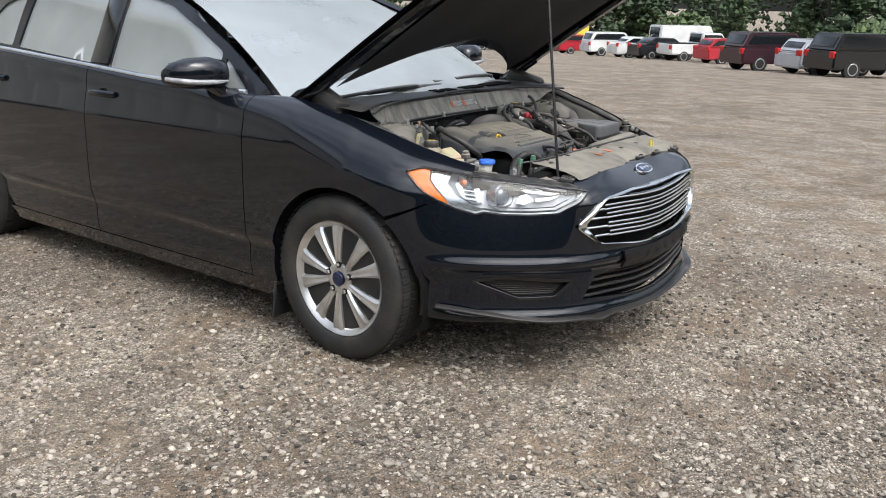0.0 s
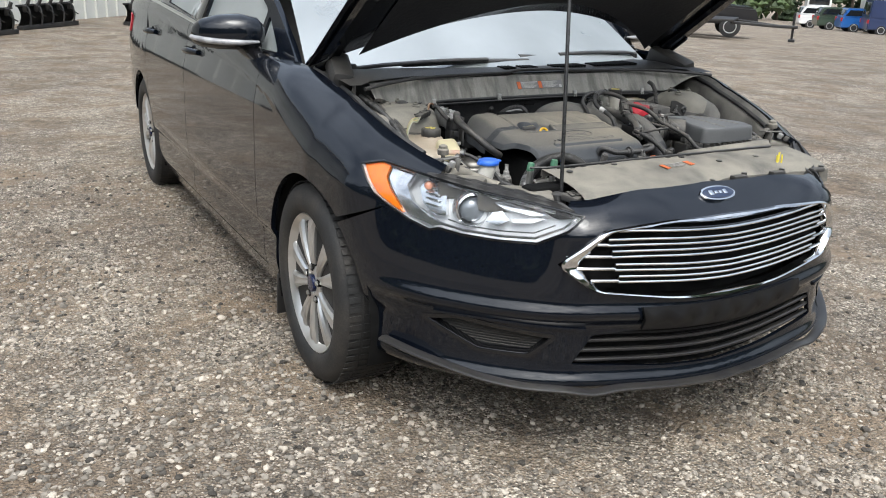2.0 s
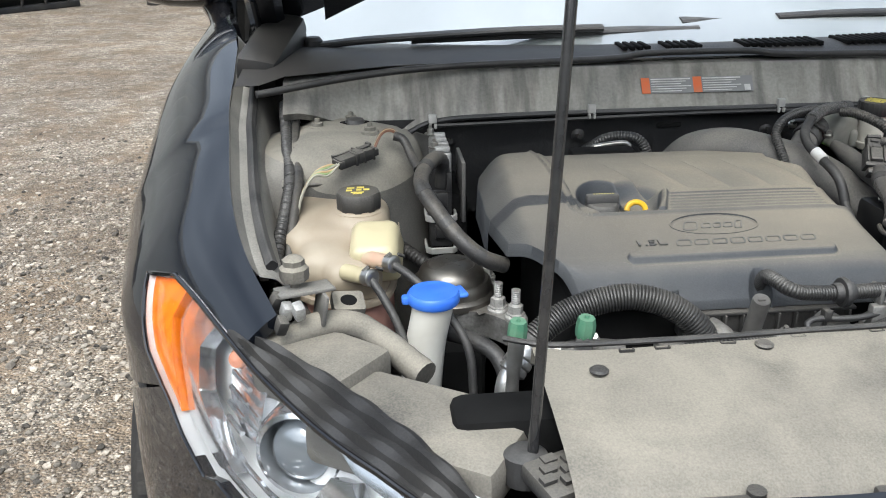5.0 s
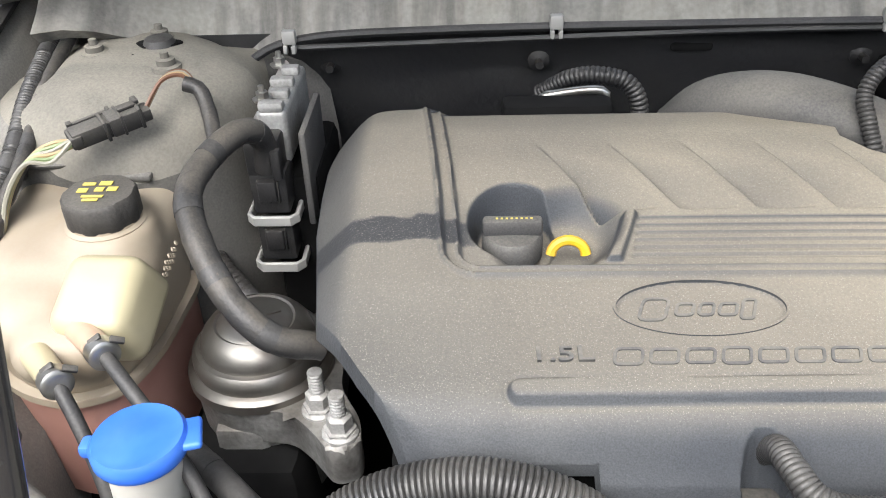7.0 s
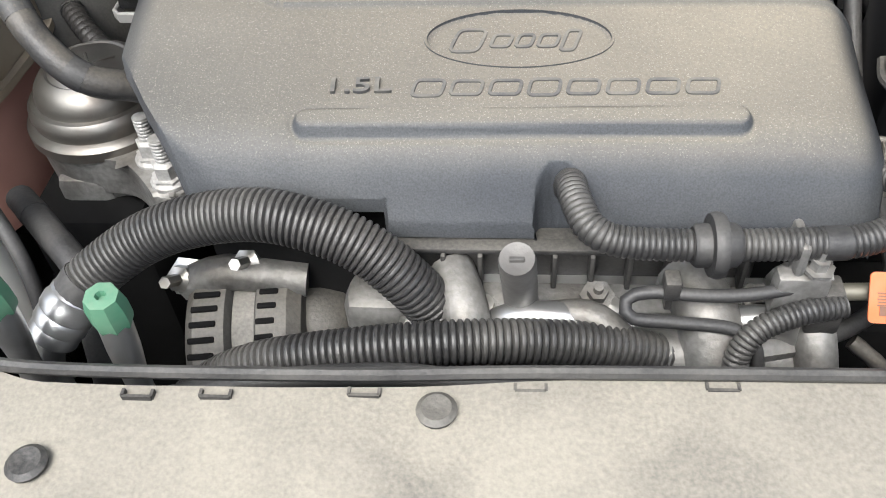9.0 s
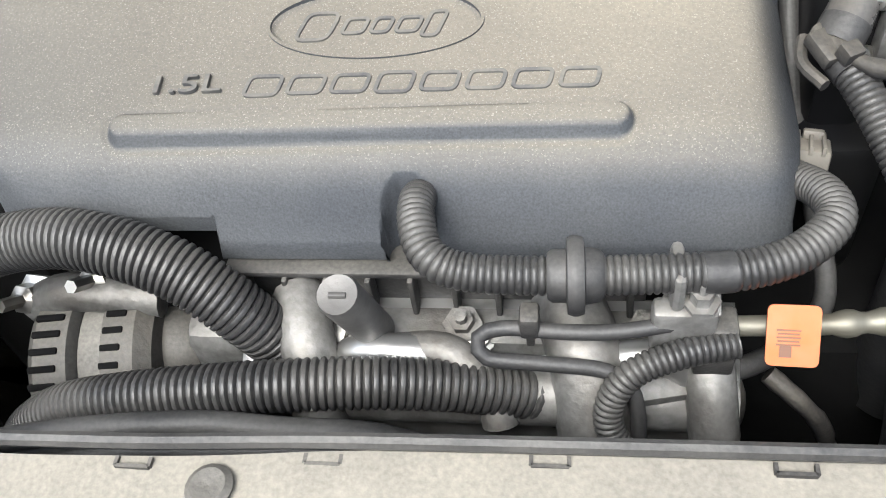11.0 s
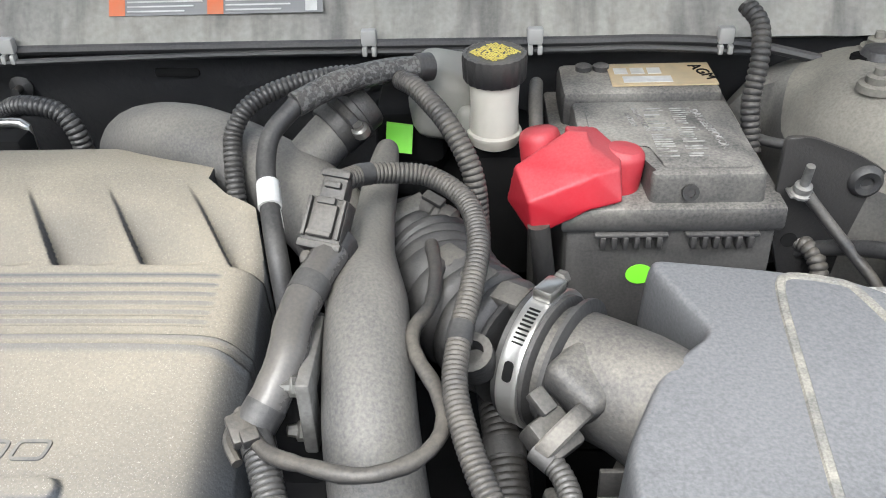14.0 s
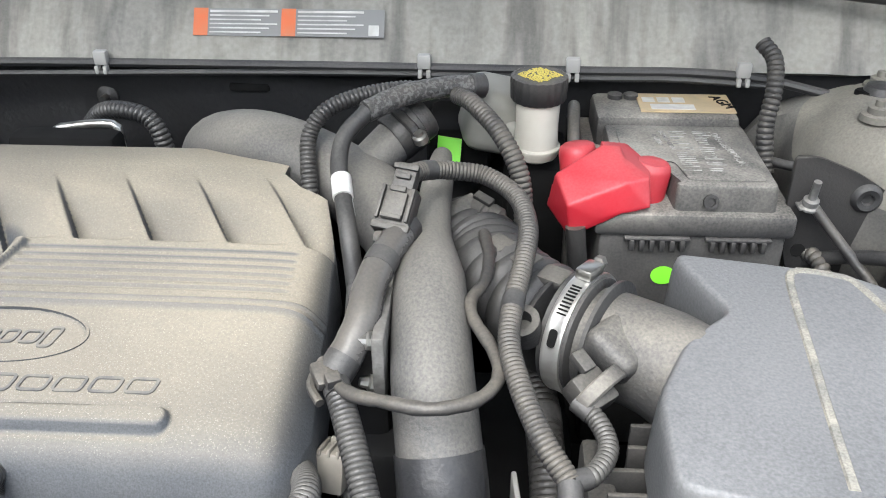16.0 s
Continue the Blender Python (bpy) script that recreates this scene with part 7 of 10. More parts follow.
def coolant_reservoir():
    r = thing("coolant_reservoir", (-0.578, -0.225, 0.66), "cream translucent coolant tank with a black cap, pink below", "coolant tank")
    low = rounded([(-0.664, -0.13), (-0.668, -0.215), (-0.640, -0.268), (-0.606, -0.296), (-0.564, -0.308), (-0.527, -0.292), (-0.512, -0.245), (-0.507, -0.15), (-0.525, -0.105), (-0.635, -0.095)], 0.022, 4)
    scaled = lambda k: [((x + 0.588) * k - 0.588, (y + 0.20) * k - 0.20) for x, y in low]  # noqa: E731
    part("lower_tank", prism(bmesh.new(), scaled(0.93), 0.655, 0.762, 0.004), M_TANKPINK, r, "pink coolant showing through")
    part("tank_flange", prism(bmesh.new(), scaled(1.01), 0.760, 0.767, 0.002), M_TANK, r)
    b = bmesh.new()
    block(b, (-0.680, -0.236, 0.788), (0.018, 0.024, 0.020), 0.003)
    block(b, (-0.692, -0.236, 0.786), (0.010, 0.006, 0.006), 0.001)
    part("side_tab", b, M_WHITEPL, r)
    b = bmesh.new()
    prism(b, scaled(0.94), 0.764, 0.820, 0.018, None, 0.96, 4)
    block(b, (-0.588, -0.172, 0.815), (0.146, 0.150, 0.066), 0.026, Euler((0.12, 0.04, 0)).to_matrix().to_4x4(), 4)
    block(b, (-0.598, -0.236, 0.806), (0.084, 0.105, 0.056), 0.026, Euler((0.20, 0.05, 0)).to_matrix().to_4x4(), 4)
    block(b, (-0.566, -0.284, 0.800), (0.074, 0.052, 0.048), 0.020, Euler((0.35, 0, 0.1)).to_matrix().to_4x4(), 4)
    lathe(b, [(0.042, 0.83), (0.038, 0.848), (0.034, 0.852), (0, 0.852)], (-0.557, -0.188, 0), (0, 0, 1), 28)
    up = part("upper_tank", b, M_TANK, r, "yellowed translucent plastic", angle=60)
    blend(up, 0.0040, 16)
    b = bmesh.new()
    block(b, (-0.537, -0.260, 0.822), (0.070, 0.076, 0.054), 0.0135, Euler((0.42, -0.04, -0.12)).to_matrix().to_4x4(), 4, 0.84)
    part("tank_dome", b, M_TANKLIGHT, r, "paler yellow dome", angle=70)
    b = bmesh.new()
    for i in range(4):
        for j in range(4):
            lathe(b, [(0.0022, 0), (0.0016, 0.001), (0, 0.0012)], (-0.511 + 0.002 * i, -0.19 - 0.009 * j, 0.832 + 0.006 * i - 0.02), (1, 0, 0.5), 8)
    part("tank_dimple", b, M_TANK, up)
    neck = Vector((-0.557, -0.188, 0.848))
    part("filler_neck", lathe(bmesh.new(), [(0.031, 0), (0.032, 0.004), (0.029, 0.006), (0.028, 0.012)], neck, (0, 0, 1), 32), M_TANK, r)
    cap = part("tank_cap", lathe(bmesh.new(), [(0.0285, 0.006), (0.0295, 0.008), (0.0295, 0.026), (0.0275, 0.0295), (0.0, 0.0305)], neck, (0, 0, 1), 72, 9, 0.0008), M_BAYPL, r, "black screw cap with yellow print")
    b = bmesh.new()
    for x, y, w, h in ((-0.010, 0.010, 0.010, 0.004), (0.003, 0.011, 0.010, 0.006), (-0.012, 0.0, 0.008, 0.006), (0.001, 0.0015, 0.007, 0.006), (0.011, 0.002, 0.008, 0.006), (-0.001, -0.009, 0.017, 0.003), (-0.001, -0.0145, 0.012, 0.003)):
        block(b, neck + Vector((x, y, 0.0309)), (w, h, 0.0006))
    part("cap_print", b, M_YPRINT, cap, smooth=False)
    for at, to in (((-0.548, -0.288, 0.822), (-0.519, -0.319, 0.826)), ((-0.575, -0.306, 0.812), (-0.546, -0.339, 0.818))):
        b = bmesh.new()
        tube(b, [at, to], 0.0098, 0.01, 14, radii=(1.1, 1.0))
        n = part("tank_nipple", b, M_TANKLIGHT if to[0] < -0.53 else M_NIPPLE, r)
        d = (Vector(to) - Vector(at)).normalized()
        b = bmesh.new()
        lathe(b, [(0.0100, -0.007), (0.0112, -0.006), (0.0112, 0.005), (0.0100, 0.006), (0.006, 0.0065), (0, 0.006)], to, d, 20)
        part("spring_clip", b, M_STEEL, n)
        b = bmesh.new()
        for u in (-1, 1):
            block(b, Vector(to) + Vector((0.008 * u + 0.004, 0.002, 0.010)), (0.010, 0.005, 0.003), 0.0008, Euler((0.3, 0.5 * u, 0.4)).to_matrix().to_4x4())
        part("clip_ear", b, M_BAYPL, n)
    b = bmesh.new()
    block(b, (-0.563, -0.122, 0.860), (0.055, 0.032, 0.006), 0.002)
    block(b, (-0.563, -0.108, 0.850), (0.055, 0.004, 0.026), 0.001)
    bolt(b, (-0.560, -0.124, 0.863), 0.0075)
    br = part("tank_bracket", b, M_BODYIN, r)
    b = bmesh.new()
    block(b, (-0.628, -0.124, 0.872), (0.070, 0.022, 0.004), 0.001, Euler((0.2, 0, 0.08)).to_matrix().to_4x4())
    block(b, (-0.650, -0.130, 0.866), (0.012, 0.014, 0.016), 0.002)
    part("bracket_blade", b, M_APRON, br)


coolant_reservoir()
hose("coolant_hose", [(-0.519, -0.319, 0.826), (-0.498, -0.340, 0.818), (-0.462, -0.372, 0.79), (-0.435, -0.40, 0.75), (-0.43, -0.42, 0.69)], 0.0052, "thin black rubber coolant hose", material=M_RUBBER)
hose("coolant_hose", [(-0.546, -0.339, 0.818), (-0.532, -0.354, 0.800), (-0.515, -0.375, 0.77), (-0.50, -0.40, 0.72), (-0.50, -0.41, 0.66)], 0.0052, "thin black rubber coolant hose", material=M_RUBBER)


def washer_filler():
    w = thing("washer_filler", (-0.468, -0.395, 0.66), "white washer fluid filler neck with a blue cap", "washer filler")
    part("neck", tube(bmesh.new(), [(-0.492, -0.370, 0.66), (-0.484, -0.377, 0.74), (-0.476, -0.386, 0.79), (-0.4735, -0.3885, 0.81)], 0.0235, 0.008, 28, radii=(1.1, 1.05, 1.0, 1.0)), mat("white_neck", (0.70, 0.69, 0.64), 0.45, second=(0.58, 0.56, 0.50), scale=12), w, "white plastic neck")
    cap = part("cap", lathe(bmesh.new(), [(0.029, 0.806), (0.0305, 0.809), (0.0305, 0.816), (0.028, 0.8195), (0.022, 0.8185), (0.012, 0.8205), (0, 0.821)], (-0.4735, -0.3885, 0), (0, 0, 1), 36), M_BLUE, w, "bright blue snap cap")
    b = bmesh.new()
    block(b, (-0.4455, -0.3825, 0.8135), (0.020, 0.026, 0.006), 0.0025, Euler((0, 0, 0.25)).to_matrix().to_4x4(), 3)
    part("cap_tab", b, M_BLUE, cap)
    b = bmesh.new()
    block(b, (-0.5055, -0.3905, 0.811), (0.010, 0.013, 0.010), 0.003)
    part("cap_hinge", b, M_BLUE, cap)


washer_filler()


def plug(name, at, size, turn, label, material=None):
    """A small multi-pin connector with ribs and a latch."""
    t = thing(name, (at[0], at[1], at[2] - size[2] / 2), label, "connector")
    m = Euler(turn).to_matrix().to_4x4()
    b = bmesh.new()
    block(b, at, size, min(size) * 0.12, m)
    body = part("shell", b, material or M_BAYPL, t)
    b = bmesh.new()
    for k in range(3):
        block(b, Vector(at) + m.to_3x3() @ Vector((size[0] * (-0.3 + 0.3 * k), 0, size[2] * 0.5)), (size[0] * 0.10, size[1] * 1.06, size[2] * 0.18), 0.0005, m)
    block(b, Vector(at) + m.to_3x3() @ Vector((size[0] * 0.05, size[1] * 0.35, size[2] * 0.55)), (size[0] * 0.5, size[1] * 0.22, size[2] * 0.22), 0.001, m)
    part("latch", b, material or M_BAYPL, body)
    return t


W_TAN = mat("wire_tan", (0.38, 0.27, 0.14), 0.5)
W_GREEN = mat("wire_green", (0.20, 0.26, 0.12), 0.5)
W_WHITE = mat("wire_white", (0.27, 0.26, 0.21), 0.5)
W_BROWN = mat("wire_brown", (0.16, 0.08, 0.05), 0.5)
ends = [[(-0.580, -0.150 - 0.002 * k, 0.902 + 0.003 * (k % 3)), (-0.596, -0.157 - 0.003 * k, 0.905 - 0.002 * k), (-0.614, -0.163 - 0.003 * k, 0.897), (-0.631, -0.178 - 0.002 * k, 0.874), (-0.640, -0.20, 0.84)] for k in range(6)]
ends += [[(-0.534, -0.120 + 0.003 * k, 0.914), (-0.522, -0.104 + 0.003 * k, 0.932), (-0.508, -0.094 + 0.003 * k, 0.934), (-0.498, -0.096 + 0.002 * k, 0.926)] for k in range(4)]
wc = thing("wiring_connector", (-0.558, -0.138, 0.90), "black in-line wiring connector lying on the strut tower", "connector")
cm = Matrix.Translation((-0.560, -0.136, 0.909)) @ Euler((0.1, -0.12, radians(36))).to_matrix().to_4x4() @ Matrix.Scale(0.76, 4)
def connector_part(name, blocks, parent):
    bb = bmesh.new()
    for at, size, bev in blocks:
        block(bb, at, size, bev)
    bmesh.ops.transform(bb, matrix=cm, verts=bb.verts)
    return part(name, bb, M_BAYPL, parent)
male = connector_part("male_shell", (((-0.018, 0, 0), (0.042, 0.022, 0.019), 0.002), ((-0.036, 0, 0), (0.012, 0.026, 0.014), 0.002), ((-0.004, 0, 0), (0.004, 0.027, 0.023), 0.001)), wc)
female = connector_part("female_shell", (((0.019, 0, 0.0005), (0.036, 0.026, 0.021), 0.002), ((0.014, 0, 0.0005), (0.003, 0.028, 0.024), 0.001), ((0.034, 0, 0.0005), (0.004, 0.028, 0.024), 0.001), ((0.041, -0.002, 0), (0.010, 0.020, 0.014), 0.002)), wc)
connector_part("latch_bar", (((-0.012, 0.017, 0.006), (0.046, 0.005, 0.005), 0.001), ((-0.034, 0.017, 0.007), (0.006, 0.008, 0.007), 0.001), ((0.008, 0.016, 0.008), (0.004, 0.009, 0.007), 0.001)), male)
connector_part("latch", (((0.024, 0.002, 0.0125), (0.020, 0.010, 0.004), 0.001), ((0.036, 0.006, 0.0135), (0.006, 0.012, 0.005), 0.001)), female)
for pts, colour in zip(ends, (W_TAN, W_GREEN, W_WHITE, W_TAN, W_GREEN, W_WHITE, W_BROWN, W_TAN, W_WHITE, W_BROWN)):
    part("wire", tube(bmesh.new(), pts, 0.0019, 0.004, 6), colour, wc)
hose("wiring_loom", [(-0.505, -0.096, 0.927), (-0.492, -0.098, 0.922), (-0.482, -0.115, 0.905), (-0.474, -0.14, 0.89)], 0.0065, "black taped wiring loom", material=M_WIRE, category="wiring", wobble=0.05)
hose("wiring_loom", [(-0.672, 0.085, 0.935), (-0.662, -0.013, 0.918), (-0.657, -0.071, 0.903), (-0.650, -0.133, 0.880), (-0.654, -0.19, 0.855), (-0.662, -0.25, 0.82), (-0.664, -0.30, 0.77), (-0.662, -0.32, 0.68)], 0.0085, "black ribbed wiring loom along the inner fender", 0.0036, 0.0008, material=M_HOSE, category="wiring", wobble=0.04, bands=(0.12, 0.16, 0.40, 0.44, 0.70))
hose("wiring_loom", [(-0.652, 0.075, 0.935), (-0.648, -0.015, 0.918), (-0.644, -0.075, 0.902), (-0.638, -0.14, 0.880), (-0.642, -0.20, 0.852), (-0.650, -0.25, 0.80), (-0.652, -0.27, 0.70)], 0.0062, "thin black taped wiring loom", material=M_WIRE, category="wiring", wobble=0.08, bands=(0.12, 0.42, 0.75))
hose("wiring_loom", [(-0.441, -0.118, 0.858), (-0.439, -0.122, 0.884), (-0.443, -0.136, 0.902), (-0.453, -0.152, 0.907), (-0.469, -0.185, 0.901), (-0.474, -0.222, 0.890), (-0.456, -0.262, 0.868), (-0.432, -0.288, 0.842), (-0.405, -0.298, 0.820), (-0.375, -0.286, 0.803)], 0.0105, "thick black taped wiring loom bent in a loop", material=M_WIRE, category="wiring", wobble=0.04, bands=(0.12, 0.3, 0.48, 0.66, 0.84))


def control_module():
    t = thing("control_module", (-0.42, -0.06, 0.82), "silver finned control module with black plugs", "control module")
    b = bmesh.new()
    block(b, (-0.436, -0.045, 0.876), (0.026, 0.105, 0.050), 0.005, segs=3)
    block(b, (-0.444, -0.085, 0.872), (0.020, 0.020, 0.044), 0.004)
    case = part("case", b, M_CASTLIGHT, t, "cast silver case")
    for k in range(4):
        b = bmesh.new()
        block(b, (-0.436 + 0.003 * (k % 2), -0.092 + 0.026 * k, 0.904), (0.022 - 0.005 * (k % 2), 0.012, 0.009), 0.003)
        part("fin", b, M_CASTLIGHT, case)
    for y in (-0.078, 0.0):
        part("case_screw", bolt(bmesh.new(), (-0.446, y, 0.903), 0.0055), M_STEEL, case)
    b = bmesh.new()
    block(b, (-0.408, -0.075, 0.845), (0.006, 0.085, 0.090), 0.002)
    part("rear_plate", b, M_DUCT, t, "grey plate behind the case")
    b = bmesh.new()
    block(b, (-0.443, -0.108, 0.868), (0.030, 0.030, 0.034), 0.004)
    block(b, (-0.430, -0.126, 0.866), (0.008, 0.010, 0.028), 0.002)
    part("upper_plug", b, M_MATTE, t)
    for z in (0.835, 0.786):
        b = bmesh.new()
        block(b, (-0.441, -0.105, z), (0.032, 0.036, 0.040), 0.003)
        block(b, (-0.441, -0.126, z + 0.006), (0.016, 0.010, 0.020), 0.002)
        p = part("plug", b, M_MATTE, t)
        for dx in (-0.008, 0.0, 0.008):
            b = bmesh.new()
            block(b, (-0.441 + dx, -0.124, z + 0.004), (0.003, 0.006, 0.022), 0.0008)
            part("plug_rib", b, M_BAYPL, p)
        b = bmesh.new()
        loop = [Vector((-0.441 + 0.021 * x, -0.128 + y, z - 0.024)) for x, y in ((-1, 0.04), (-1, 0.006), (-0.75, 0), (0.75, 0), (1, 0.006), (1, 0.04))]
        sweep(b, loop, Vector((0, 0, 1)), rect_profile(0.004, 0.010))
        part("plug_lever", b, M_BRACKET, p, "pale grey lever")
    b = bmesh.new()
    block(b, (-0.425, -0.04, 0.74), (0.05, 0.12, 0.20), 0.01)
    part("module_bracket", b, M_DARK, t)


control_module()


def engine_mount():
    t = thing("engine_mount", (-0.43, -0.255, 0.66), "round steel engine mount on a rough cast bracket", "engine mount")
    c = (-0.438, -0.234, 0)
    can = part("mount_can", lathe(bmesh.new(), [(0.0555, 0.738), (0.0590, 0.740), (0.0590, 0.748), (0.0560, 0.751), (0.0525, 0.752), (0.0535, 0.757), (0.0530, 0.763), (0.0495, 0.767), (0.0455, 0.7675), (0.0455, 0.770), (0.0435, 0.777), (0.0385, 0.7835), (0.0320, 0.787), (0.0300, 0.786), (0.0260, 0.7885), (0.0, 0.790)], c, (0, 0, 1), 52), M_CAN, t, "dull steel can with a rusty seam")
    b = bmesh.new()
    block(b, (-0.436, -0.236, 0.7895), (0.040, 0.0022, 0.0016), 0.0004, Euler((0, 0, 0.5)).to_matrix().to_4x4())
    block(b, (-0.436, -0.236, 0.7895), (0.0022, 0.030, 0.0016), 0.0004, Euler((0, 0, 0.5)).to_matrix().to_4x4())
    part("stamped_rib", b, M_CAN, can)
    part("mount_body", lathe(bmesh.new(), [(0.044, 0.62), (0.050, 0.66), (0.0535, 0.70), (0.0555, 0.739)], c, (0, 0, 1), 40), M_CAST, t, "rough cast body")
    b = bmesh.new()
    prism(b, rounded([(-0.482, -0.262), (-0.445, -0.288), (-0.405, -0.292), (-0.385, -0.312), (-0.368, -0.334), (-0.348, -0.326), (-0.350, -0.300), (-0.370, -0.265), (-0.374, -0.172), (-0.41, -0.170), (-0.48, -0.21)], 0.012), 0.708, 0.742, 0.008)
    block(b, (-0.448, -0.275, 0.66), (0.045, 0.030, 0.12), 0.008)
    br = part("mount_bracket", b, M_CAST, t, "rough grey casting")
    for x, y in ((-0.383, -0.288), (-0.364, -0.312), (-0.385, -0.185)):
        b = bmesh.new()
        lathe(b, [(0.0140, 0.715), (0.0140, 0.744), (0.0120, 0.746)], (x, y, 0), (0, 0, 1), 18)
        lathe(b, [(0.0125, 0.745), (0.0125, 0.748), (0.0098, 0.7485), (0.0098, 0.759), (0.0070, 0.761)], (x, y, 0), (0, 0, 1), 6)
        tube(b, [(x, y, 0.757), (x, y, 0.780)], 0.0060, 0.002, 10, 0.003, 0.0008)
        part("mount_stud", b, M_CASTLIGHT, br)
    b = bmesh.new()
    block(b, (-0.45, -0.255, 0.53), (0.10, 0.12, 0.34), 0.02)
    part("mount_post", b, M_DARK, t)


engine_mount()

# hoses in front of the engine
hose("radiator_hose", [(-0.374, -0.444, 0.769), (-0.362, -0.436, 0.780), (-0.330, -0.424, 0.798), (-0.292, -0.421, 0.811), (-0.25, -0.425, 0.817), (-0.207, -0.433, 0.806), (-0.175, -0.442, 0.780), (-0.159, -0.440, 0.742), (-0.157, -0.43, 0.69)], 0.0155, "thick corrugated black hose arching over the alternator", 0.0037, 0.0021, segs=20, bands=(0.0,))
hc = thing("hose_coupling", (-0.40, -0.47, 0.66), "bright ringed metal hose coupling", "hose fitting")
part("ferrule", lathe(bmesh.new(), [(0.0130, -0.014), (0.0155, -0.012), (0.0155, -0.006), (0.0145, -0.004), (0.0165, -0.002), (0.0165, 0.004), (0.0150, 0.006), (0.0172, 0.008), (0.0172, 0.014), (0.0158, 0.016), (0.0158, 0.021), (0.014, 0.023)], (-0.386, -0.453, 0.756), (0.58, 0.42, 0.70), 28), M_SHIELD, hc)
part("pipe", tube(bmesh.new(), [(-0.390, -0.456, 0.752), (-0.399, -0.462, 0.740), (-0.402, -0.468, 0.72), (-0.395, -0.476, 0.69), (-0.385, -0.483, 0.66)], 0.0115, 0.006, 16), M_SHIELD, hc)
hose("corrugated_conduit", [(-0.325, -0.474, 0.69), (-0.305, -0.478, 0.722), (-0.27, -0.481, 0.752), (-0.225, -0.482, 0.768), (-0.155, -0.478, 0.775), (-0.089, -0.469, 0.766), (-0.035, -0.461, 0.745), (-0.008, -0.453, 0.71), (0.0, -0.448, 0.67)], 0.0128, "corrugated black conduit across the front of the engine", 0.0040, 0.0020, segs=18, bands=(0.97,))
hose("front_pipe", [(-0.36, -0.505, 0.72), (-0.30, -0.508, 0.742), (-0.2, -0.506, 0.762), (-0.12, -0.503, 0.755), (-0.06, -0.50, 0.72)], 0.0075, "smooth grey rubber pipe behind the radiator cover", material=M_RUBBER)
hose("conduit", [(-0.0885, -0.385, 0.800), (-0.0875, -0.404, 0.824), (-0.0855, -0.424, 0.829), (-0.078, -0.441, 0.826), (-0.06, -0.4465, 0.822), (-0.015, -0.446, 0.820), (0.03, -0.444, 0.820), (0.055, -0.442, 0.820), (0.078, -0.434, 0.822), (0.094, -0.418, 0.824), (0.094, -0.398, 0.820), (0.084, -0.372, 0.806)], 0.0088, "corrugated grey conduit leaving the cover's slot", 0.0032, 0.0011, bands=(0.62,))
g = thing("conduit_grommet", (-0.015, -0.446, 0.80), "black rubber grommet round the conduit", "grommet")
part("flange", lathe(bmesh.new(), [(0.010, -0.012), (0.0115, -0.010), (0.0115, -0.004), (0.0165, -0.0035), (0.0175, -0.001), (0.0175, 0.001), (0.0165, 0.0035), (0.0125, 0.004), (0.0115, 0.010), (0.0095, 0.012)], (-0.015, -0.446, 0.820), (1, 0.03, 0), 28), M_RUBBER, g)
b = bmesh.new()
block(b, (0.036, -0.444, 0.806), (0.022, 0.020, 0.003), 0.001, Euler((0.5, 0, 0)).to_matrix().to_4x4())
block(b, (0.028, -0.442, 0.815), (0.006, 0.024, 0.022), 0.003)
block(b, (0.032, -0.45, 0.79), (0.028, 0.012, 0.03), 0.003)
bolt(b, (0.038, -0.450, 0.807), 0.005)
tagged(part("conduit_clamp", b, M_CAST), "bent metal clamp that holds the conduit", "clamp")
hose("vacuum_hose", [(0.03, -0.452, 0.795), (0.005, -0.455, 0.792), (-0.018, -0.456, 0.792), (-0.045, -0.455, 0.793), (-0.058, -0.457, 0.789), (-0.055, -0.464, 0.782), (-0.03, -0.465, 0.780), (0.0, -0.466, 0.776), (0.012, -0.472, 0.765), (0.015, -0.482, 0.73), (0.013, -0.488, 0.69)], 0.0037, "thin black hose looping under the conduit", material=M_RUBBER)
b = bmesh.new()
block(b, (-0.035, -0.4535, 0.797), (0.009, 0.012, 0.014), 0.002)
block(b, (-0.035, -0.452, 0.785), (0.004, 0.006, 0.014), 0.001)
tagged(part("hose_clip", b, M_BAYPL), "small black plastic hose clip", "clip")
hose("small_conduit", [(0.055, -0.456, 0.786), (0.03, -0.462, 0.785), (0.008, -0.470, 0.778), (0.0, -0.48, 0.76), (0.01, -0.49, 0.742), (0.035, -0.50, 0.73), (0.06, -0.505, 0.70)], 0.0070, "short corrugated black conduit", 0.0030, 0.0011)


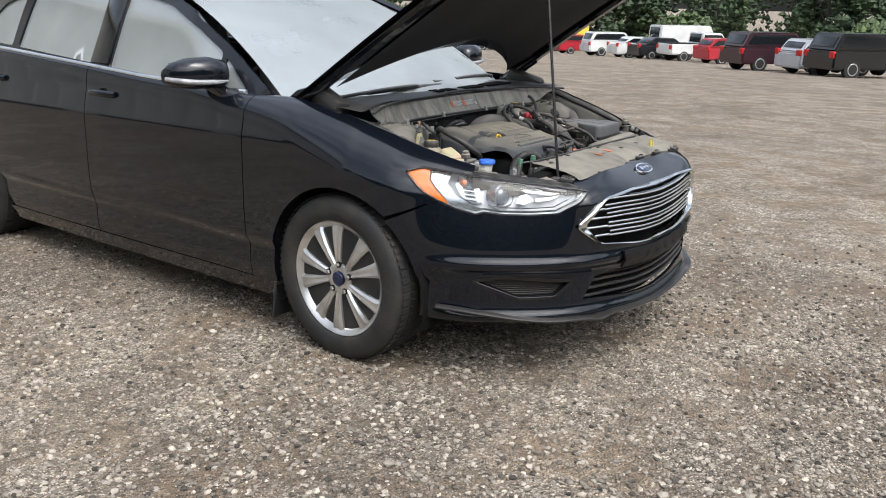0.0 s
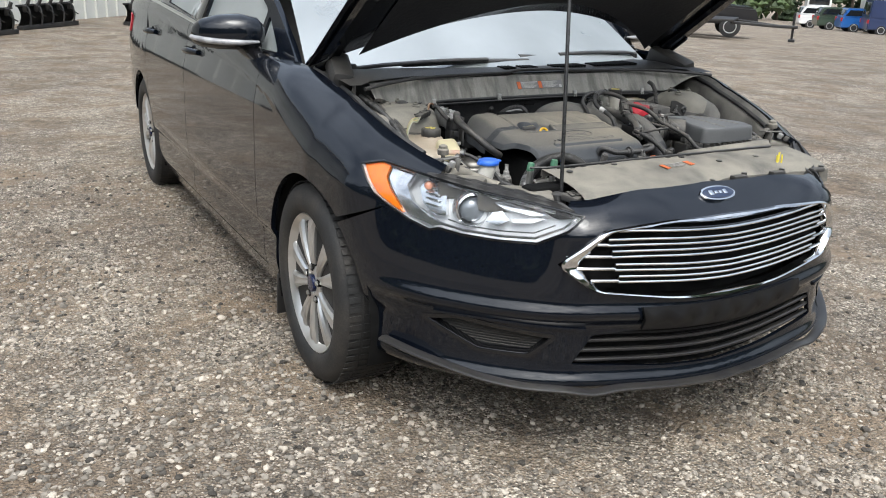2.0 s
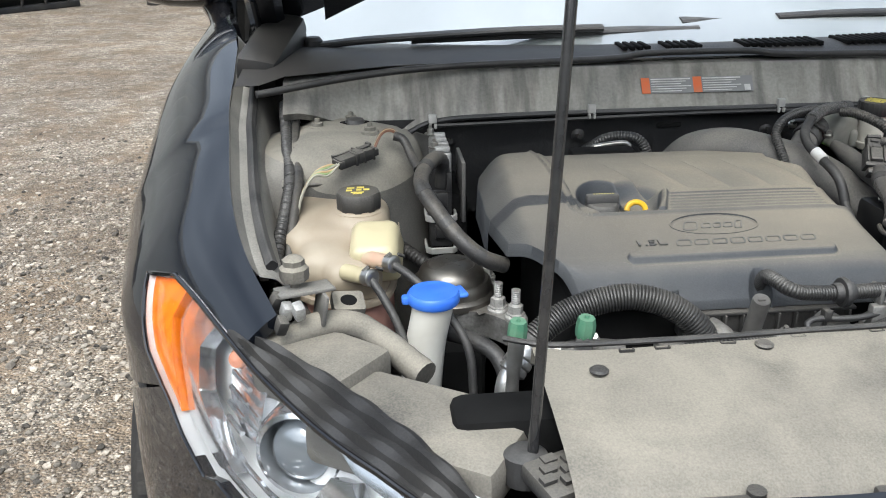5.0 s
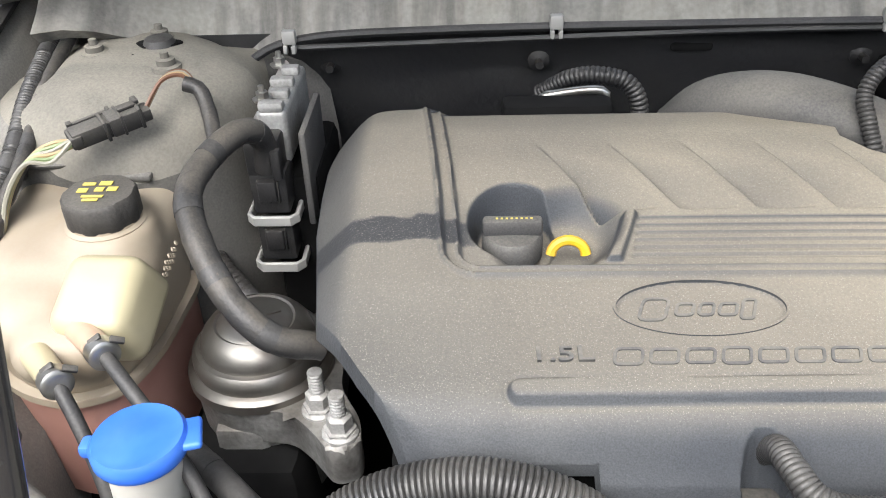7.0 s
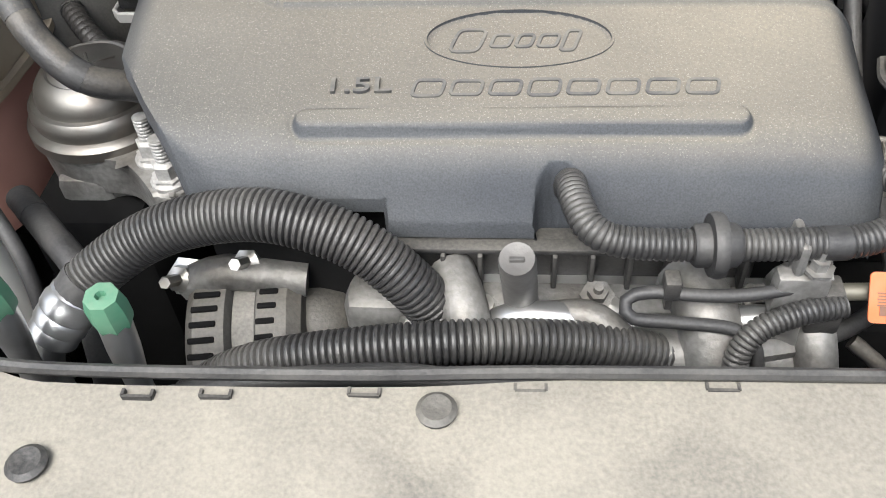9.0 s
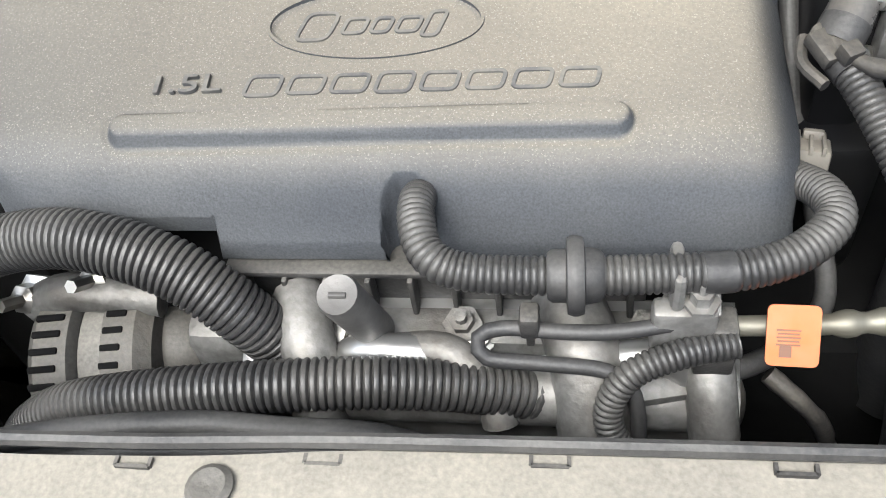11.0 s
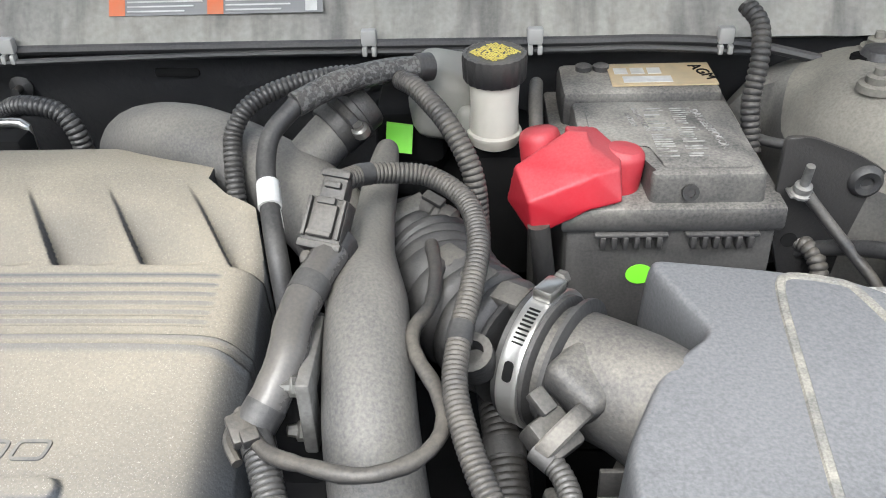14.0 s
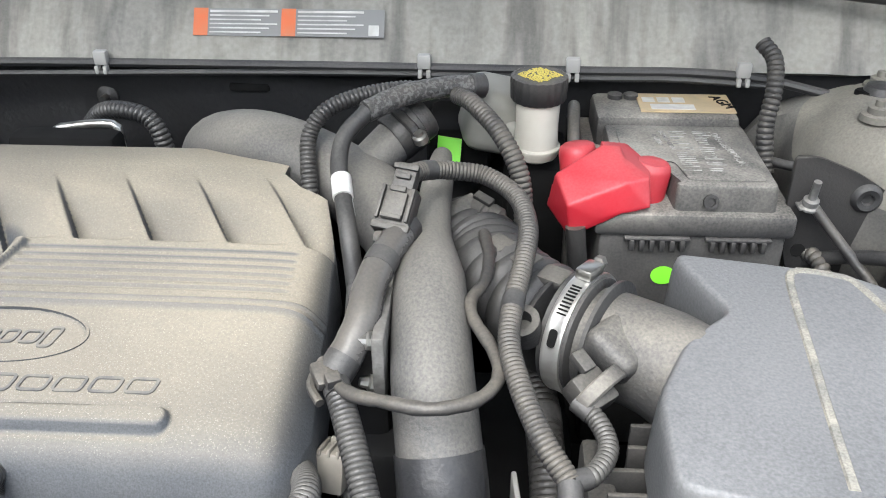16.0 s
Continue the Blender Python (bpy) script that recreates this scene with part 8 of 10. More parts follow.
def fuel_line():
    t = thing("fuel_line", (0.10, -0.443, 0.74), "gold zinc fuel line with an orange tag", "fuel line")
    part("pipe", tube(bmesh.new(), [(0.045, -0.447, 0.786), (0.09, -0.446, 0.787), (0.132, -0.443, 0.788)], 0.0048, 0.003, 14, radii=(1, 1, 1, 1, 1, 1, 1, 1, 1, 1, 1, 1, 1, 1.0, 1.35, 1.35, 1.0, 1.0, 1.35, 1.35, 1, 1, 1)), mat("zinc_gold", (0.20, 0.19, 0.155), 0.5, 0.6, second=(0.15, 0.14, 0.11), scale=40), t)
    b = bmesh.new()
    block(b, (0.048, -0.448, 0.786), (0.016, 0.016, 0.014), 0.002)
    block(b, (0.046, -0.456, 0.777), (0.018, 0.012, 0.018), 0.002)
    part("line_connector", b, M_BAYPL, t)
    m = Matrix.Translation((0.0775, -0.4550, 0.7915)) @ Euler((radians(48), 0, radians(-2))).to_matrix().to_4x4()
    tag = part("tag", prism(bmesh.new(), rounded([(-0.0110, -0.0135), (0.0110, -0.0135), (0.0110, 0.0135), (-0.0110, 0.0135)], 0.003), 0, 0.0012, 0, m), M_ORANGE, t, "orange paper tag with faint print")
    b = bmesh.new()
    for k in range(5):
        block(b, (-0.002, -0.004 + 0.0016 * k, 0.0014), (0.010 - 0.001 * (k % 2), 0.0007, 0.0006))
    block(b, (-0.003, -0.007, 0.0014), (0.005, 0.005, 0.0006))
    bmesh.ops.transform(b, matrix=m, verts=b.verts)
    part("tag_print", b, W_BROWN, tag, smooth=False)
    b = bmesh.new()
    lathe(b, [(0.0105, -0.03), (0.011, -0.014), (0.0125, -0.012), (0.0125, -0.007), (0.0105, -0.005), (0.0105, 0.001), (0.0125, 0.003), (0.0128, 0.014), (0.0115, 0.016), (0.0100, 0.0155), (0.0100, 0.010), (0.0070, 0.010), (0.0065, 0.0145), (0, 0.015)], (0.144, -0.441, 0.797), (0.02, -0.25, 0.97), 30)
    k = part("knob", b, M_BAYPL, t, "round black spoked coupling")
    b = bmesh.new()
    for j in range(9):
        a = 2 * math.pi * j / 9
        block(b, Vector((0.1443, -0.4443, 0.8118)) + Vector((0.0085 * math.cos(a), 0.0085 * math.sin(a) * 0.97, 0.0022 * math.sin(a))), (0.005, 0.0015, 0.005), 0.0004, Euler((0.25, 0, a)).to_matrix().to_4x4())
    part("knob_spokes", b, M_BAYPL, k)


fuel_line()
hose("conduit", [(0.103, -0.342, 0.852), (0.112, -0.364, 0.846), (0.124, -0.394, 0.832), (0.136, -0.424, 0.812), (0.141, -0.435, 0.800)], 0.0085, "corrugated grey conduit down to the coupling", 0.0033, 0.0010, bands=(0.0, 0.95))
hose("conduit", [(0.152, -0.432, 0.797), (0.168, -0.418, 0.802), (0.188, -0.403, 0.803), (0.200, -0.396, 0.800), (0.206, -0.385, 0.79), (0.202, -0.372, 0.77)], 0.0085, "corrugated grey conduit bending round the duct", 0.0034, 0.0010, bands=(0.0,))
for x, y, z in ((-0.392, -0.482, 0.812), (-0.322, -0.494, 0.818)):
    t = thing("service_port", (x - 0.006, y, z - 0.12), "refrigerant service port with a faded green cap", "service port", group="refrigerant ports")
    part("port_tube", tube(bmesh.new(), [(x - 0.006, y - 0.002, z - 0.13), (x - 0.004, y, z - 0.06), (x, y, z - 0.008)], 0.0078, 0.01, 14, radii=(1, 1, 1.0, 0.9, 1.15, 1.15)), M_SHIELD, t)
    part("port_cap", lathe(bmesh.new(), [(0.0098, -0.011), (0.0106, -0.007), (0.0106, 0.004), (0.0088, 0.012), (0.003, 0.0125), (0.002, 0.009), (0, 0.009)], (x, y, z), (0.05, -0.1, 1), 8), M_GREENCAP, t, "faded green cap")
hose("black_hose", [(-0.47, -0.33, 0.74), (-0.43, -0.37, 0.745), (-0.40, -0.40, 0.735), (-0.39, -0.43, 0.70), (-0.395, -0.44, 0.64)], 0.010, "black rubber hose beside the mount", material=M_RUBBER, bands=(0.1, 0.6))
hose("black_hose", [(-0.515, -0.10, 0.770), (-0.490, -0.135, 0.765), (-0.460, -0.165, 0.750), (-0.43, -0.19, 0.72), (-0.42, -0.20, 0.66)], 0.010, "ribbed black rubber hose", 0.006, 0.0008, material=M_MATTE, bands=(0.1, 0.4))

hose("thin_cable", [(0.059, -0.413, 0.74), (0.063, -0.435, 0.73), (0.067, -0.444, 0.71), (0.066, -0.446, 0.66)], 0.0042, "taped black cable dropping beside the engine", material=M_WIRE, category="wiring", wobble=0.12)
hose("thin_cable", [(0.080, -0.436, 0.73), (0.097, -0.447, 0.72), (0.110, -0.449, 0.70), (0.123, -0.450, 0.66)], 0.0048, "taped black cable behind the orange tag", material=M_WIRE, category="wiring", wobble=0.12)
hose("thin_cable", [(-0.012, -0.440, 0.755), (-0.007, -0.450, 0.75), (-0.002, -0.461, 0.738), (-0.006, -0.470, 0.70)], 0.0036, "thin grey cable dropping before the engine", material=M_RUBBER, category="wiring")
hose("overflow_pipe", [(-0.33, -0.512, 0.755), (-0.283, -0.508, 0.768), (-0.24, -0.503, 0.773), (-0.186, -0.498, 0.773), (-0.147, -0.497, 0.768), (-0.103, -0.492, 0.755), (-0.06, -0.488, 0.72)], 0.0065, "smooth grey rubber pipe along the radiator cover", material=M_RUBBER, category="hose")

# ---- intake side ----
M_DUCTEND = mat("clean_duct_end", (0.018, 0.019, 0.022), 0.42, second=(0.034, 0.034, 0.035), scale=30, bump=0.25, bump_scale=240, dust=(0.33, 0.305, 0.255), dust_amount=0.10, dust_scale=9)
duct = thing("intake_duct", (0.165, -0.30, 0.66), "fat smooth plastic intake duct under dust", "air duct")
part("lower_pipe", tube(bmesh.new(), [(0.1535, -0.090, 0.884), (0.153, -0.094, 0.888), (0.152, -0.130, 0.884), (0.151, -0.185, 0.878), (0.152, -0.222, 0.876), (0.156, -0.275, 0.868), (0.161, -0.325, 0.845), (0.166, -0.352, 0.818), (0.170, -0.370, 0.790), (0.1715, -0.378, 0.766)], 0.0265, 0.006, 28, radii=(0.30, 0.47, 0.50, 0.62, 0.92, 0.97, 1.0, 1.02, 1.03)), M_DUCT, duct)
# Clean lower end of the duct, added as a separate, wider piece.
part("sleeve", tube(bmesh.new(), [(0.1668, -0.356, 0.812), (0.1700, -0.370, 0.790), (0.1722, -0.380, 0.755), (0.172, -0.385, 0.70), (0.17, -0.385, 0.64)], 0.0281, 0.006, 28, radii=(1.0, 1.02, 1.02, 1.0, 0.9)), M_DUCTEND, duct, "clean black lower end of the duct")
part("elbow", tube(bmesh.new(), [(-0.075, -0.02, 0.84), (-0.05, -0.045, 0.872), (-0.005, -0.068, 0.884), (0.05, -0.092, 0.876), (0.10, -0.125, 0.860), (0.132, -0.165, 0.842), (0.15, -0.21, 0.82)], 0.031, 0.008, 28, radii=(0.8, 0.95, 1, 1, 1.05, 1.0, 0.9)), M_DUCT, duct)
part("valve_neck", tube(bmesh.new(), [(0.092, -0.098, 0.880), (0.110, -0.082, 0.895), (0.128, -0.066, 0.908)], 0.0185, 0.006, 22), M_DUCT, duct)
vt, va = Vector((0.119, -0.074, 0.902)), Vector((0.7, 0.5, 0.42)).normalized()
valve = part("bypass_valve", lathe(bmesh.new(), [(0.0200, -0.012), (0.0212, -0.010), (0.0212, 0.012), (0.0195, 0.013), (0.0195, 0.022), (0.0175, 0.025), (0, 0.026)], vt, va, 28), M_BAYPL, duct, "black round bypass valve")
side = Vector((0.62, -0.76, -0.12)).normalized()
over = va.cross(side).normalized() * (1 if va.cross(side).z > 0 else -1)
b = bmesh.new()
sweep(b, [vt + va * 0.002 + side * q + over * h for q, h in ((-0.027, 0.008), (-0.022, 0.017), (-0.008, 0.0225), (0.008, 0.0225), (0.022, 0.017), (0.027, 0.008))], va, rect_profile(0.0045, 0.008))
part("clamp_bar", b, M_MATTE, valve)
for q in (-1, 1):
    part("clamp_bolt", lathe(bmesh.new(), [(0.0065, -0.004), (0.0065, 0.002), (0.004, 0.003), (0.0038, 0.006), (0, 0.006)], vt + va * 0.002 + side * 0.028 * q + over * 0.009, over, 10), M_STEEL, valve)
b = bmesh.new()
block(b, vt + va * 0.016 + over * 0.018 - side * 0.004, (0.012, 0.016, 0.012), 0.003, Euler((0.4, 0.2, 0.6)).to_matrix().to_4x4())
part("valve_boss", b, M_BAYPL, valve)
b = bmesh.new()
lathe(b, [(0.006, 0), (0.008, 0.001), (0.007, 0.004), (0, 0.005)], (0.170, -0.398, 0.788), (0, -0.8, 0.6), 16)
part("duct_button", b, M_DUCT, duct)
hose("boost_hose", [(0.137, -0.226, 0.896), (0.131, -0.243, 0.894), (0.123, -0.265, 0.889), (0.1175, -0.287, 0.882), (0.1165, -0.305, 0.875), (0.110, -0.323, 0.863), (0.102, -0.336, 0.853)], 0.0112, "shiny black rubber hose with tape", material=mat("shiny_rubber", (0.05, 0.05, 0.052), 0.22, bump=0.5, bump_scale=60, dust=DUST, dust_amount=0.22), category="hose", wobble=0.03, bands=(0.02, 0.30, 0.88))
def latched_connector():
    """Square connector in two stages with a snap latch, where the hose and the conduit meet."""
    t = thing("sensor_connector", (0.130, -0.226, 0.90), "dusty black square connector with a snap latch", "connector")
    d = Vector((-0.011, -0.036, -0.036)).normalized()
    n = (Vector((-0.17, -0.85, 0.60)) - d * Vector((-0.17, -0.85, 0.60)).dot(d)).normalized()
    m = Matrix((d.cross(n), d, n)).transposed().to_4x4()
    m = Matrix.Translation((0.1315, -0.224, 0.911)) @ m
    def piece(name, blocks, parent, material=M_BAYPL):
        bb = bmesh.new()
        for at, size, bev in blocks:
            block(bb, at, size, bev)
        bmesh.ops.transform(bb, matrix=m, verts=bb.verts)
        return part(name, bb, material, parent)
    shell = piece("shell", (((0, 0.004, 0), (0.025, 0.030, 0.016), 0.002), ((0, -0.020, -0.001), (0.016, 0.020, 0.013), 0.002), ((0, 0.018, 0), (0.027, 0.005, 0.018), 0.001)), t)
    piece("latch", (((0, 0.004, 0.010), (0.015, 0.020, 0.004), 0.001), ((0, 0.012, 0.0125), (0.015, 0.003, 0.003), 0.0005), ((0, -0.008, 0.0115), (0.011, 0.004, 0.003), 0.0005)), shell)
    piece("latch_rail", (((-0.0105, 0.002, 0.009), (0.0025, 0.024, 0.005), 0.0006),), shell)
    piece("latch_rail", (((0.0105, 0.002, 0.009), (0.0025, 0.024, 0.005), 0.0006),), shell)
    piece("cable_guide", (((0, -0.026, 0.006), (0.018, 0.004, 0.004), 0.0008), ((0.0, -0.019, 0.0065), (0.010, 0.004, 0.005), 0.0008)), shell)
    piece("collar", (((0, 0.026, -0.001), (0.022, 0.010, 0.017), 0.004),), shell, M_WIRE)


latched_connector()
pl = thing("sensor_connector", (0.19, -0.135, 0.85), "black round connector on the intake bellows", "connector")
part("socket", tube(bmesh.new(), [(0.158, -0.146, 0.858), (0.172, -0.142, 0.864), (0.183, -0.138, 0.868)], 0.0105, 0.004, 18), M_DUCT, pl)
sh = part("shell", lathe(bmesh.new(), [(0.0098, 0), (0.0105, 0.002), (0.0105, 0.010), (0.0092, 0.011), (0.0092, 0.015), (0.0100, 0.016), (0.0100, 0.024), (0.0065, 0.027), (0.005, 0.034), (0, 0.034)], (0.181, -0.139, 0.868), (0.75, -0.45, -0.25), 20), M_BAYPL, pl)
b = bmesh.new()
block(b, (0.189, -0.145, 0.877), (0.016, 0.008, 0.004), 0.001, Euler((0.2, 0.25, -0.55)).to_matrix().to_4x4())
part("latch", b, M_BAYPL, sh)
part("cable", tube(bmesh.new(), [(0.203, -0.153, 0.861), (0.209, -0.170, 0.862), (0.206, -0.195, 0.868), (0.198, -0.215, 0.874), (0.194, -0.235, 0.877)], 0.0042, 0.004, 10, wobble=0.1), M_WIRE, pl)
plug("sensor_connector", (0.099, -0.352, 0.790), (0.020, 0.018, 0.028), (-0.3, 0, -0.2), "small grey-brown connector beside the cover", material=M_BROWNPL)
hose("wiring_loom", [(0.139, -0.206, 0.927), (0.150, -0.190, 0.922), (0.168, -0.180, 0.917), (0.1905, -0.179, 0.913), (0.212, -0.200, 0.908), (0.220, -0.234, 0.902), (0.216, -0.270, 0.893), (0.2095, -0.302, 0.884), (0.2075, -0.332, 0.876), (0.214, -0.362, 0.868), (0.226, -0.392, 0.857), (0.240, -0.412, 0.846)], 0.0070, "black taped conduit curving past the duct", 0.0030, 0.0009, M_WIRE, category="wiring", bands=(0.04, 0.60))
hose("wiring_loom", [(0.240, -0.412, 0.846), (0.254, -0.402, 0.843), (0.264, -0.380, 0.841), (0.260, -0.358, 0.842), (0.248, -0.346, 0.846)], 0.0062, "corrugated wire conduit up to the sensor", 0.0036, 0.001, category="wiring", bands=(0.0, 0.95))
hose("wiring_loom", [(0.240, -0.412, 0.846), (0.241, -0.430, 0.836), (0.250, -0.441, 0.820), (0.268, -0.444, 0.809), (0.294, -0.448, 0.806), (0.330, -0.440, 0.808), (0.37, -0.430, 0.81)], 0.0068, "corrugated wire conduit along the air box", 0.0036, 0.001, category="wiring", bands=(0.0, 0.5))
hose("thin_cable", [(0.094, -0.331, 0.858), (0.112, -0.358, 0.858), (0.139, -0.376, 0.866), (0.164, -0.384, 0.869), (0.186, -0.376, 0.868), (0.198, -0.361, 0.866), (0.202, -0.344, 0.866), (0.196, -0.322, 0.868), (0.186, -0.303, 0.872), (0.183, -0.284, 0.874), (0.192, -0.263, 0.876), (0.194, -0.235, 0.878), (0.190, -0.205, 0.88)], 0.0042, "thin taped cable looping over the duct", material=M_WIRE, category="wiring", wobble=0.12)
b = bmesh.new()
block(b, (0.098, -0.342, 0.857), (0.016, 0.018, 0.008), 0.002, Euler((0.3, 0, 0.5)).to_matrix().to_4x4())
block(b, (0.104, -0.352, 0.861), (0.009, 0.008, 0.008), 0.001, Euler((0.3, 0, 0.5)).to_matrix().to_4x4())
tube(b, [(0.090, -0.328, 0.852), (0.088, -0.342, 0.848), (0.096, -0.356, 0.846)], 0.003, 0.004, 8)
tagged(part("cable_clip", b, M_WIRE), "worn plastic clip joining cable and hose", "clip")
hose("side_pipe", [(0.098, -0.225, 0.855), (0.100, -0.29, 0.80), (0.108, -0.35, 0.765), (0.11, -0.40, 0.74), (0.07, -0.44, 0.745), (0.03, -0.452, 0.755)], 0.0055, "thin grey rubber pipe below the cover", material=M_RUBBER)
tb = thing("throttle_body", (0.119, -0.29, 0.69), "black throttle housing between cover and duct", "throttle body")
b = bmesh.new()
block(b, (0.118, -0.285, 0.82), (0.03, 0.07, 0.09), 0.008)
block(b, (0.12, -0.29, 0.74), (0.05, 0.10, 0.10), 0.01)
part("housing", b, M_SATIN, tb)
b = bmesh.new()
block(b, (0.128, -0.30, 0.850), (0.008, 0.06, 0.05), 0.002)
part("flange", b, M_CAST, tb, "bare alloy flange")
for y, z in ((-0.322, 0.868), (-0.278, 0.868), (-0.322, 0.835)):
    part("flange_bolt", lathe(bmesh.new(), [(0.006, 0), (0.006, 0.004), (0.004, 0.005), (0.003, 0.010), (0, 0.010)], (0.124, y, z), (-1, -0.3, 0.3), 8), M_STEEL, tb)
part("throttle_motor", lathe(bmesh.new(), [(0.016, -0.02), (0.017, 0.0), (0.017, 0.02), (0.012, 0.026), (0, 0.027)], (0.112, -0.310, 0.765), (-0.2, -0.9, 0.3), 20), M_MATTE, tb)

# pipes at the rear
braid = mat("braided_sleeve", (0.035, 0.035, 0.036), 0.5, second=(0.11, 0.11, 0.108), scale=330, low=0.48, high=0.58, detail=1.0, bump=0.8, bump_scale=320, dust=DUST, dust_amount=0.25)
hp = thing("vent_pipe", (0.098, -0.15, 0.84), "black vent pipe with a braided end and a white band", "hose")
part("braided_end", tube(bmesh.new(), [(0.178, -0.056, 0.937), (0.154, -0.068, 0.940), (0.122, -0.092, 0.941), (0.095, -0.116, 0.936)], 0.0088, 0.004, 18), braid, hp, "grey braided sleeve")
part("pipe_run", tube(bmesh.new(), [(0.096, -0.115, 0.936), (0.080, -0.132, 0.922), (0.078, -0.152, 0.908), (0.084, -0.178, 0.897), (0.093, -0.212, 0.880), (0.098, -0.228, 0.855), (0.10, -0.235, 0.83)], 0.0068, 0.006, 12), M_RUBBER, hp)
b = bmesh.new()
tube(b, [(0.0815, -0.166, 0.9025), (0.0855, -0.184, 0.895)], 0.0078, 0.01, 14)
block(b, (0.0925, -0.190, 0.888), (0.003, 0.016, 0.010), 0.001, Euler((0.5, 0, 0.3)).to_matrix().to_4x4())
part("white_band", b, M_PAPER, hp, "white paper band")
b = bmesh.new()
lathe(b, [(0.0095, -0.004), (0.0105, -0.003), (0.0105, 0.008), (0.0095, 0.009), (0, 0.009)], (0.178, -0.056, 0.937), (0.85, 0.45, -0.1), 16)
part("end_cap", b, M_RUBBER, hp)
hose("vent_conduit", [(0.150, -0.062, 0.934), (0.120, -0.074, 0.940), (0.085, -0.088, 0.938), (0.060, -0.101, 0.930), (0.048, -0.112, 0.914), (0.049, -0.130, 0.896), (0.052, -0.145, 0.876), (0.053, -0.152, 0.845)], 0.0068, "corrugated conduit behind the cover", 0.0038, 0.0011)
hose("vent_conduit", [(0.165, -0.073, 0.935), (0.178, -0.094, 0.936), (0.200, -0.128, 0.925), (0.216, -0.150, 0.900), (0.220, -0.158, 0.865), (0.221, -0.162, 0.82)], 0.0076, "corrugated black conduit beside the brake reservoir", 0.0040, 0.0010, M_WIRE)
hose("rear_conduit", [(-0.20, 0.02, 0.862), (-0.175, 0.0, 0.885), (-0.15, -0.01, 0.892), (-0.125, -0.015, 0.887), (-0.112, -0.02, 0.868), (-0.11, -0.02, 0.83)], 0.0085, "corrugated conduit behind the engine cover", 0.0045, 0.0013)
hose("lifting_eye", [(-0.21, -0.035, 0.84), (-0.205, -0.035, 0.878), (-0.19, -0.035, 0.885), (-0.15, -0.035, 0.888), (-0.145, -0.035, 0.875), (-0.145, -0.035, 0.83)], 0.004, "bright steel lifting eye behind the cover", material=M_STEEL, category="bracket")
b = bmesh.new()
block(b, (-0.19, -0.045, 0.84), (0.10, 0.03, 0.09), 0.008)
tagged(part("rear_bracket", b, M_DARK), "dark bracket behind the engine cover", "bracket")


def brake_reservoir():
    t = thing("brake_reservoir", (0.233, -0.045, 0.83), "milky brake fluid reservoir with a black cap", "brake reservoir")
    c, tip = (0.2325, -0.0365, 0), (0.0, -0.01, 1)
    part("bottle", lathe(bmesh.new(), [(0.0, 0.866), (0.012, 0.867), (0.0185, 0.871), (0.0205, 0.877), (0.0212, 0.8785), (0.0212, 0.8805), (0.0190, 0.882), (0.0183, 0.900), (0.0190, 0.918), (0.0185, 0.928), (0.0185, 0.934)], c, tip, 32), M_WHITEPL, t, "milky plastic bottle")
    cap = part("cap", lathe(bmesh.new(), [(0.0225, 0.923), (0.0238, 0.925), (0.0245, 0.940), (0.0240, 0.9435), (0.0215, 0.9445), (0.0205, 0.9435), (0, 0.944)], c, tip, 96, 22, 0.0007), M_BAYPL, t, "black fluted cap with a yellow printed warning")
    b = bmesh.new()
    rnd = random.Random(2)
    for j in range(-11, 12):
        for i in range(-8, 9):
            x, y = 0.0022 * i + rnd.uniform(-0.0003, 0.0003) + 0.0011 * (j % 2), 0.0016 * j
            if abs(x) + abs(y) < 0.0205 and rnd.random() < 0.86:
                block(b, (c[0] + x, c[1] - 0.0094 + y, 0.9443), (rnd.uniform(0.0009, 0.0019), 0.0008, 0.0006), 0, Euler((0, 0, rnd.uniform(-0.5, 0.5))).to_matrix().to_4x4())
    part("cap_print", b, M_YPRINT, cap, smooth=False)
    b = bmesh.new()
    block(b, (0.196, -0.010, 0.895), (0.056, 0.060, 0.060), 0.014, Euler((0.1, 0.25, 0.2)).to_matrix().to_4x4(), 3)
    block(b, (0.218, -0.030, 0.884), (0.030, 0.030, 0.030), 0.008, None, 3)
    part("rear_chamber", b, M_MILKY, t, "dull translucent rear chamber")
    b = bmesh.new()
    block(b, (0.236, 0.0, 0.80), (0.06, 0.10, 0.12), 0.012)
    lathe(b, [(0.06, 0), (0.075, 0.01), (0.075, 0.04), (0.05, 0.05), (0, 0.05)], (0.25, 0.06, 0.77), (0, -1, 0), 28)
    part("master_cylinder", b, M_DARK, t)


brake_reservoir()
b = bmesh.new()
prism(b, [(-0.011, -0.011), (0.011, -0.013), (0.011, 0.011), (-0.011, 0.013)], 0, 0.001, 0, Matrix.Translation((0.155, -0.020, 0.862)) @ Euler((radians(60), 0, radians(-6))).to_matrix().to_4x4())
tagged(part("lime_tag", b, M_LIME, smooth=False), "bright lime paper tag behind the pipes", "tag")
b = bmesh.new()
block(b, (0.163, 0.03, 0.855), (0.06, 0.08, 0.05), 0.01)
tagged(part("wall_box", b, M_DARK), "dark box on the firewall behind the tag", "bracket")


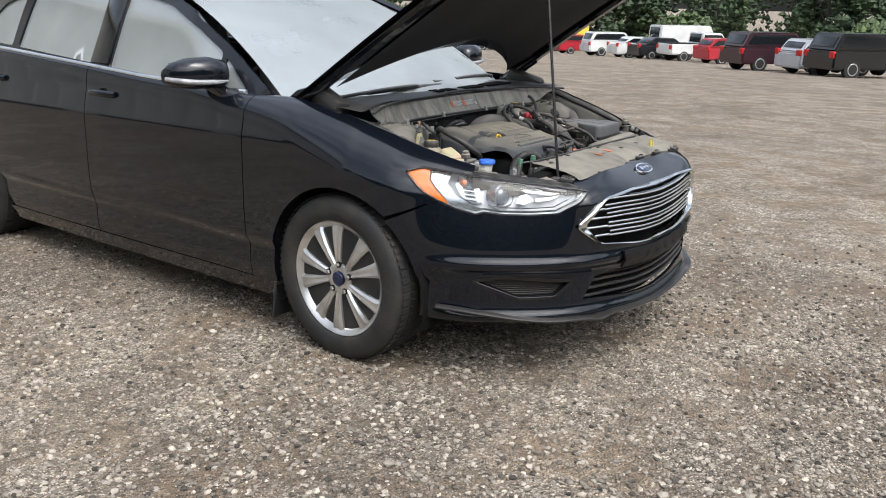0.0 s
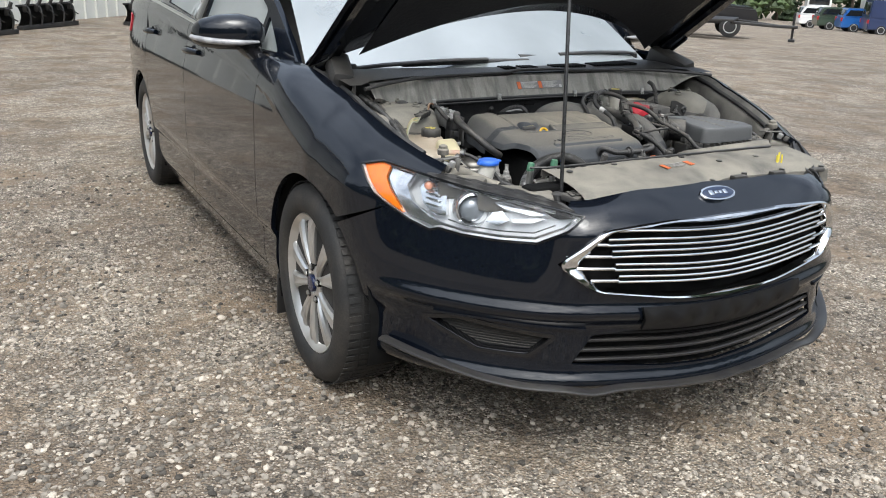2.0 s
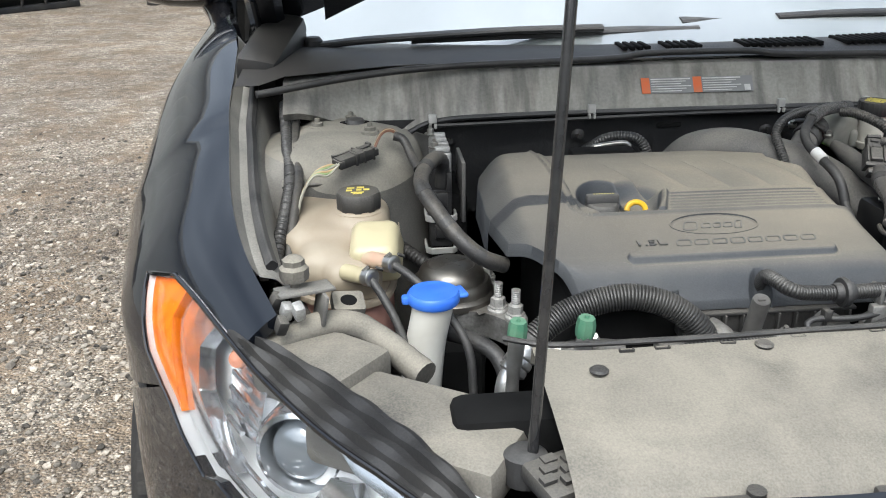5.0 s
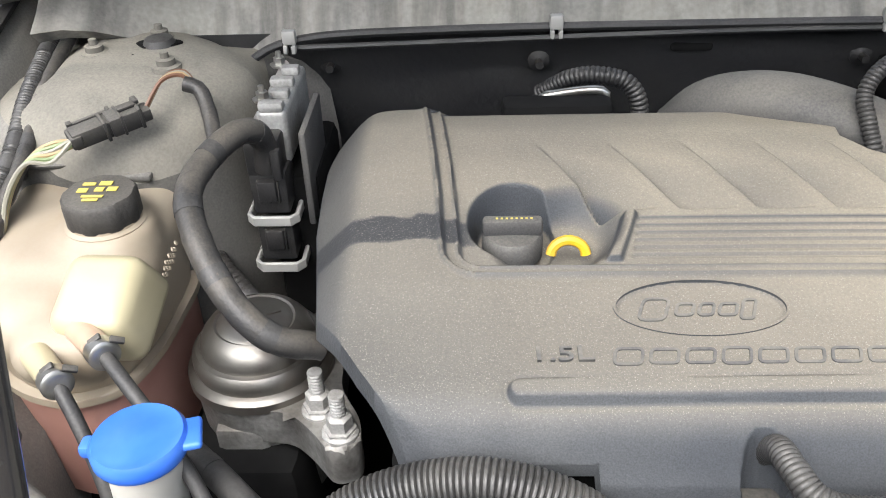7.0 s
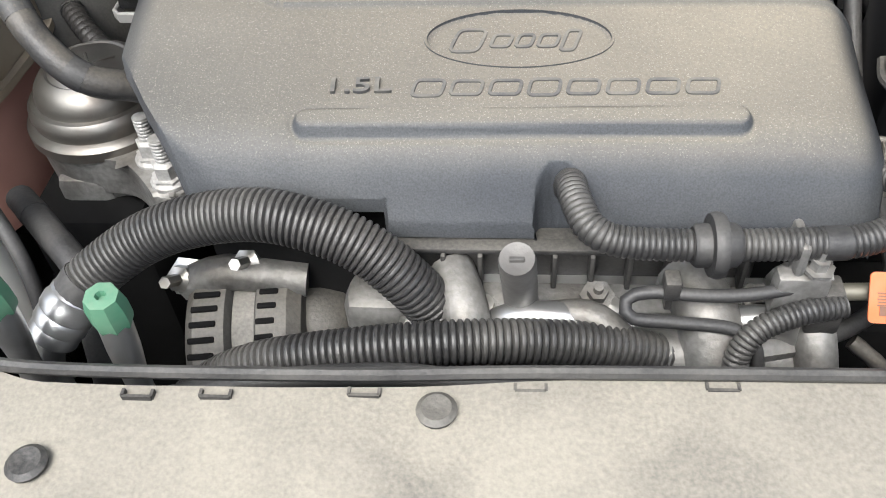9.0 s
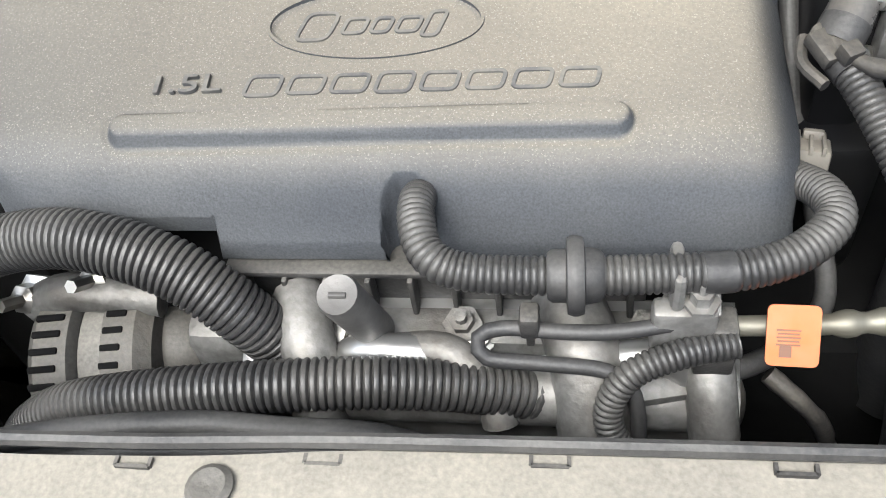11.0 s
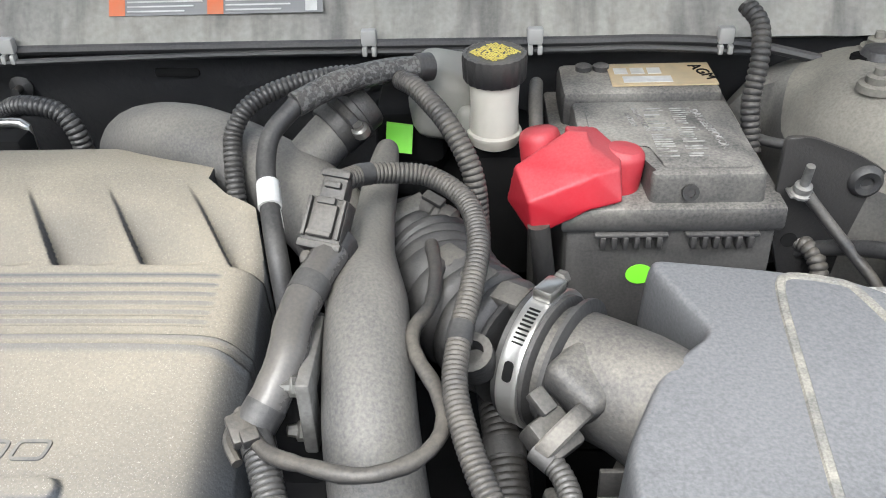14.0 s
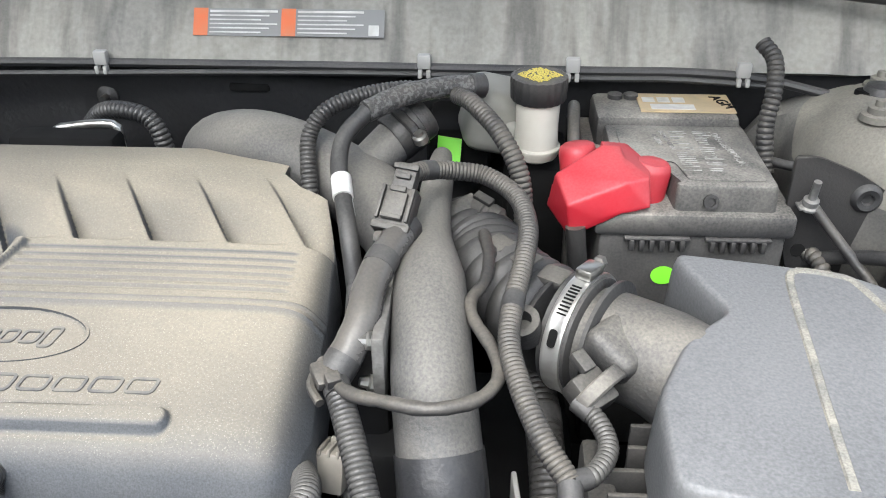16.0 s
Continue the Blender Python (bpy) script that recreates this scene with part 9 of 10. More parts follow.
def battery():
    t = thing("battery", (0.36, -0.03, 0.60), "dusty black car battery with printed labels", "battery")
    b = bmesh.new()
    block(b, (0.3565, -0.035, 0.735), (0.150, 0.200, 0.235), 0.006)
    case = part("case", b, M_BATT, t)
    b = bmesh.new()
    block(b, (0.3565, -0.035, 0.853), (0.158, 0.208, 0.020), 0.004)
    lid = part("lid", b, M_BATTLID, t, "dusty grey lid")
    step = rounded([(0.294, -0.092), (0.338, -0.092), (0.340, -0.131), (0.421, -0.131), (0.421, -0.004), (0.294, -0.004)], 0.006, 3)
    block_top = part("lid_block", prism(bmesh.new(), step, 0.858, 0.8855, 0.004, None, 0.98), M_BATTLID, lid)
    part("lid_inset", prism(bmesh.new(), rounded([(0.304, -0.086), (0.345, -0.088), (0.350, -0.122), (0.412, -0.122), (0.412, -0.012), (0.304, -0.012)], 0.006, 3), 0.884, 0.8868, 0.001), M_BATTLID, block_top)
    b = bmesh.new()
    block(b, (0.3535, 0.030, 0.874), (0.130, 0.066, 0.034), 0.006)
    rear = part("rear_lid", b, M_BATTLID, t)
    b = bmesh.new()
    for x in (0.31, 0.325):
        lathe(b, [(0.007, 0.0), (0.007, 0.004), (0.005, 0.005), (0, 0.005)], (x, 0.046, 0.891), (0, 0, 1), 16)
    part("rear_vent", b, M_BATT, rear)
    b = bmesh.new()
    block(b, (0.373, 0.030, 0.8925), (0.086, 0.046, 0.0012))
    lab = part("tan_label", b, M_TAN, rear, "tan and white battery label", smooth=False)
    b = bmesh.new()
    for k in range(3):
        block(b, (0.340 + 0.014 * k, 0.036, 0.8934), (0.011, 0.012, 0.0006))
    block(b, (0.360, 0.018, 0.8934), (0.040, 0.012, 0.0006))
    part("label_white", b, M_PAPER, lab, smooth=False)
    part("lettering", lettering("AGM", 0.015, Matrix.Translation((0.4075, 0.032, 0.8934)) @ Euler((0, 0, radians(-70))).to_matrix().to_4x4(), 0.0004), M_DARK, lab, smooth=False)
    b = bmesh.new()
    rnd = random.Random(5)
    for k in range(22):
        for x in (0.357, 0.378):
            if rnd.random() < 0.8:
                w = rnd.uniform(0.008, 0.016)
                block(b, (x + w / 2 - 0.008, -0.026 - 0.0038 * k, 0.8871), (w, 0.0011, 0.0005))
    part("faded_print", b, M_FADED, block_top, "faded white print", smooth=False)
    for words, size, x, y, deg in (("DANGER/POISON", 0.0085, 0.3935, -0.062, -80), ("DO NOT OPEN", 0.0058, 0.345, -0.045, -82), ("BATTERY", 0.0058, 0.337, -0.045, -82)):
        part("lettering", lettering(words, size, Matrix.Translation((x, y, 0.8872)) @ Euler((0, 0, radians(deg))).to_matrix().to_4x4(), 0.0003), M_FADED, block_top, smooth=False)
    for x in (0.328, 0.392):
        b = bmesh.new()
        for k in range(6):
            block(b, (x - 0.020 + 0.008 * k, -0.138, 0.836), (0.004, 0.008, 0.010), 0.001)
        block(b, (x, -0.137, 0.8415), (0.052, 0.008, 0.003), 0.001)
        part("lid_grip", b, M_BATT, lid)
    b = bmesh.new()
    lathe(b, [(0.006, 0), (0.006, 0.004), (0.0035, 0.004), (0.0035, 0.002), (0, 0.002)], (0.367, -0.1305, 0.872), (0, -1, 0.3), 12)
    part("vent_plug", b, M_MATTE, lid)
    b = bmesh.new()
    for corners in (
        ((0.245, -0.118, 0.888), (0.240, -0.106, 0.853), (0.258, -0.139, 0.840), (0.254, -0.144, 0.872), (0.278, -0.143, 0.861), (0.300, -0.139, 0.890), (0.300, -0.142, 0.866), (0.283, -0.098, 0.905), (0.298, -0.098, 0.905), (0.262, -0.094, 0.862), (0.298, -0.095, 0.862)),
        ((0.298, -0.1415, 0.864), (0.319, -0.1410, 0.870), (0.298, -0.1400, 0.891), (0.3175, -0.1330, 0.8925), (0.282, -0.090, 0.905), (0.306, -0.076, 0.897), (0.322, -0.100, 0.890), (0.322, -0.100, 0.865), (0.282, -0.080, 0.865)),
    ):
        hull = bmesh.ops.convex_hull(b, input=[b.verts.new(p) for p in corners])
        for v in hull["geom_interior"]:
            b.verts.remove(v)
    red = tagged(part("terminal_cover", b, M_RED, angle=55), "bright red plastic terminal cover", "terminal cover")
    blend(red, 0.0016, 3)
    part("cover_boss", lathe(bmesh.new(), [(0.015, -0.030), (0.0158, 0.010), (0.0145, 0.0145), (0.012, 0.017), (0, 0.0185)], (0.3225, -0.104, 0.876), (0.12, 0.05, 1), 28), M_RED, red)
    part("cover_lobe", lathe(bmesh.new(), [(0.0165, -0.026), (0.0155, 0.008), (0.0140, 0.0125), (0.011, 0.0145), (0, 0.0155)], (0.266, -0.086, 0.885), (-0.15, 0.2, 1), 28), M_RED, red)
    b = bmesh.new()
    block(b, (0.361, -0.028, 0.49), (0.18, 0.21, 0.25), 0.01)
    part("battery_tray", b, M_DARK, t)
    b = bmesh.new()
    prism(b, [(0.010 * math.cos(a), 0.0085 * math.sin(a)) for a in np.linspace(0, 2 * math.pi, 20, endpoint=False)], 0, 0.0008, 0, Matrix.Translation((0.337, -0.1362, 0.806)) @ Euler((radians(90), 0, 0)).to_matrix().to_4x4())
    tagged(part("lime_sticker", b, M_LIME, smooth=False), "round lime sticker on the battery case", "sticker")


battery()
hose("battery_cable", [(0.430, 0.015, 0.955), (0.438, 0.0, 0.945), (0.436, -0.02, 0.925), (0.430, -0.035, 0.895), (0.432, -0.05, 0.86)], 0.0075, "corrugated black cable behind the battery", 0.005, 0.0013, M_WIRE, category="wiring")
hose("battery_cable", [(0.262, -0.140, 0.852), (0.264, -0.140, 0.835), (0.268, -0.135, 0.80), (0.27, -0.12, 0.74)], 0.008, "black battery cable under the red cover", material=M_WIRE, category="wiring")
hose("battery_cable", [(0.268, 0.01, 0.885), (0.266, -0.015, 0.905), (0.264, -0.045, 0.900), (0.264, -0.075, 0.87), (0.262, -0.10, 0.83), (0.262, -0.11, 0.76)], 0.0055, "black cable between reservoir and battery", material=M_WIRE, category="wiring")
hose("battery_cable", [(0.448, -0.10, 0.80), (0.458, -0.115, 0.818), (0.466, -0.135, 0.81), (0.468, -0.15, 0.77)], 0.007, "black corrugated cable beside the battery", 0.005, 0.0013, M_WIRE, category="wiring")


M_TUBE = mat("inlet_plastic", (0.034, 0.034, 0.035), 0.5, bump=0.3, bump_scale=300, fine=0.2, dust=(0.34, 0.31, 0.26), dust_amount=0.44, dust_scale=14)


def air_box():
    t = thing("air_filter_box", (0.41, -0.33, 0.58), "smooth dark grey air filter box", "air filter box")
    poly = rounded([(0.320, -0.212), (0.336, -0.256), (0.347, -0.283), (0.332, -0.297), (0.313, -0.317), (0.289, -0.369), (0.286, -0.440), (0.33, -0.450), (0.50, -0.440), (0.522, -0.37), (0.47, -0.256), (0.444, -0.234), (0.39, -0.222)], 0.016, 6)
    poly = densify(poly, 0.005)
    def inset(d):
        out = []
        for k, (x, y) in enumerate(poly):
            ax, ay = poly[k - 2]
            cx, cy = poly[(k + 2) % len(poly)]
            u = Vector((cx - ax, cy - ay)).normalized()
            out.append((x - u.y * d, y + u.x * d))
        return out
    b = bmesh.new()
    rings = [[b.verts.new((x, y, z - 0.02 * (x - 0.36) * (z > 0.84))) for x, y in inset(d)] for d, z in ((-0.003, 0.826), (-0.002, 0.842), (-0.001, 0.858), (0.0, 0.8655), (0.0014, 0.8702), (0.0032, 0.8724), (0.0045, 0.8730), (0.0055, 0.8730))]
    for p, q in zip(rings, rings[1:]):
        for k in range(len(p)):
            b.faces.new((p[k], p[(k + 1) % len(p)], q[(k + 1) % len(p)], q[k]))
    b.faces.new(rings[-1])
    lid = part("lid", b, M_AIRBOX, t, "smooth grey lid", angle=50)
    RIDGE_LINE = ((0.373, -0.436), (0.380, -0.37), (0.385, -0.33), (0.392, -0.27), (0.397, -0.241), (0.402, -0.2335), (0.411, -0.2325), (0.431, -0.238), (0.440, -0.247), (0.455, -0.31), (0.470, -0.40))
    path = [Vector((x, y, 0.8731 - 0.02 * (x - 0.36))) for x, y in RIDGE_LINE]
    b = bmesh.new()
    sweep(b, spline(path, 0.006)[0], Vector((0, 0, 1)), [(-0.0042, -0.002), (0.0042, -0.002), (0.0020, 0.0013), (-0.0020, 0.0013)])
    part("lid_ridge", b, M_RIDGE, lid, "raised line with dust along it")
    b = bmesh.new()
    prism(b, rounded([(0.262, -0.40), (0.276, -0.458), (0.34, -0.468), (0.51, -0.455), (0.53, -0.37), (0.48, -0.25), (0.33, -0.25), (0.29, -0.33)], 0.012), 0.58, 0.806, 0.004)
    prism(b, inset(0.003)[::2], 0.80, 0.828)
    base = part("base", b, M_MATTE, t, "ribbed black lower half")
    for k in range(9):
        b = bmesh.new()
        block(b, (0.292 + 0.024 * k, -0.450, 0.812), (0.0035, 0.022, 0.026), 0.001)
        part("base_rib", b, M_BAYPL, base)
    for k in range(6):
        b = bmesh.new()
        block(b, (0.276 + 0.004 * k * (k > 3), -0.436 + 0.019 * k, 0.812), (0.026, 0.0035, 0.026), 0.001)
        part("base_rib", b, M_BAYPL, base)
    b = bmesh.new()
    block(b, (0.33, -0.466, 0.780), (0.10, 0.014, 0.018), 0.002)
    part("base_rail", b, M_BAYPL, base)
    for k in range(5):
        b = bmesh.new()
        block(b, (0.288 + 0.02 * k, -0.474, 0.781), (0.007, 0.005, 0.007), 0.001)
        part("base_stud", b, M_BAYPL, base)
    b = bmesh.new()
    block(b, (0.262, -0.372, 0.79), (0.018, 0.06, 0.05), 0.004)
    part("side_clip", b, M_BAYPL, base)
    # sensor tube, clamp and bellows on one slanting axis
    ax = Vector((0.83, -0.55, 0.02)).normalized()
    c = Vector((0.268, -0.276, 0.842))
    b = bmesh.new()
    tube(b, [c - ax * 0.004, c + ax * 0.03, c + ax * 0.055 + Vector((0, 0, -0.003)), c + ax * 0.10 + Vector((0, 0, -0.020))], 0.037, 0.008, 32, radii=(0.95, 0.95, 0.99, 1.05))
    part("sensor_tube", b, M_TUBE, t, "dusty dark inlet tube")
    b = bmesh.new()
    prof = [(0.036, -0.010), (0.0405, -0.008), (0.0405, 0.012), (0.036, 0.014)]
    lathe(b, prof, c - ax * 0.016, ax, 40)
    lathe(b, [(0.037, 0), (0.042, 0.001), (0.0425, 0.004), (0.037, 0.006)], c + ax * 0.004, ax, 40)
    bel = part("bellows", b, M_RUBBER, t, "black rubber collar")
    b = bmesh.new()
    lathe(b, [(0.0405, -0.0065), (0.0428, -0.0065), (0.0434, -0.0045), (0.0430, -0.003), (0.0430, 0.003), (0.0434, 0.0045), (0.0428, 0.0065), (0.0405, 0.0065)], c - ax * 0.013, ax, 64)
    cl = part("hose_clamp", b, mat("clamp_steel", (0.42, 0.415, 0.40), 0.35, 0.7, second=(0.30, 0.29, 0.27), scale=50), t, "bright steel worm clamp")
    side = ax.cross(Vector((0, 0, 1))).normalized()
    def on_band(deg, lift=0.0):
        """Frame on the clamp's band: along the tube, round it, outwards."""
        a = radians(deg)
        out = (side * math.cos(a) + Vector((0, 0, 1)) * math.sin(a)).normalized()
        m = Matrix((ax, out.cross(ax), out)).transposed().to_4x4()
        return Matrix.Translation(c - ax * 0.013 + out * (0.0432 + lift)) @ m
    # Near-black ticks paint the shade of the band's slots.
    for k in range(9):
        b = bmesh.new()
        block(b, (0, 0, 0), (0.0070, 0.0011, 0.0010))
        bmesh.ops.transform(b, matrix=on_band(46 + 3.6 * k), verts=b.verts)
        part("clamp_slot", b, M_DARK, cl, smooth=False)
    b = bmesh.new()
    block(b, (0, 0, 0.003), (0.0125, 0.020, 0.008), 0.0022)
    bmesh.ops.transform(b, matrix=on_band(96), verts=b.verts)
    part("worm_housing", b, M_STEEL, cl)
    b = bmesh.new()
    lathe(b, [(0.0030, 0), (0.0048, 0.001), (0.0048, 0.006), (0.003, 0.007), (0, 0.007)], (0, 0.010, 0.004), (0, 1, 0), 6)
    bmesh.ops.transform(b, matrix=on_band(96), verts=b.verts)
    part("worm_screw", b, M_CAST, cl)
    # Near-black patch paints the shade of the hole in the band.
    b = bmesh.new()
    prism(b, rounded([(-0.0028, -0.006), (0.0028, -0.006), (0.0028, 0.006), (-0.0028, 0.006)], 0.0026), 0, 0.0008, 0, on_band(24))
    part("band_hole", b, M_DARK, cl, smooth=False)
    b = bmesh.new()
    p0 = c - ax * 0.03
    tube(b, [p0, p0 + Vector((-0.022, 0.022, 0.0)), p0 + Vector((-0.042, 0.052, 0.0)), p0 + Vector((-0.05, 0.085, -0.005)), (0.168, -0.13, 0.83)], 0.038, 0.0035, 30, 0.014, 0.0045)
    part("inlet_bellows", b, M_RUBBER, t, "ribbed black rubber inlet bellows")
    for k in range(3):
        b = bmesh.new()
        q = c - ax * (0.036 + 0.016 * k) + Vector((-0.005 * k, 0.012 * k, 0.035))
        block(b, q, (0.020, 0.018, 0.008), 0.003, Euler((0.1, 0, -0.58 - 0.15 * k)).to_matrix().to_4x4())
        part("bellows_lug", b, M_BAYPL, bel)
    b = bmesh.new()
    lathe(b, [(0.012, 0), (0.012, 0.018), (0.007, 0.018), (0.006, 0.008), (0, 0.008)], (0.219, -0.288, 0.852), (-0.2, -0.4, 0.9), 18)
    part("bellows_port", b, M_BAYPL, bel)
    # sensor with its plug
    b = bmesh.new()
    block(b, (0.276, -0.308, 0.858), (0.034, 0.038, 0.024), 0.008, Euler((0.45, -0.1, 0.82)).to_matrix().to_4x4(), 4)
    sen = part("flow_sensor", b, M_TUBE, t)
    b = bmesh.new()
    sweep(b, [Vector((0.262, -0.336, 0.846)) + Euler((0.45, -0.1, 0.82)).to_matrix() @ Vector((0.019 * math.cos(q), 0.0, 0.016 * math.sin(q))) for q in np.linspace(-0.2, math.pi + 0.2, 14)], Euler((0.45, -0.1, 0.82)).to_matrix() @ Vector((0, 1, 0)), rect_profile(0.004, 0.010))
    part("sensor_collar", b, M_TUBE, sen)
    b = bmesh.new()
    block(b, (0.257, -0.338, 0.846), (0.024, 0.024, 0.018), 0.003, Euler((0.5, 0, 0.75)).to_matrix().to_4x4())
    block(b, (0.252, -0.328, 0.862), (0.010, 0.014, 0.006), 0.001, Euler((0.5, 0, 0.75)).to_matrix().to_4x4())
    part("sensor_plug", b, M_BAYPL, sen)


air_box()
hose("radiator_hose", [(0.228, -0.22, 0.79), (0.234, -0.27, 0.775), (0.238, -0.32, 0.755), (0.238, -0.36, 0.73), (0.236, -0.40, 0.69), (0.235, -0.42, 0.62)], 0.0135, "ribbed black hose beside the air box", 0.0045, 0.0010, M_MATTE, bands=(0.2,))
hose("braided_hose", [(0.172, -0.385, 0.72), (0.172, -0.41, 0.70), (0.17, -0.44, 0.67), (0.168, -0.46, 0.62)], 0.022, "black braided hose below the duct", material=mat("black_braid", (0.03, 0.03, 0.031), 0.55, bump=1.0, bump_scale=260))
b = bmesh.new()
block(b, (0.218, -0.36, 0.70), (0.004, 0.075, 0.13), 0.0015, Euler((0, 0, 0.1)).to_matrix().to_4x4())
tagged(part("support_plate", b, M_BRACKET), "bare upright steel plate between hoses", "bracket")

# right-hand corner: fuse box, canister, pipes seen from the front
b = bmesh.new()
block(b, (0.515, -0.30, 0.775), (0.10, 0.16, 0.10), 0.012)
block(b, (0.515, -0.30, 0.83), (0.085, 0.14, 0.02), 0.008)
block(b, (0.51, -0.30, 0.58), (0.10, 0.16, 0.32), 0.012)
tagged(part("fuse_box", b, M_DUCT), "dusty grey fuse box beside the air box", "fuse box")
fan = thing("ribbed_canister", (0.54, -0.40, 0.66), "black canister with a ribbed collar", "canister")
part("body", tube(bmesh.new(), [(0.52, -0.36, 0.795), (0.545, -0.40, 0.790), (0.575, -0.44, 0.785)], 0.032, 0.01, 28), M_DUCT, fan)
part("collar", lathe(bmesh.new(), [(0.034, -0.012), (0.037, -0.01), (0.037, 0.01), (0.034, 0.012)], (0.545, -0.40, 0.790), (0.55, -0.8, -0.1), 48, 16, 0.003), M_BAYPL, fan)
b = bmesh.new()
block(b, (0.545, -0.40, 0.70), (0.06, 0.06, 0.14), 0.01)
part("foot", b, M_DARK, fan)
hose("power_steering_pipe", [(0.43, -0.08, 0.78), (0.48, -0.14, 0.83), (0.52, -0.20, 0.852), (0.58, -0.28, 0.84), (0.62, -0.38, 0.80), (0.61, -0.44, 0.74)], 0.006, "thin black pipe along the inner fender", material=M_RUBBER)
upright = Matrix(((1, 0, 0, 0), (0, 0, -1, -0.115), (0, 1, 0, 0), (0, 0, 0, 1)))
plate = part("bracket_plate", prism(bmesh.new(), rounded([(0.432, 0.835), (0.445, 0.79), (0.56, 0.79), (0.56, 0.85), (0.515, 0.872), (0.482, 0.892), (0.450, 0.905), (0.431, 0.906)], 0.006, 3), -0.002, 0.002, 0.001, upright), M_MATTE)
tagged(plate, "dark dusty bent bracket with a stud by the strut tower", "bracket")
b = bmesh.new()
block(b, (0.50, -0.092, 0.81), (0.10, 0.045, 0.006), 0.002)
block(b, (0.50, -0.08, 0.70), (0.07, 0.03, 0.22), 0.006)
part("bracket_foot", b, M_BAYPL, plate)
b = bmesh.new()
lathe(b, [(0.008, 0), (0.008, 0.002), (0.0062, 0.003), (0.0062, 0.008), (0.0034, 0.009), (0.0031, 0.026), (0, 0.027)], (0.446, -0.125, 0.866), (0, -0.25, 1), 12)
block(b, (0.446, -0.124, 0.866), (0.018, 0.013, 0.0025), 0.001)
part("ground_stud", b, M_CAST, plate, "bare steel stud and lug")
part("grommet", lathe(bmesh.new(), [(0.004, 0.002), (0.005, 0.005), (0.009, 0.006), (0.0115, 0.004), (0.0125, 0.001)], (0.492, -0.116, 0.871), (0, -1, 0), 24), M_RUBBER, plate, "round black rubber grommet")
# Near-black disc paints the shade of a hole in the plate.
part("plate_hole", lathe(bmesh.new(), [(0.006, 0.0), (0.006, 0.0012), (0, 0.0012)], (0.448, -0.1165, 0.822), (0, -1, 0), 16), M_DARK, plate)
hose("tower_seal", [(0.428, -0.035, 0.868), (0.452, -0.062, 0.872), (0.485, -0.074, 0.878), (0.53, -0.070, 0.893), (0.60, -0.05, 0.915)], 0.0042, "thin black rubber strip round the strut tower", material=M_RUBBER, category="seal")
b = bmesh.new()
lathe(b, [(0.0, 0.70), (0.026, 0.70), (0.027, 0.835), (0.025, 0.850), (0.019, 0.858), (0.008, 0.862), (0, 0.862)], (0.530, -0.165, 0), (0, 0, 1), 28)
tagged(part("relay_cap", b, M_MATTE), "round black plastic cap beside the bracket", "cap")
b = bmesh.new()
block(b, (0.489, -0.188, 0.820), (0.028, 0.020, 0.0012), 0.0, Euler((0.35, 0.1, 0.15)).to_matrix().to_4x4())
block(b, (0.492, -0.180, 0.770), (0.012, 0.012, 0.10), 0.002)
tagged(part("paper_tag", b, M_FADED, smooth=False), "white paper tag beside the air filter box", "tag")
hose("ground_cable", [(0.450, -0.128, 0.866), (0.462, -0.136, 0.852), (0.480, -0.150, 0.832), (0.498, -0.165, 0.81), (0.505, -0.172, 0.78)], 0.0042, "thin cable with a bare lug", material=M_WIRE, category="wiring")
b = bmesh.new()
for dx, dy, h, r in ((0.40, -0.64, 0.02, 0.004), (0.408, -0.638, 0.028, 0.003), (0.412, -0.646, 0.022, 0.003)):
    tube(b, [(dx, dy, 0.795), (dx + 0.004, dy + 0.004, 0.80 + h)], r, 0.01, 6)
tagged(part("yellow_weed", b, mat("weed", (0.55, 0.45, 0.05), 0.7)), "small yellow plant scrap on the radiator cover", "plant scrap")

# ---- the lot around: building, plows, parked vehicles, woods ----
M_WHITEWALL = mat("white_metal_cladding", (0.62, 0.62, 0.58), 0.6, second=(0.52, 0.52, 0.48), scale=0.8, bump=0.1, bump_scale=20)
M_PLOW = mat("black_plow_steel", (0.014, 0.014, 0.015), 0.5, second=(0.03, 0.028, 0.026), scale=3)
M_CARGLASS = mat("dark_window", (0.012, 0.014, 0.016), 0.08, coat=0.5)
M_FARTYRE = mat("far_tyre", (0.02, 0.02, 0.02), 0.8)
M_FARRIM = mat("far_rim", (0.5, 0.5, 0.5), 0.35, 0.7)
M_TAIL = mat("tail_red", (0.5, 0.02, 0.02), 0.3)
M_BARK = mat("bark", (0.07, 0.055, 0.04), 0.9, second=(0.04, 0.032, 0.025), scale=3)
M_LEAF = mat("leaves", (0.026, 0.046, 0.020), 0.75, second=(0.040, 0.066, 0.024), scale=0.25, low=0.35, high=0.65, island=0.3)
M_LEAFPALE = mat("pale_leaves", (0.060, 0.092, 0.028), 0.75, second=(0.045, 0.07, 0.024), scale=0.3, island=0.4)


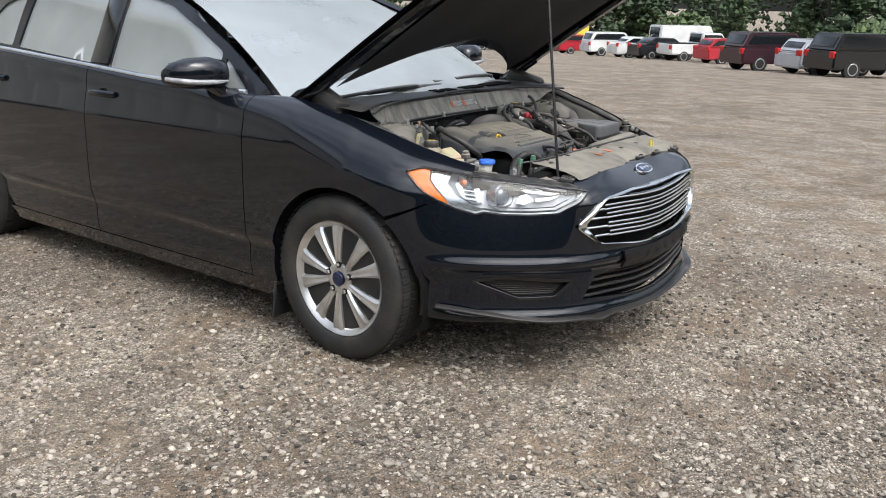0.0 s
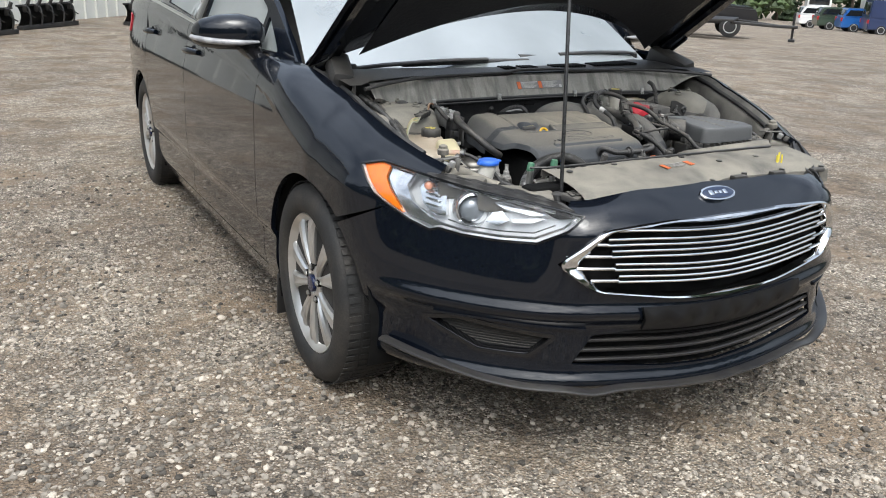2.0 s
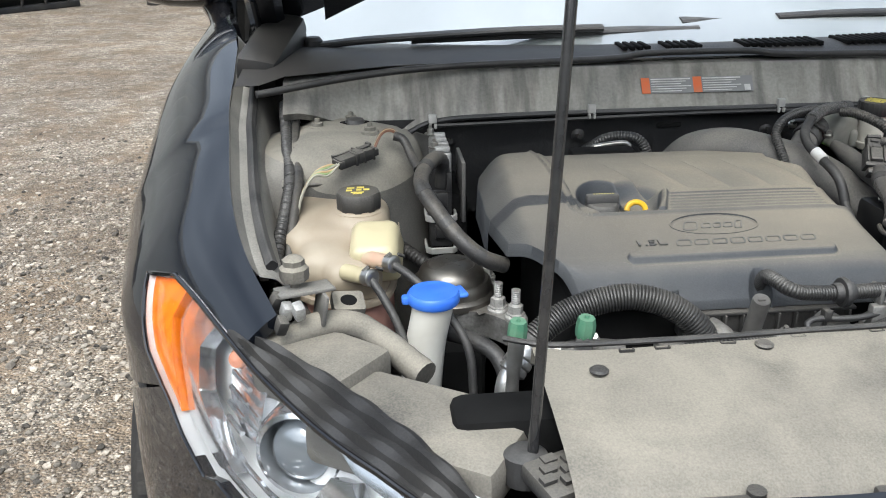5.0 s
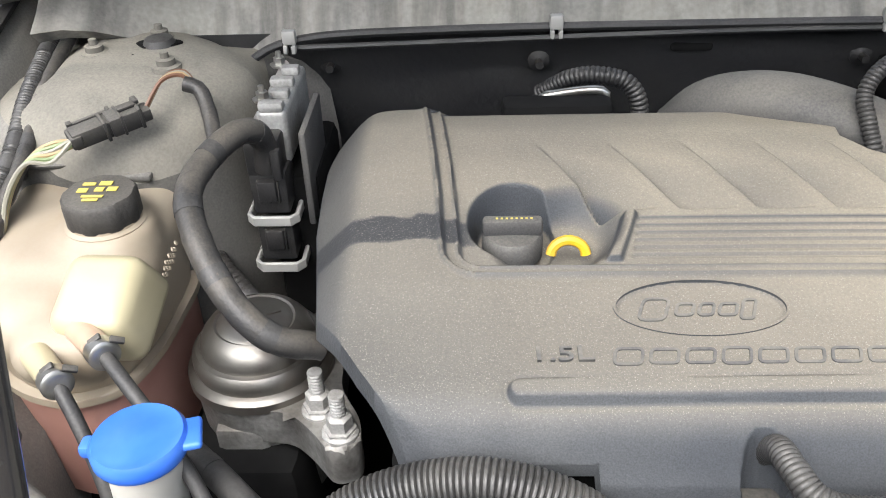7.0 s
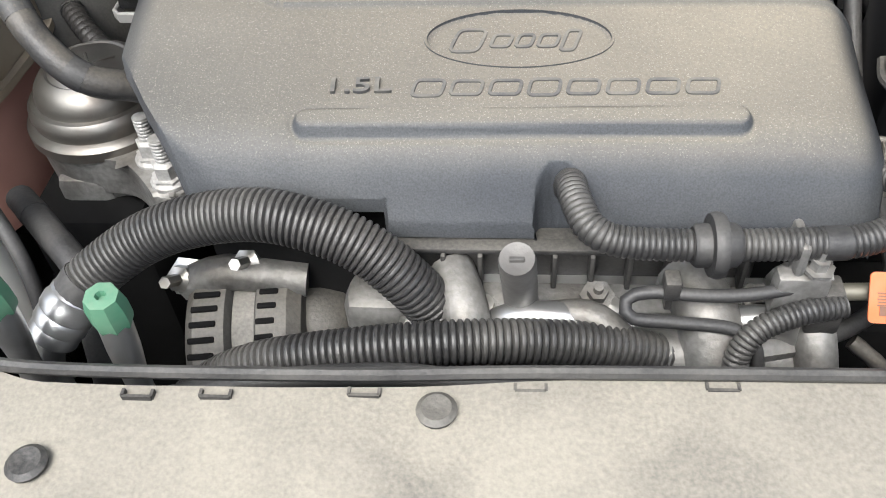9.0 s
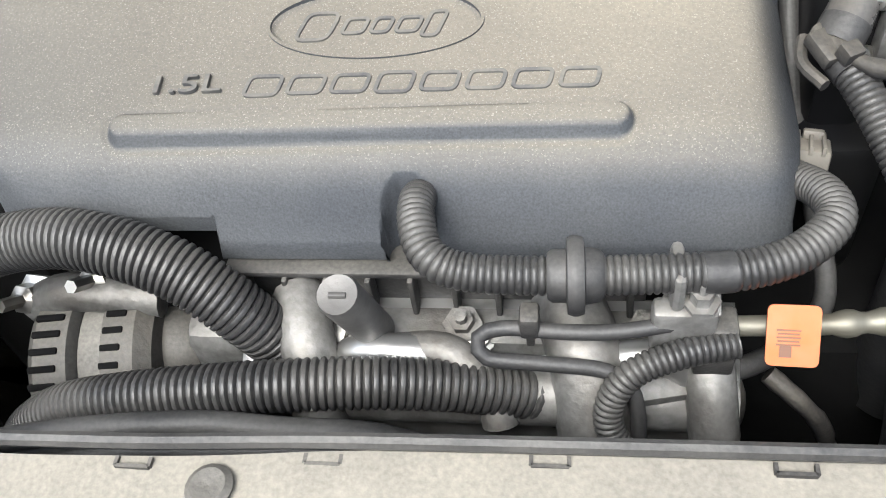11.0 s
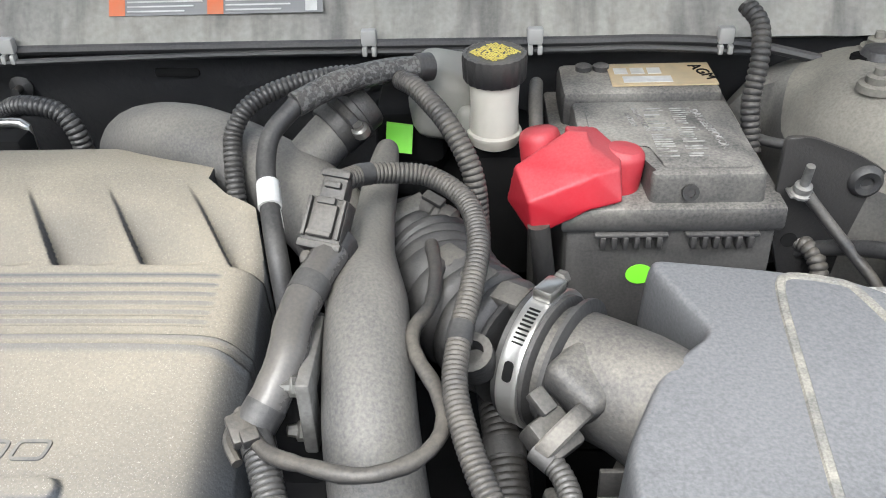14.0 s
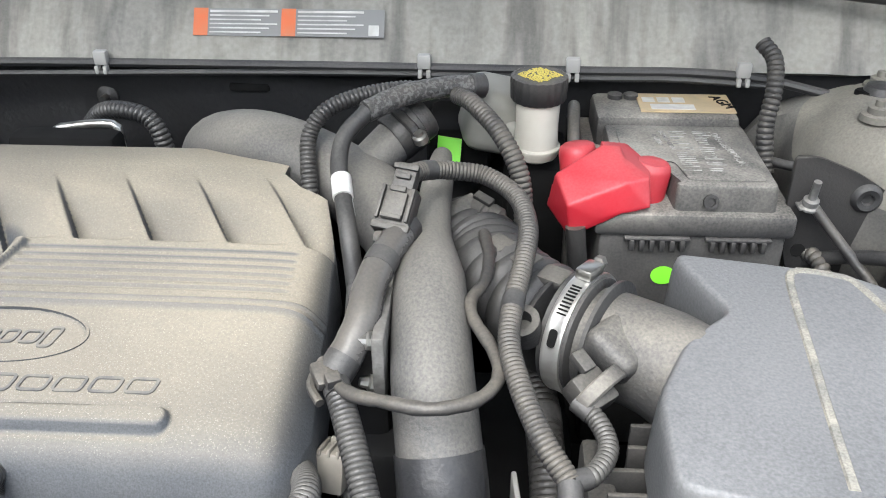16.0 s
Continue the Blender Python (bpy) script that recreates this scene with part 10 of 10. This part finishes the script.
def building():
    """A long white metal hall behind the plows, with ribs in its cladding."""
    a, b_ = Vector((-10.5, 4.2, 0)), Vector((10.8, 30.7, 0))
    d = (b_ - a).normalized()
    n = Vector((-d.y, d.x, 0))
    t = thing("hall", (a.x, a.y, 0), "long white metal hall with ribbed cladding", "building")
    turn = Matrix.Rotation(math.atan2(d.y, d.x), 4, "Z")
    bm = bmesh.new()
    block(bm, (a + b_) / 2 + n * 5 + Vector((0, 0, 2.7)), ((b_ - a).length, 10, 5.8), 0, turn)
    part("wall", bm, M_WHITEWALL, t, smooth=False)
    bm = bmesh.new()
    for k in range(84):
        block(bm, a + d * (0.2 + k * 0.405) + Vector((0, 0, 2.6)) - n * 0.02, (0.06, 0.05, 5.4), 0, turn)
    part("cladding_rib", bm, M_WHITEWALL, t, smooth=False)
    bm = bmesh.new()
    block(bm, (a + b_) / 2 + n * 5 + Vector((0, 0, 5.75)), ((b_ - a).length + 0.6, 10.8, 0.25), 0, turn)
    part("roof", bm, M_WHITEWALL, t, smooth=False)
    return a, d, n, turn


def plow_blade():
    """A snow plow blade stood on the ground: curved board, ribs, top brackets, cutting edge."""
    t = thing("plow_blade", (0, 0, 0), "black steel snow plow blade standing in a row", "plow blade", group="row of plow blades")
    def board(x, s):
        return (x, 0.10 - 0.16 * math.sin(s * math.pi * 0.9), 0.08 + 0.62 * s)
    part("moldboard", sheet(board, np.linspace(-1.35, 1.35, 10), np.linspace(0, 1, 8), 0.02), M_PLOW, t)
    bm = bmesh.new()
    block(bm, (0, -0.02, 0.06), (2.8, 0.22, 0.13), 0.01)
    part("cutting_edge", bm, M_PLOW, t)
    bm = bmesh.new()
    block(bm, (0, 0.02, 0.70), (2.75, 0.10, 0.06), 0.01)
    part("top_rail", bm, M_PLOW, t)
    for k in range(5):
        x = -1.1 + 0.55 * k
        bm = bmesh.new()
        sweep(bm, [Vector((x, -0.16, 0.12)), Vector((x + 0.02, -0.20, 0.35)), Vector((x + 0.05, -0.14, 0.60)), Vector((x, -0.05, 0.74))], Vector((0, -1, 0.2)), rect_profile(0.05, 0.06))
        part("rib", bm, M_PLOW, t)
        bm = bmesh.new()
        block(bm, (x + 0.1, -0.10, 0.80), (0.10, 0.06, 0.16), 0.01, Euler((0.2, 0.35, 0)).to_matrix().to_4x4())
        block(bm, (x - 0.12, -0.12, 0.62), (0.07, 0.10, 0.22), 0.01, Euler((0.3, -0.3, 0)).to_matrix().to_4x4())
        tube(bm, [(x - 0.18, -0.22, 0.56), (x - 0.05, -0.28, 0.42), (x + 0.12, -0.26, 0.36)], 0.02, 0.05, 6)
        part("spring_bracket", bm, M_PLOW, t)
    return t


a0, along, away, turned = building()
first = plow_blade()
for k in range(8):
    p = Vector((-2.4, 12.3, 0)) + along * (2.2 * (k - 3.5)) + away * 0.35 * ((k * 7) % 3 - 1)
    p.z = rise(p.x, p.y)
    m = Matrix.Translation(p) @ turned @ Matrix.Scale(0.76, 4)
    if k:
        copy_thing(first, m)
    else:
        first.matrix_basis = m



def far_car(kind, paint, name, label, at, heading):
    """A parked vehicle: body, windows, wheels; built about the origin facing +x."""
    t = thing(name, (0, 0, 0), label, "truck" if "truck" in name else "car", group="parked vehicles")
    L, W, H, sill, hood = {"sedan": (4.6, 1.8, 1.45, 0.30, 0.95), "suv": (4.7, 1.9, 1.75, 0.36, 1.08), "pickup": (5.5, 1.95, 1.85, 0.48, 1.15), "van": (5.6, 2.0, 2.4, 0.38, 1.25), "hatch": (4.2, 1.78, 1.5, 0.30, 0.98)}[kind]
    h = L / 2
    low = {"sedan": [(-h, 0.95), (-h + 0.1, 1.0), (h - 1.3, 0.95), (h - 0.15, 0.78), (h, 0.6)], "hatch": [(-h, 0.95), (-h + 0.1, 1.0), (h - 1.1, 0.95), (h - 0.1, 0.78), (h, 0.6)],
           "suv": [(-h, 1.05), (-h + 0.1, 1.1), (h - 1.3, 1.08), (h - 0.15, 0.95), (h, 0.7)], "pickup": [(-h, 1.15), (h - 1.5, 1.15), (h - 0.15, 1.08), (h, 0.8)], "van": [(-h, 1.2), (h - 0.9, 1.2), (h - 0.1, 1.0), (h, 0.7)]}[kind]
    bm = bmesh.new()
    prism(bm, [(-h, sill)] + low + [(h, sill)], -W / 2, W / 2, 0.0, Matrix(((1, 0, 0, 0), (0, 0, -1, 0), (0, 1, 0, 0), (0, 0, 0, 1))))
    bmesh.ops.bevel(bm, geom=bm.edges[:], offset=0.07, segments=2, affect="EDGES")
    body = part("body", bm, paint, t)
    top = {"sedan": [(-h + 0.5, 0.98), (-h + 1.15, H), (0.35, H), (1.05, 0.97)], "hatch": [(-h + 0.1, 0.98), (-h + 0.55, H), (0.35, H), (1.0, 0.97)], "suv": [(-h + 0.08, 1.08), (-h + 0.4, H), (0.5, H), (1.05, 1.08)],
           "pickup": [(-0.55, 1.13), (-0.45, H), (0.9, H), (1.4, 1.13)], "van": [(-h + 0.05, 1.18), (-h + 0.15, H), (h - 1.6, H), (h - 0.85, 1.18)]}[kind]
    flip_m = Matrix(((1, 0, 0, 0), (0, 0, -1, 0), (0, 1, 0, 0), (0, 0, 0, 1)))
    bm = bmesh.new()
    prism(bm, top, -W / 2 + 0.12, W / 2 - 0.12, 0.0, flip_m)
    bmesh.ops.bevel(bm, geom=bm.edges[:], offset=0.06, segments=2, affect="EDGES")
    part("cabin", bm, paint, t)
    cx, cz = np.mean(top, 0)
    inner = [(cx + (x - cx) * 0.88, cz + (z - cz) * 0.62 + 0.02) for x, z in top]
    if kind != "van":
        bm = bmesh.new()
        prism(bm, inner, -W / 2 + 0.105, W / 2 - 0.105, 0.0, flip_m)
        part("side_window", bm, M_CARGLASS, t)
    bm = bmesh.new()
    block(bm, (top[0][0] * 0.5 + top[1][0] * 0.5 - 0.01, 0, (top[0][1] + top[1][1]) / 2 + 0.03), (0.03, W * 0.66, (H - 1.0) * 0.62), 0.01, Euler((0, math.atan2(top[1][0] - top[0][0], H - 1.0), 0)).to_matrix().to_4x4())
    part("rear_window", bm, M_CARGLASS, t)
    if kind == "pickup":
        bm = bmesh.new()
        block(bm, (-h + 1.1, 0, 1.10), (1.9, W - 0.25, 0.16), 0.02)
        part("load_bed", bm, M_DARK, t)
    for sgn in (1, -1):
        bm = bmesh.new()
        block(bm, (-h + 0.05, sgn * (W / 2 - 0.17), 0.95), (0.14, 0.26, 0.26), 0.03)
        part("tail_lamp", bm, M_TAIL, t)
        for x in (-h + 0.95, h - 0.95):
            r = 0.38 if kind in ("pickup", "suv", "van") else 0.33
            bm = bmesh.new()
            lathe(bm, [(r * 0.6, -0.11), (r, -0.10), (r, 0.09), (r * 0.68, 0.11)], (x, sgn * (W / 2 - 0.10), r), (0, sgn, 0), 24)
            w = part("wheel", bm, M_FARTYRE, t)
            bm = bmesh.new()
            lathe(bm, [(r * 0.68, 0.10), (r * 0.62, 0.115), (r * 0.2, 0.09), (0, 0.10)], (x, sgn * (W / 2 - 0.10), r), (0, sgn, 0), 20)
            part("rim", bm, M_FARRIM, w)
    t.matrix_basis = Matrix.Translation((at[0], at[1], rise(*at))) @ Matrix.Rotation(math.atan2(heading[1], heading[0]), 4, "Z")
    return t


def paint(name, c, rough=0.3):
    return mat(name, c, rough, coat=0.7, second=tuple(v * 0.85 for v in c), scale=1.5)


WHITE, RED, GREY, BLACK, MAROON, SILVER, BLUE, NAVY, GREEN = (paint(n, c) for n, c in (("white_car_paint", (0.72, 0.72, 0.71)), ("red_car_paint", (0.42, 0.02, 0.035)), ("grey_car_paint", (0.07, 0.075, 0.085)), ("black_car_paint", (0.012, 0.012, 0.014)),
        ("maroon_car_paint", (0.04, 0.014, 0.02)), ("silver_car_paint", (0.46, 0.47, 0.5)), ("blue_car_paint", (0.02, 0.11, 0.36)), ("navy_car_paint", (0.015, 0.03, 0.09)), ("green_car_paint", (0.04, 0.06, 0.04))))
FACE = (0.80, -0.60)
for kind, colour, words, x, y in (("suv", BLACK, "black sport utility car", 36.0, 6.2), ("hatch", SILVER, "silver hatchback car", 37.6, 8.1), ("suv", MAROON, "dark maroon sport utility car", 38.9, 10.8), ("hatch", RED, "bright red coupe", 49.6, 16.7),
                                  ("pickup", WHITE, "white pickup truck", 52.7, 19.8), ("van", WHITE, "white panel van", 57.9, 22.9), ("sedan", BLACK, "black sedan", 53.6, 22.8), ("sedan", WHITE, "white sedan", 54.8, 25.0), ("suv", WHITE, "white sport utility car", 56.6, 28.1),
                                  ("hatch", RED, "red hatchback car", 59.8, 32.7), ("pickup", WHITE, "white pickup truck with toolbox", 65.4, 39.0), ("hatch", RED, "dark red car", 66.2, 41.6), ("van", NAVY, "dark blue cargo van", 56.5, 38.2), ("suv", BLUE, "bright blue sport utility car", 57.6, 41.8),
                                  ("suv", GREEN, "dark green sport utility car", 58.9, 45.0), ("suv", WHITE, "white sport utility car", 61.1, 48.7)):
    far_car(kind, colour, "parked_truck" if kind == "pickup" else "parked_van" if kind == "van" else "parked_car", words + " parked in a row on gravel", (x, y), FACE)
lone = far_car("pickup", BLACK, "parked_truck", "black pickup truck with a grey lower band parked on gravel", (21.9, 23.4), (0.77, -0.64))
for sgn in (1, -1):
    bm = bmesh.new()
    block(bm, (0.1, sgn * 0.985, 0.62), (3.0, 0.03, 0.20), 0.01)
    part("lower_band", bm, GREY, lone)
    for x in (-1.8, 1.8):
        bm = bmesh.new()
        sweep(bm, [Vector((x + 0.47 * math.cos(q), sgn * 0.985, 0.42 + 0.47 * math.sin(q))) for q in np.linspace(0.1, 3.04, 14)], Vector((0, sgn, 0)), rect_profile(0.06, 0.03))
        part("arch_trim", bm, SILVER, lone)
    bm = bmesh.new()
    block(bm, (1.05, sgn * 1.06, 1.25), (0.14, 0.22, 0.20), 0.04)
    part("mirror", bm, BLACK, lone)
    bm = bmesh.new()
    block(bm, (2.70, sgn * 0.78, 0.92), (0.12, 0.30, 0.20), 0.03)
    part("front_lamp", bm, M_FARRIM, lone)
bm = bmesh.new()
block(bm, (2.74, 0, 0.60), (0.14, 1.90, 0.20), 0.04)
part("chrome_bumper", bm, M_FARRIM, lone)


def big_rig(at, heading, label):
    t = thing("semi_truck", (0, 0, 0), label, "truck", group="parked rigs")
    bm = bmesh.new()
    block(bm, (1.9, 0, 1.35), (1.9, 1.9, 1.1), 0.12)
    block(bm, (0.2, 0, 2.1), (2.0, 2.4, 2.6), 0.15)
    part("cab", bm, WHITE, t)
    bm = bmesh.new()
    block(bm, (1.22, 0, 2.55), (0.06, 2.0, 0.75), 0.03)
    part("windscreen", bm, M_CARGLASS, t)
    bm = bmesh.new()
    block(bm, (2.87, 0, 1.25), (0.05, 1.1, 0.8), 0.02)
    part("grille", bm, M_FARRIM, t)
    bm = bmesh.new()
    block(bm, (-5.5, 0, 2.45), (9.0, 2.5, 2.6), 0.05)
    part("trailer", bm, M_WHITEWALL, t)
    for x in (2.2, -0.6, -8.8, -9.8):
        for sgn in (1, -1):
            bm = bmesh.new()
            lathe(bm, [(0.3, -0.15), (0.5, -0.14), (0.5, 0.14), (0.3, 0.15), (0, 0.12)], (x, sgn * 1.0, 0.5), (0, sgn, 0), 20)
            part("wheel", bm, M_FARTYRE, t)
    bm = bmesh.new()
    block(bm, (-4, 0, 0.95), (13, 0.9, 0.3), 0.02)
    part("chassis", bm, M_DARK, t)
    t.matrix_basis = Matrix.Translation((at[0], at[1], rise(*at))) @ Matrix.Rotation(math.atan2(heading[1], heading[0]), 4, "Z")


big_rig((77.6, 63.3), (-0.75, -0.66), "white semi truck with a box trailer")
big_rig((81.2, 58.6), (-0.75, -0.66), "tall white semi truck with a box trailer")
for x, y in ((81.5, 51.1), (84.7, 47.7)):
    t = thing("yellow_container", (x, y, rise(x, y)), "yellow waste container behind the parked vans", "container", group="yellow containers")
    bm = bmesh.new()
    block(bm, (x, y, rise(x, y) + 1.9), (3.4, 3.2, 3.8), 0.05, Matrix.Rotation(0.7, 4, "Z"))
    part("box", bm, mat("yellow_paint", (0.75, 0.55, 0.05), 0.5), t)
    for k in range(3):
        bm = bmesh.new()
        block(bm, (x, y, rise(x, y) + 2.6 + 0.4 * k), (3.5, 3.3, 0.08), 0.01, Matrix.Rotation(0.7, 4, "Z"))
        part("rib", bm, M_TAN, t)
CX, CY = 73.4, 41.2
t = thing("crane_truck", (CX, CY, rise(CX, CY)), "white service truck with a grey folded crane", "truck")
bm = bmesh.new()
block(bm, (CX, CY, 2.0), (5.0, 2.2, 2.4), 0.08, Matrix.Rotation(-0.64, 4, "Z"))
part("service_body", bm, WHITE, t)
bm = bmesh.new()
tube(bm, [(CX - 2.2, CY + 1.6, 3.7), (CX - 0.5, CY + 0.4, 3.9), (CX + 3.0, CY - 2.2, 3.5)], 0.18, 0.5, 8)
block(bm, (CX - 1.0, CY + 0.8, 3.4), (0.5, 0.5, 0.8), 0.05)
part("crane_arm", bm, GREY, t)
for dx in (-1.6, 1.6):
    bm = bmesh.new()
    lathe(bm, [(0.3, -1.1), (0.45, -1.05), (0.45, 1.05), (0.3, 1.1)], (CX + dx * 0.8, CY - dx * 0.6, rise(CX, CY) + 0.45), (0.6, 0.8, 0), 20)
    part("axle_wheels", bm, M_FARTYRE, t)
# low tandem trailer with a jack on its drawbar
def flat_trailer(at, heading):
    t = thing("utility_trailer", (0, 0, 0), "low black flat trailer with two axles and a jack post", "trailer")
    bm = bmesh.new()
    block(bm, (-0.6, 0, 0.66), (4.6, 1.9, 0.07), 0.01)
    part("deck", bm, M_PLOW, t)
    for sgn in (1, -1):
        bm = bmesh.new()
        sweep(bm, [Vector((1.6, 0.8 * sgn, 0.60)), Vector((3.1, 0.06 * sgn, 0.50)), Vector((3.7, 0.06 * sgn, 0.50))], Vector((0, 0, 1)), rect_profile(0.08, 0.10))
        part("drawbar", bm, M_PLOW, t)
        bm = bmesh.new()
        sweep(bm, [Vector((x, 1.04 * sgn, z)) for x, z in ((-2.45, 0.55), (-2.2, 0.76), (-0.95, 0.76), (-0.7, 0.55))], Vector((0, 0, 1)), rect_profile(0.22, 0.02))
        part("fender", bm, M_PLOW, t)
        for x in (-2.0, -1.15):
            bm = bmesh.new()
            lathe(bm, [(0.2, -0.10), (0.34, -0.09), (0.34, 0.09), (0.22, 0.10)], (x, 1.05 * sgn, 0.34), (0, sgn, 0), 24)
            w = part("wheel", bm, M_FARTYRE, t)
            bm = bmesh.new()
            lathe(bm, [(0.22, 0.09), (0.20, 0.105), (0.07, 0.07), (0, 0.08)], (x, 1.05 * sgn, 0.34), (0, sgn, 0), 16)
            part("rim", bm, M_FARRIM, w)
    bm = bmesh.new()
    tube(bm, [(3.55, 0.12, 0.03), (3.55, 0.12, 0.95)], 0.04, 0.2, 8)
    block(bm, (3.55, 0.12, 0.05), (0.22, 0.22, 0.10), 0.02)
    part("jack_post", bm, M_PLOW, t)
    t.matrix_basis = Matrix.Translation((at[0], at[1], rise(*at))) @ Matrix.Rotation(math.atan2(heading[1], heading[0]), 4, "Z")


flat_trailer((20.25, 21.25), (0.64, -0.77))


def woods():
    """Broad-leaved trees round the lot: trunks with limbs, and crowns of many small clumps."""
    rnd = random.Random(11)
    rng = np.random.default_rng(3)
    base = np.array([(1, 0, 0), (-1, 0, 0), (0, 1, 0), (0, -1, 0), (0, 0, 1), (0, 0, -1)], float)
    faces = np.array([(0, 2, 4), (2, 1, 4), (1, 3, 4), (3, 0, 4), (2, 0, 5), (1, 2, 5), (3, 1, 5), (0, 3, 5)])
    for name, material, words in (("woods", M_LEAF, "dense dark green woods at the edge of the lot"), ("bushes", M_LEAFPALE, "paler green bushes before the woods")):
        tall = name == "woods"
        places, bark = [], bmesh.new()
        count = 150 if tall else 34
        for k in range(count):
            ang = 2 * math.pi * k / count + rnd.uniform(-0.02, 0.02)
            near = -0.5 < ang < 2.6
            front = 2.8 < ang < 5.6
            far = (rnd.uniform(40, 60) if front else rnd.uniform(122, 150)) if tall else (rnd.uniform(36, 44) if front else rnd.uniform(114, 120))
            high = rnd.uniform(10.5, 16.5) if tall else rnd.uniform(4.0, 7.0)
            x, y = far * math.cos(ang), far * math.sin(ang)
            z = rise(x, y)
            tube(bark, [(x, y, z - 0.2), (x + rnd.uniform(-0.2, 0.2), y, z + high * 0.35), (x + rnd.uniform(-0.4, 0.4), y, z + high * 0.8)], 0.22, 1.0, 6, radii=(1.2, 0.9, 0.3))
            for j in range(3):
                w = rnd.uniform(0, 6.28)
                tube(bark, [(x, y, z + high * (0.3 + 0.12 * j)), (x + 1.6 * math.cos(w), y + 1.6 * math.sin(w), z + high * (0.45 + 0.12 * j))], 0.08, 0.8, 5, radii=(1, 0.4))
            wide = rnd.uniform(4.0, 6.6)
            lobes = [(rnd.uniform(0, 6.28), rnd.uniform(0.05, 0.92), rnd.uniform(0.35, 1.0)) for _ in range(17)]
            for j in range((820 if near else 260) if tall else (380 if near else 120)):
                w0, u0, s0 = lobes[j % 17]
                u = min(1.0, max(0.02, u0 + rnd.gauss(0, 0.09)))
                spread = wide * math.sin(math.pi * min(0.95, 0.22 + 0.74 * u)) ** 0.7 * s0
                w = w0 + rnd.gauss(0, 0.35)
                places.append((x + spread * math.cos(w) + rnd.gauss(0, 0.45), y + spread * math.sin(w) + rnd.gauss(0, 0.3), z + high * u, rnd.uniform(0.3, 0.75) * (1.0 if near else 1.5)))
        p = np.array(places)
        jit = rng.uniform(0.4, 1.3, (len(p), len(base), 1))
        verts = base[None] * jit * p[:, None, 3:] + p[:, None, :3]
        tris = faces[None] + (np.arange(len(p)) * len(base))[:, None, None]
        me = bpy.data.meshes.new(name)
        me.from_pydata(verts.reshape(-1, 3).tolist(), [], tris.reshape(-1, 3).tolist())
        me.materials.append(material)
        tagged(part(name, me, material), words, "woods", kind="stuff")
        tagged(part("trunk", bark, M_BARK), "dark tree trunks in the woods", "trees", kind="stuff")


woods()
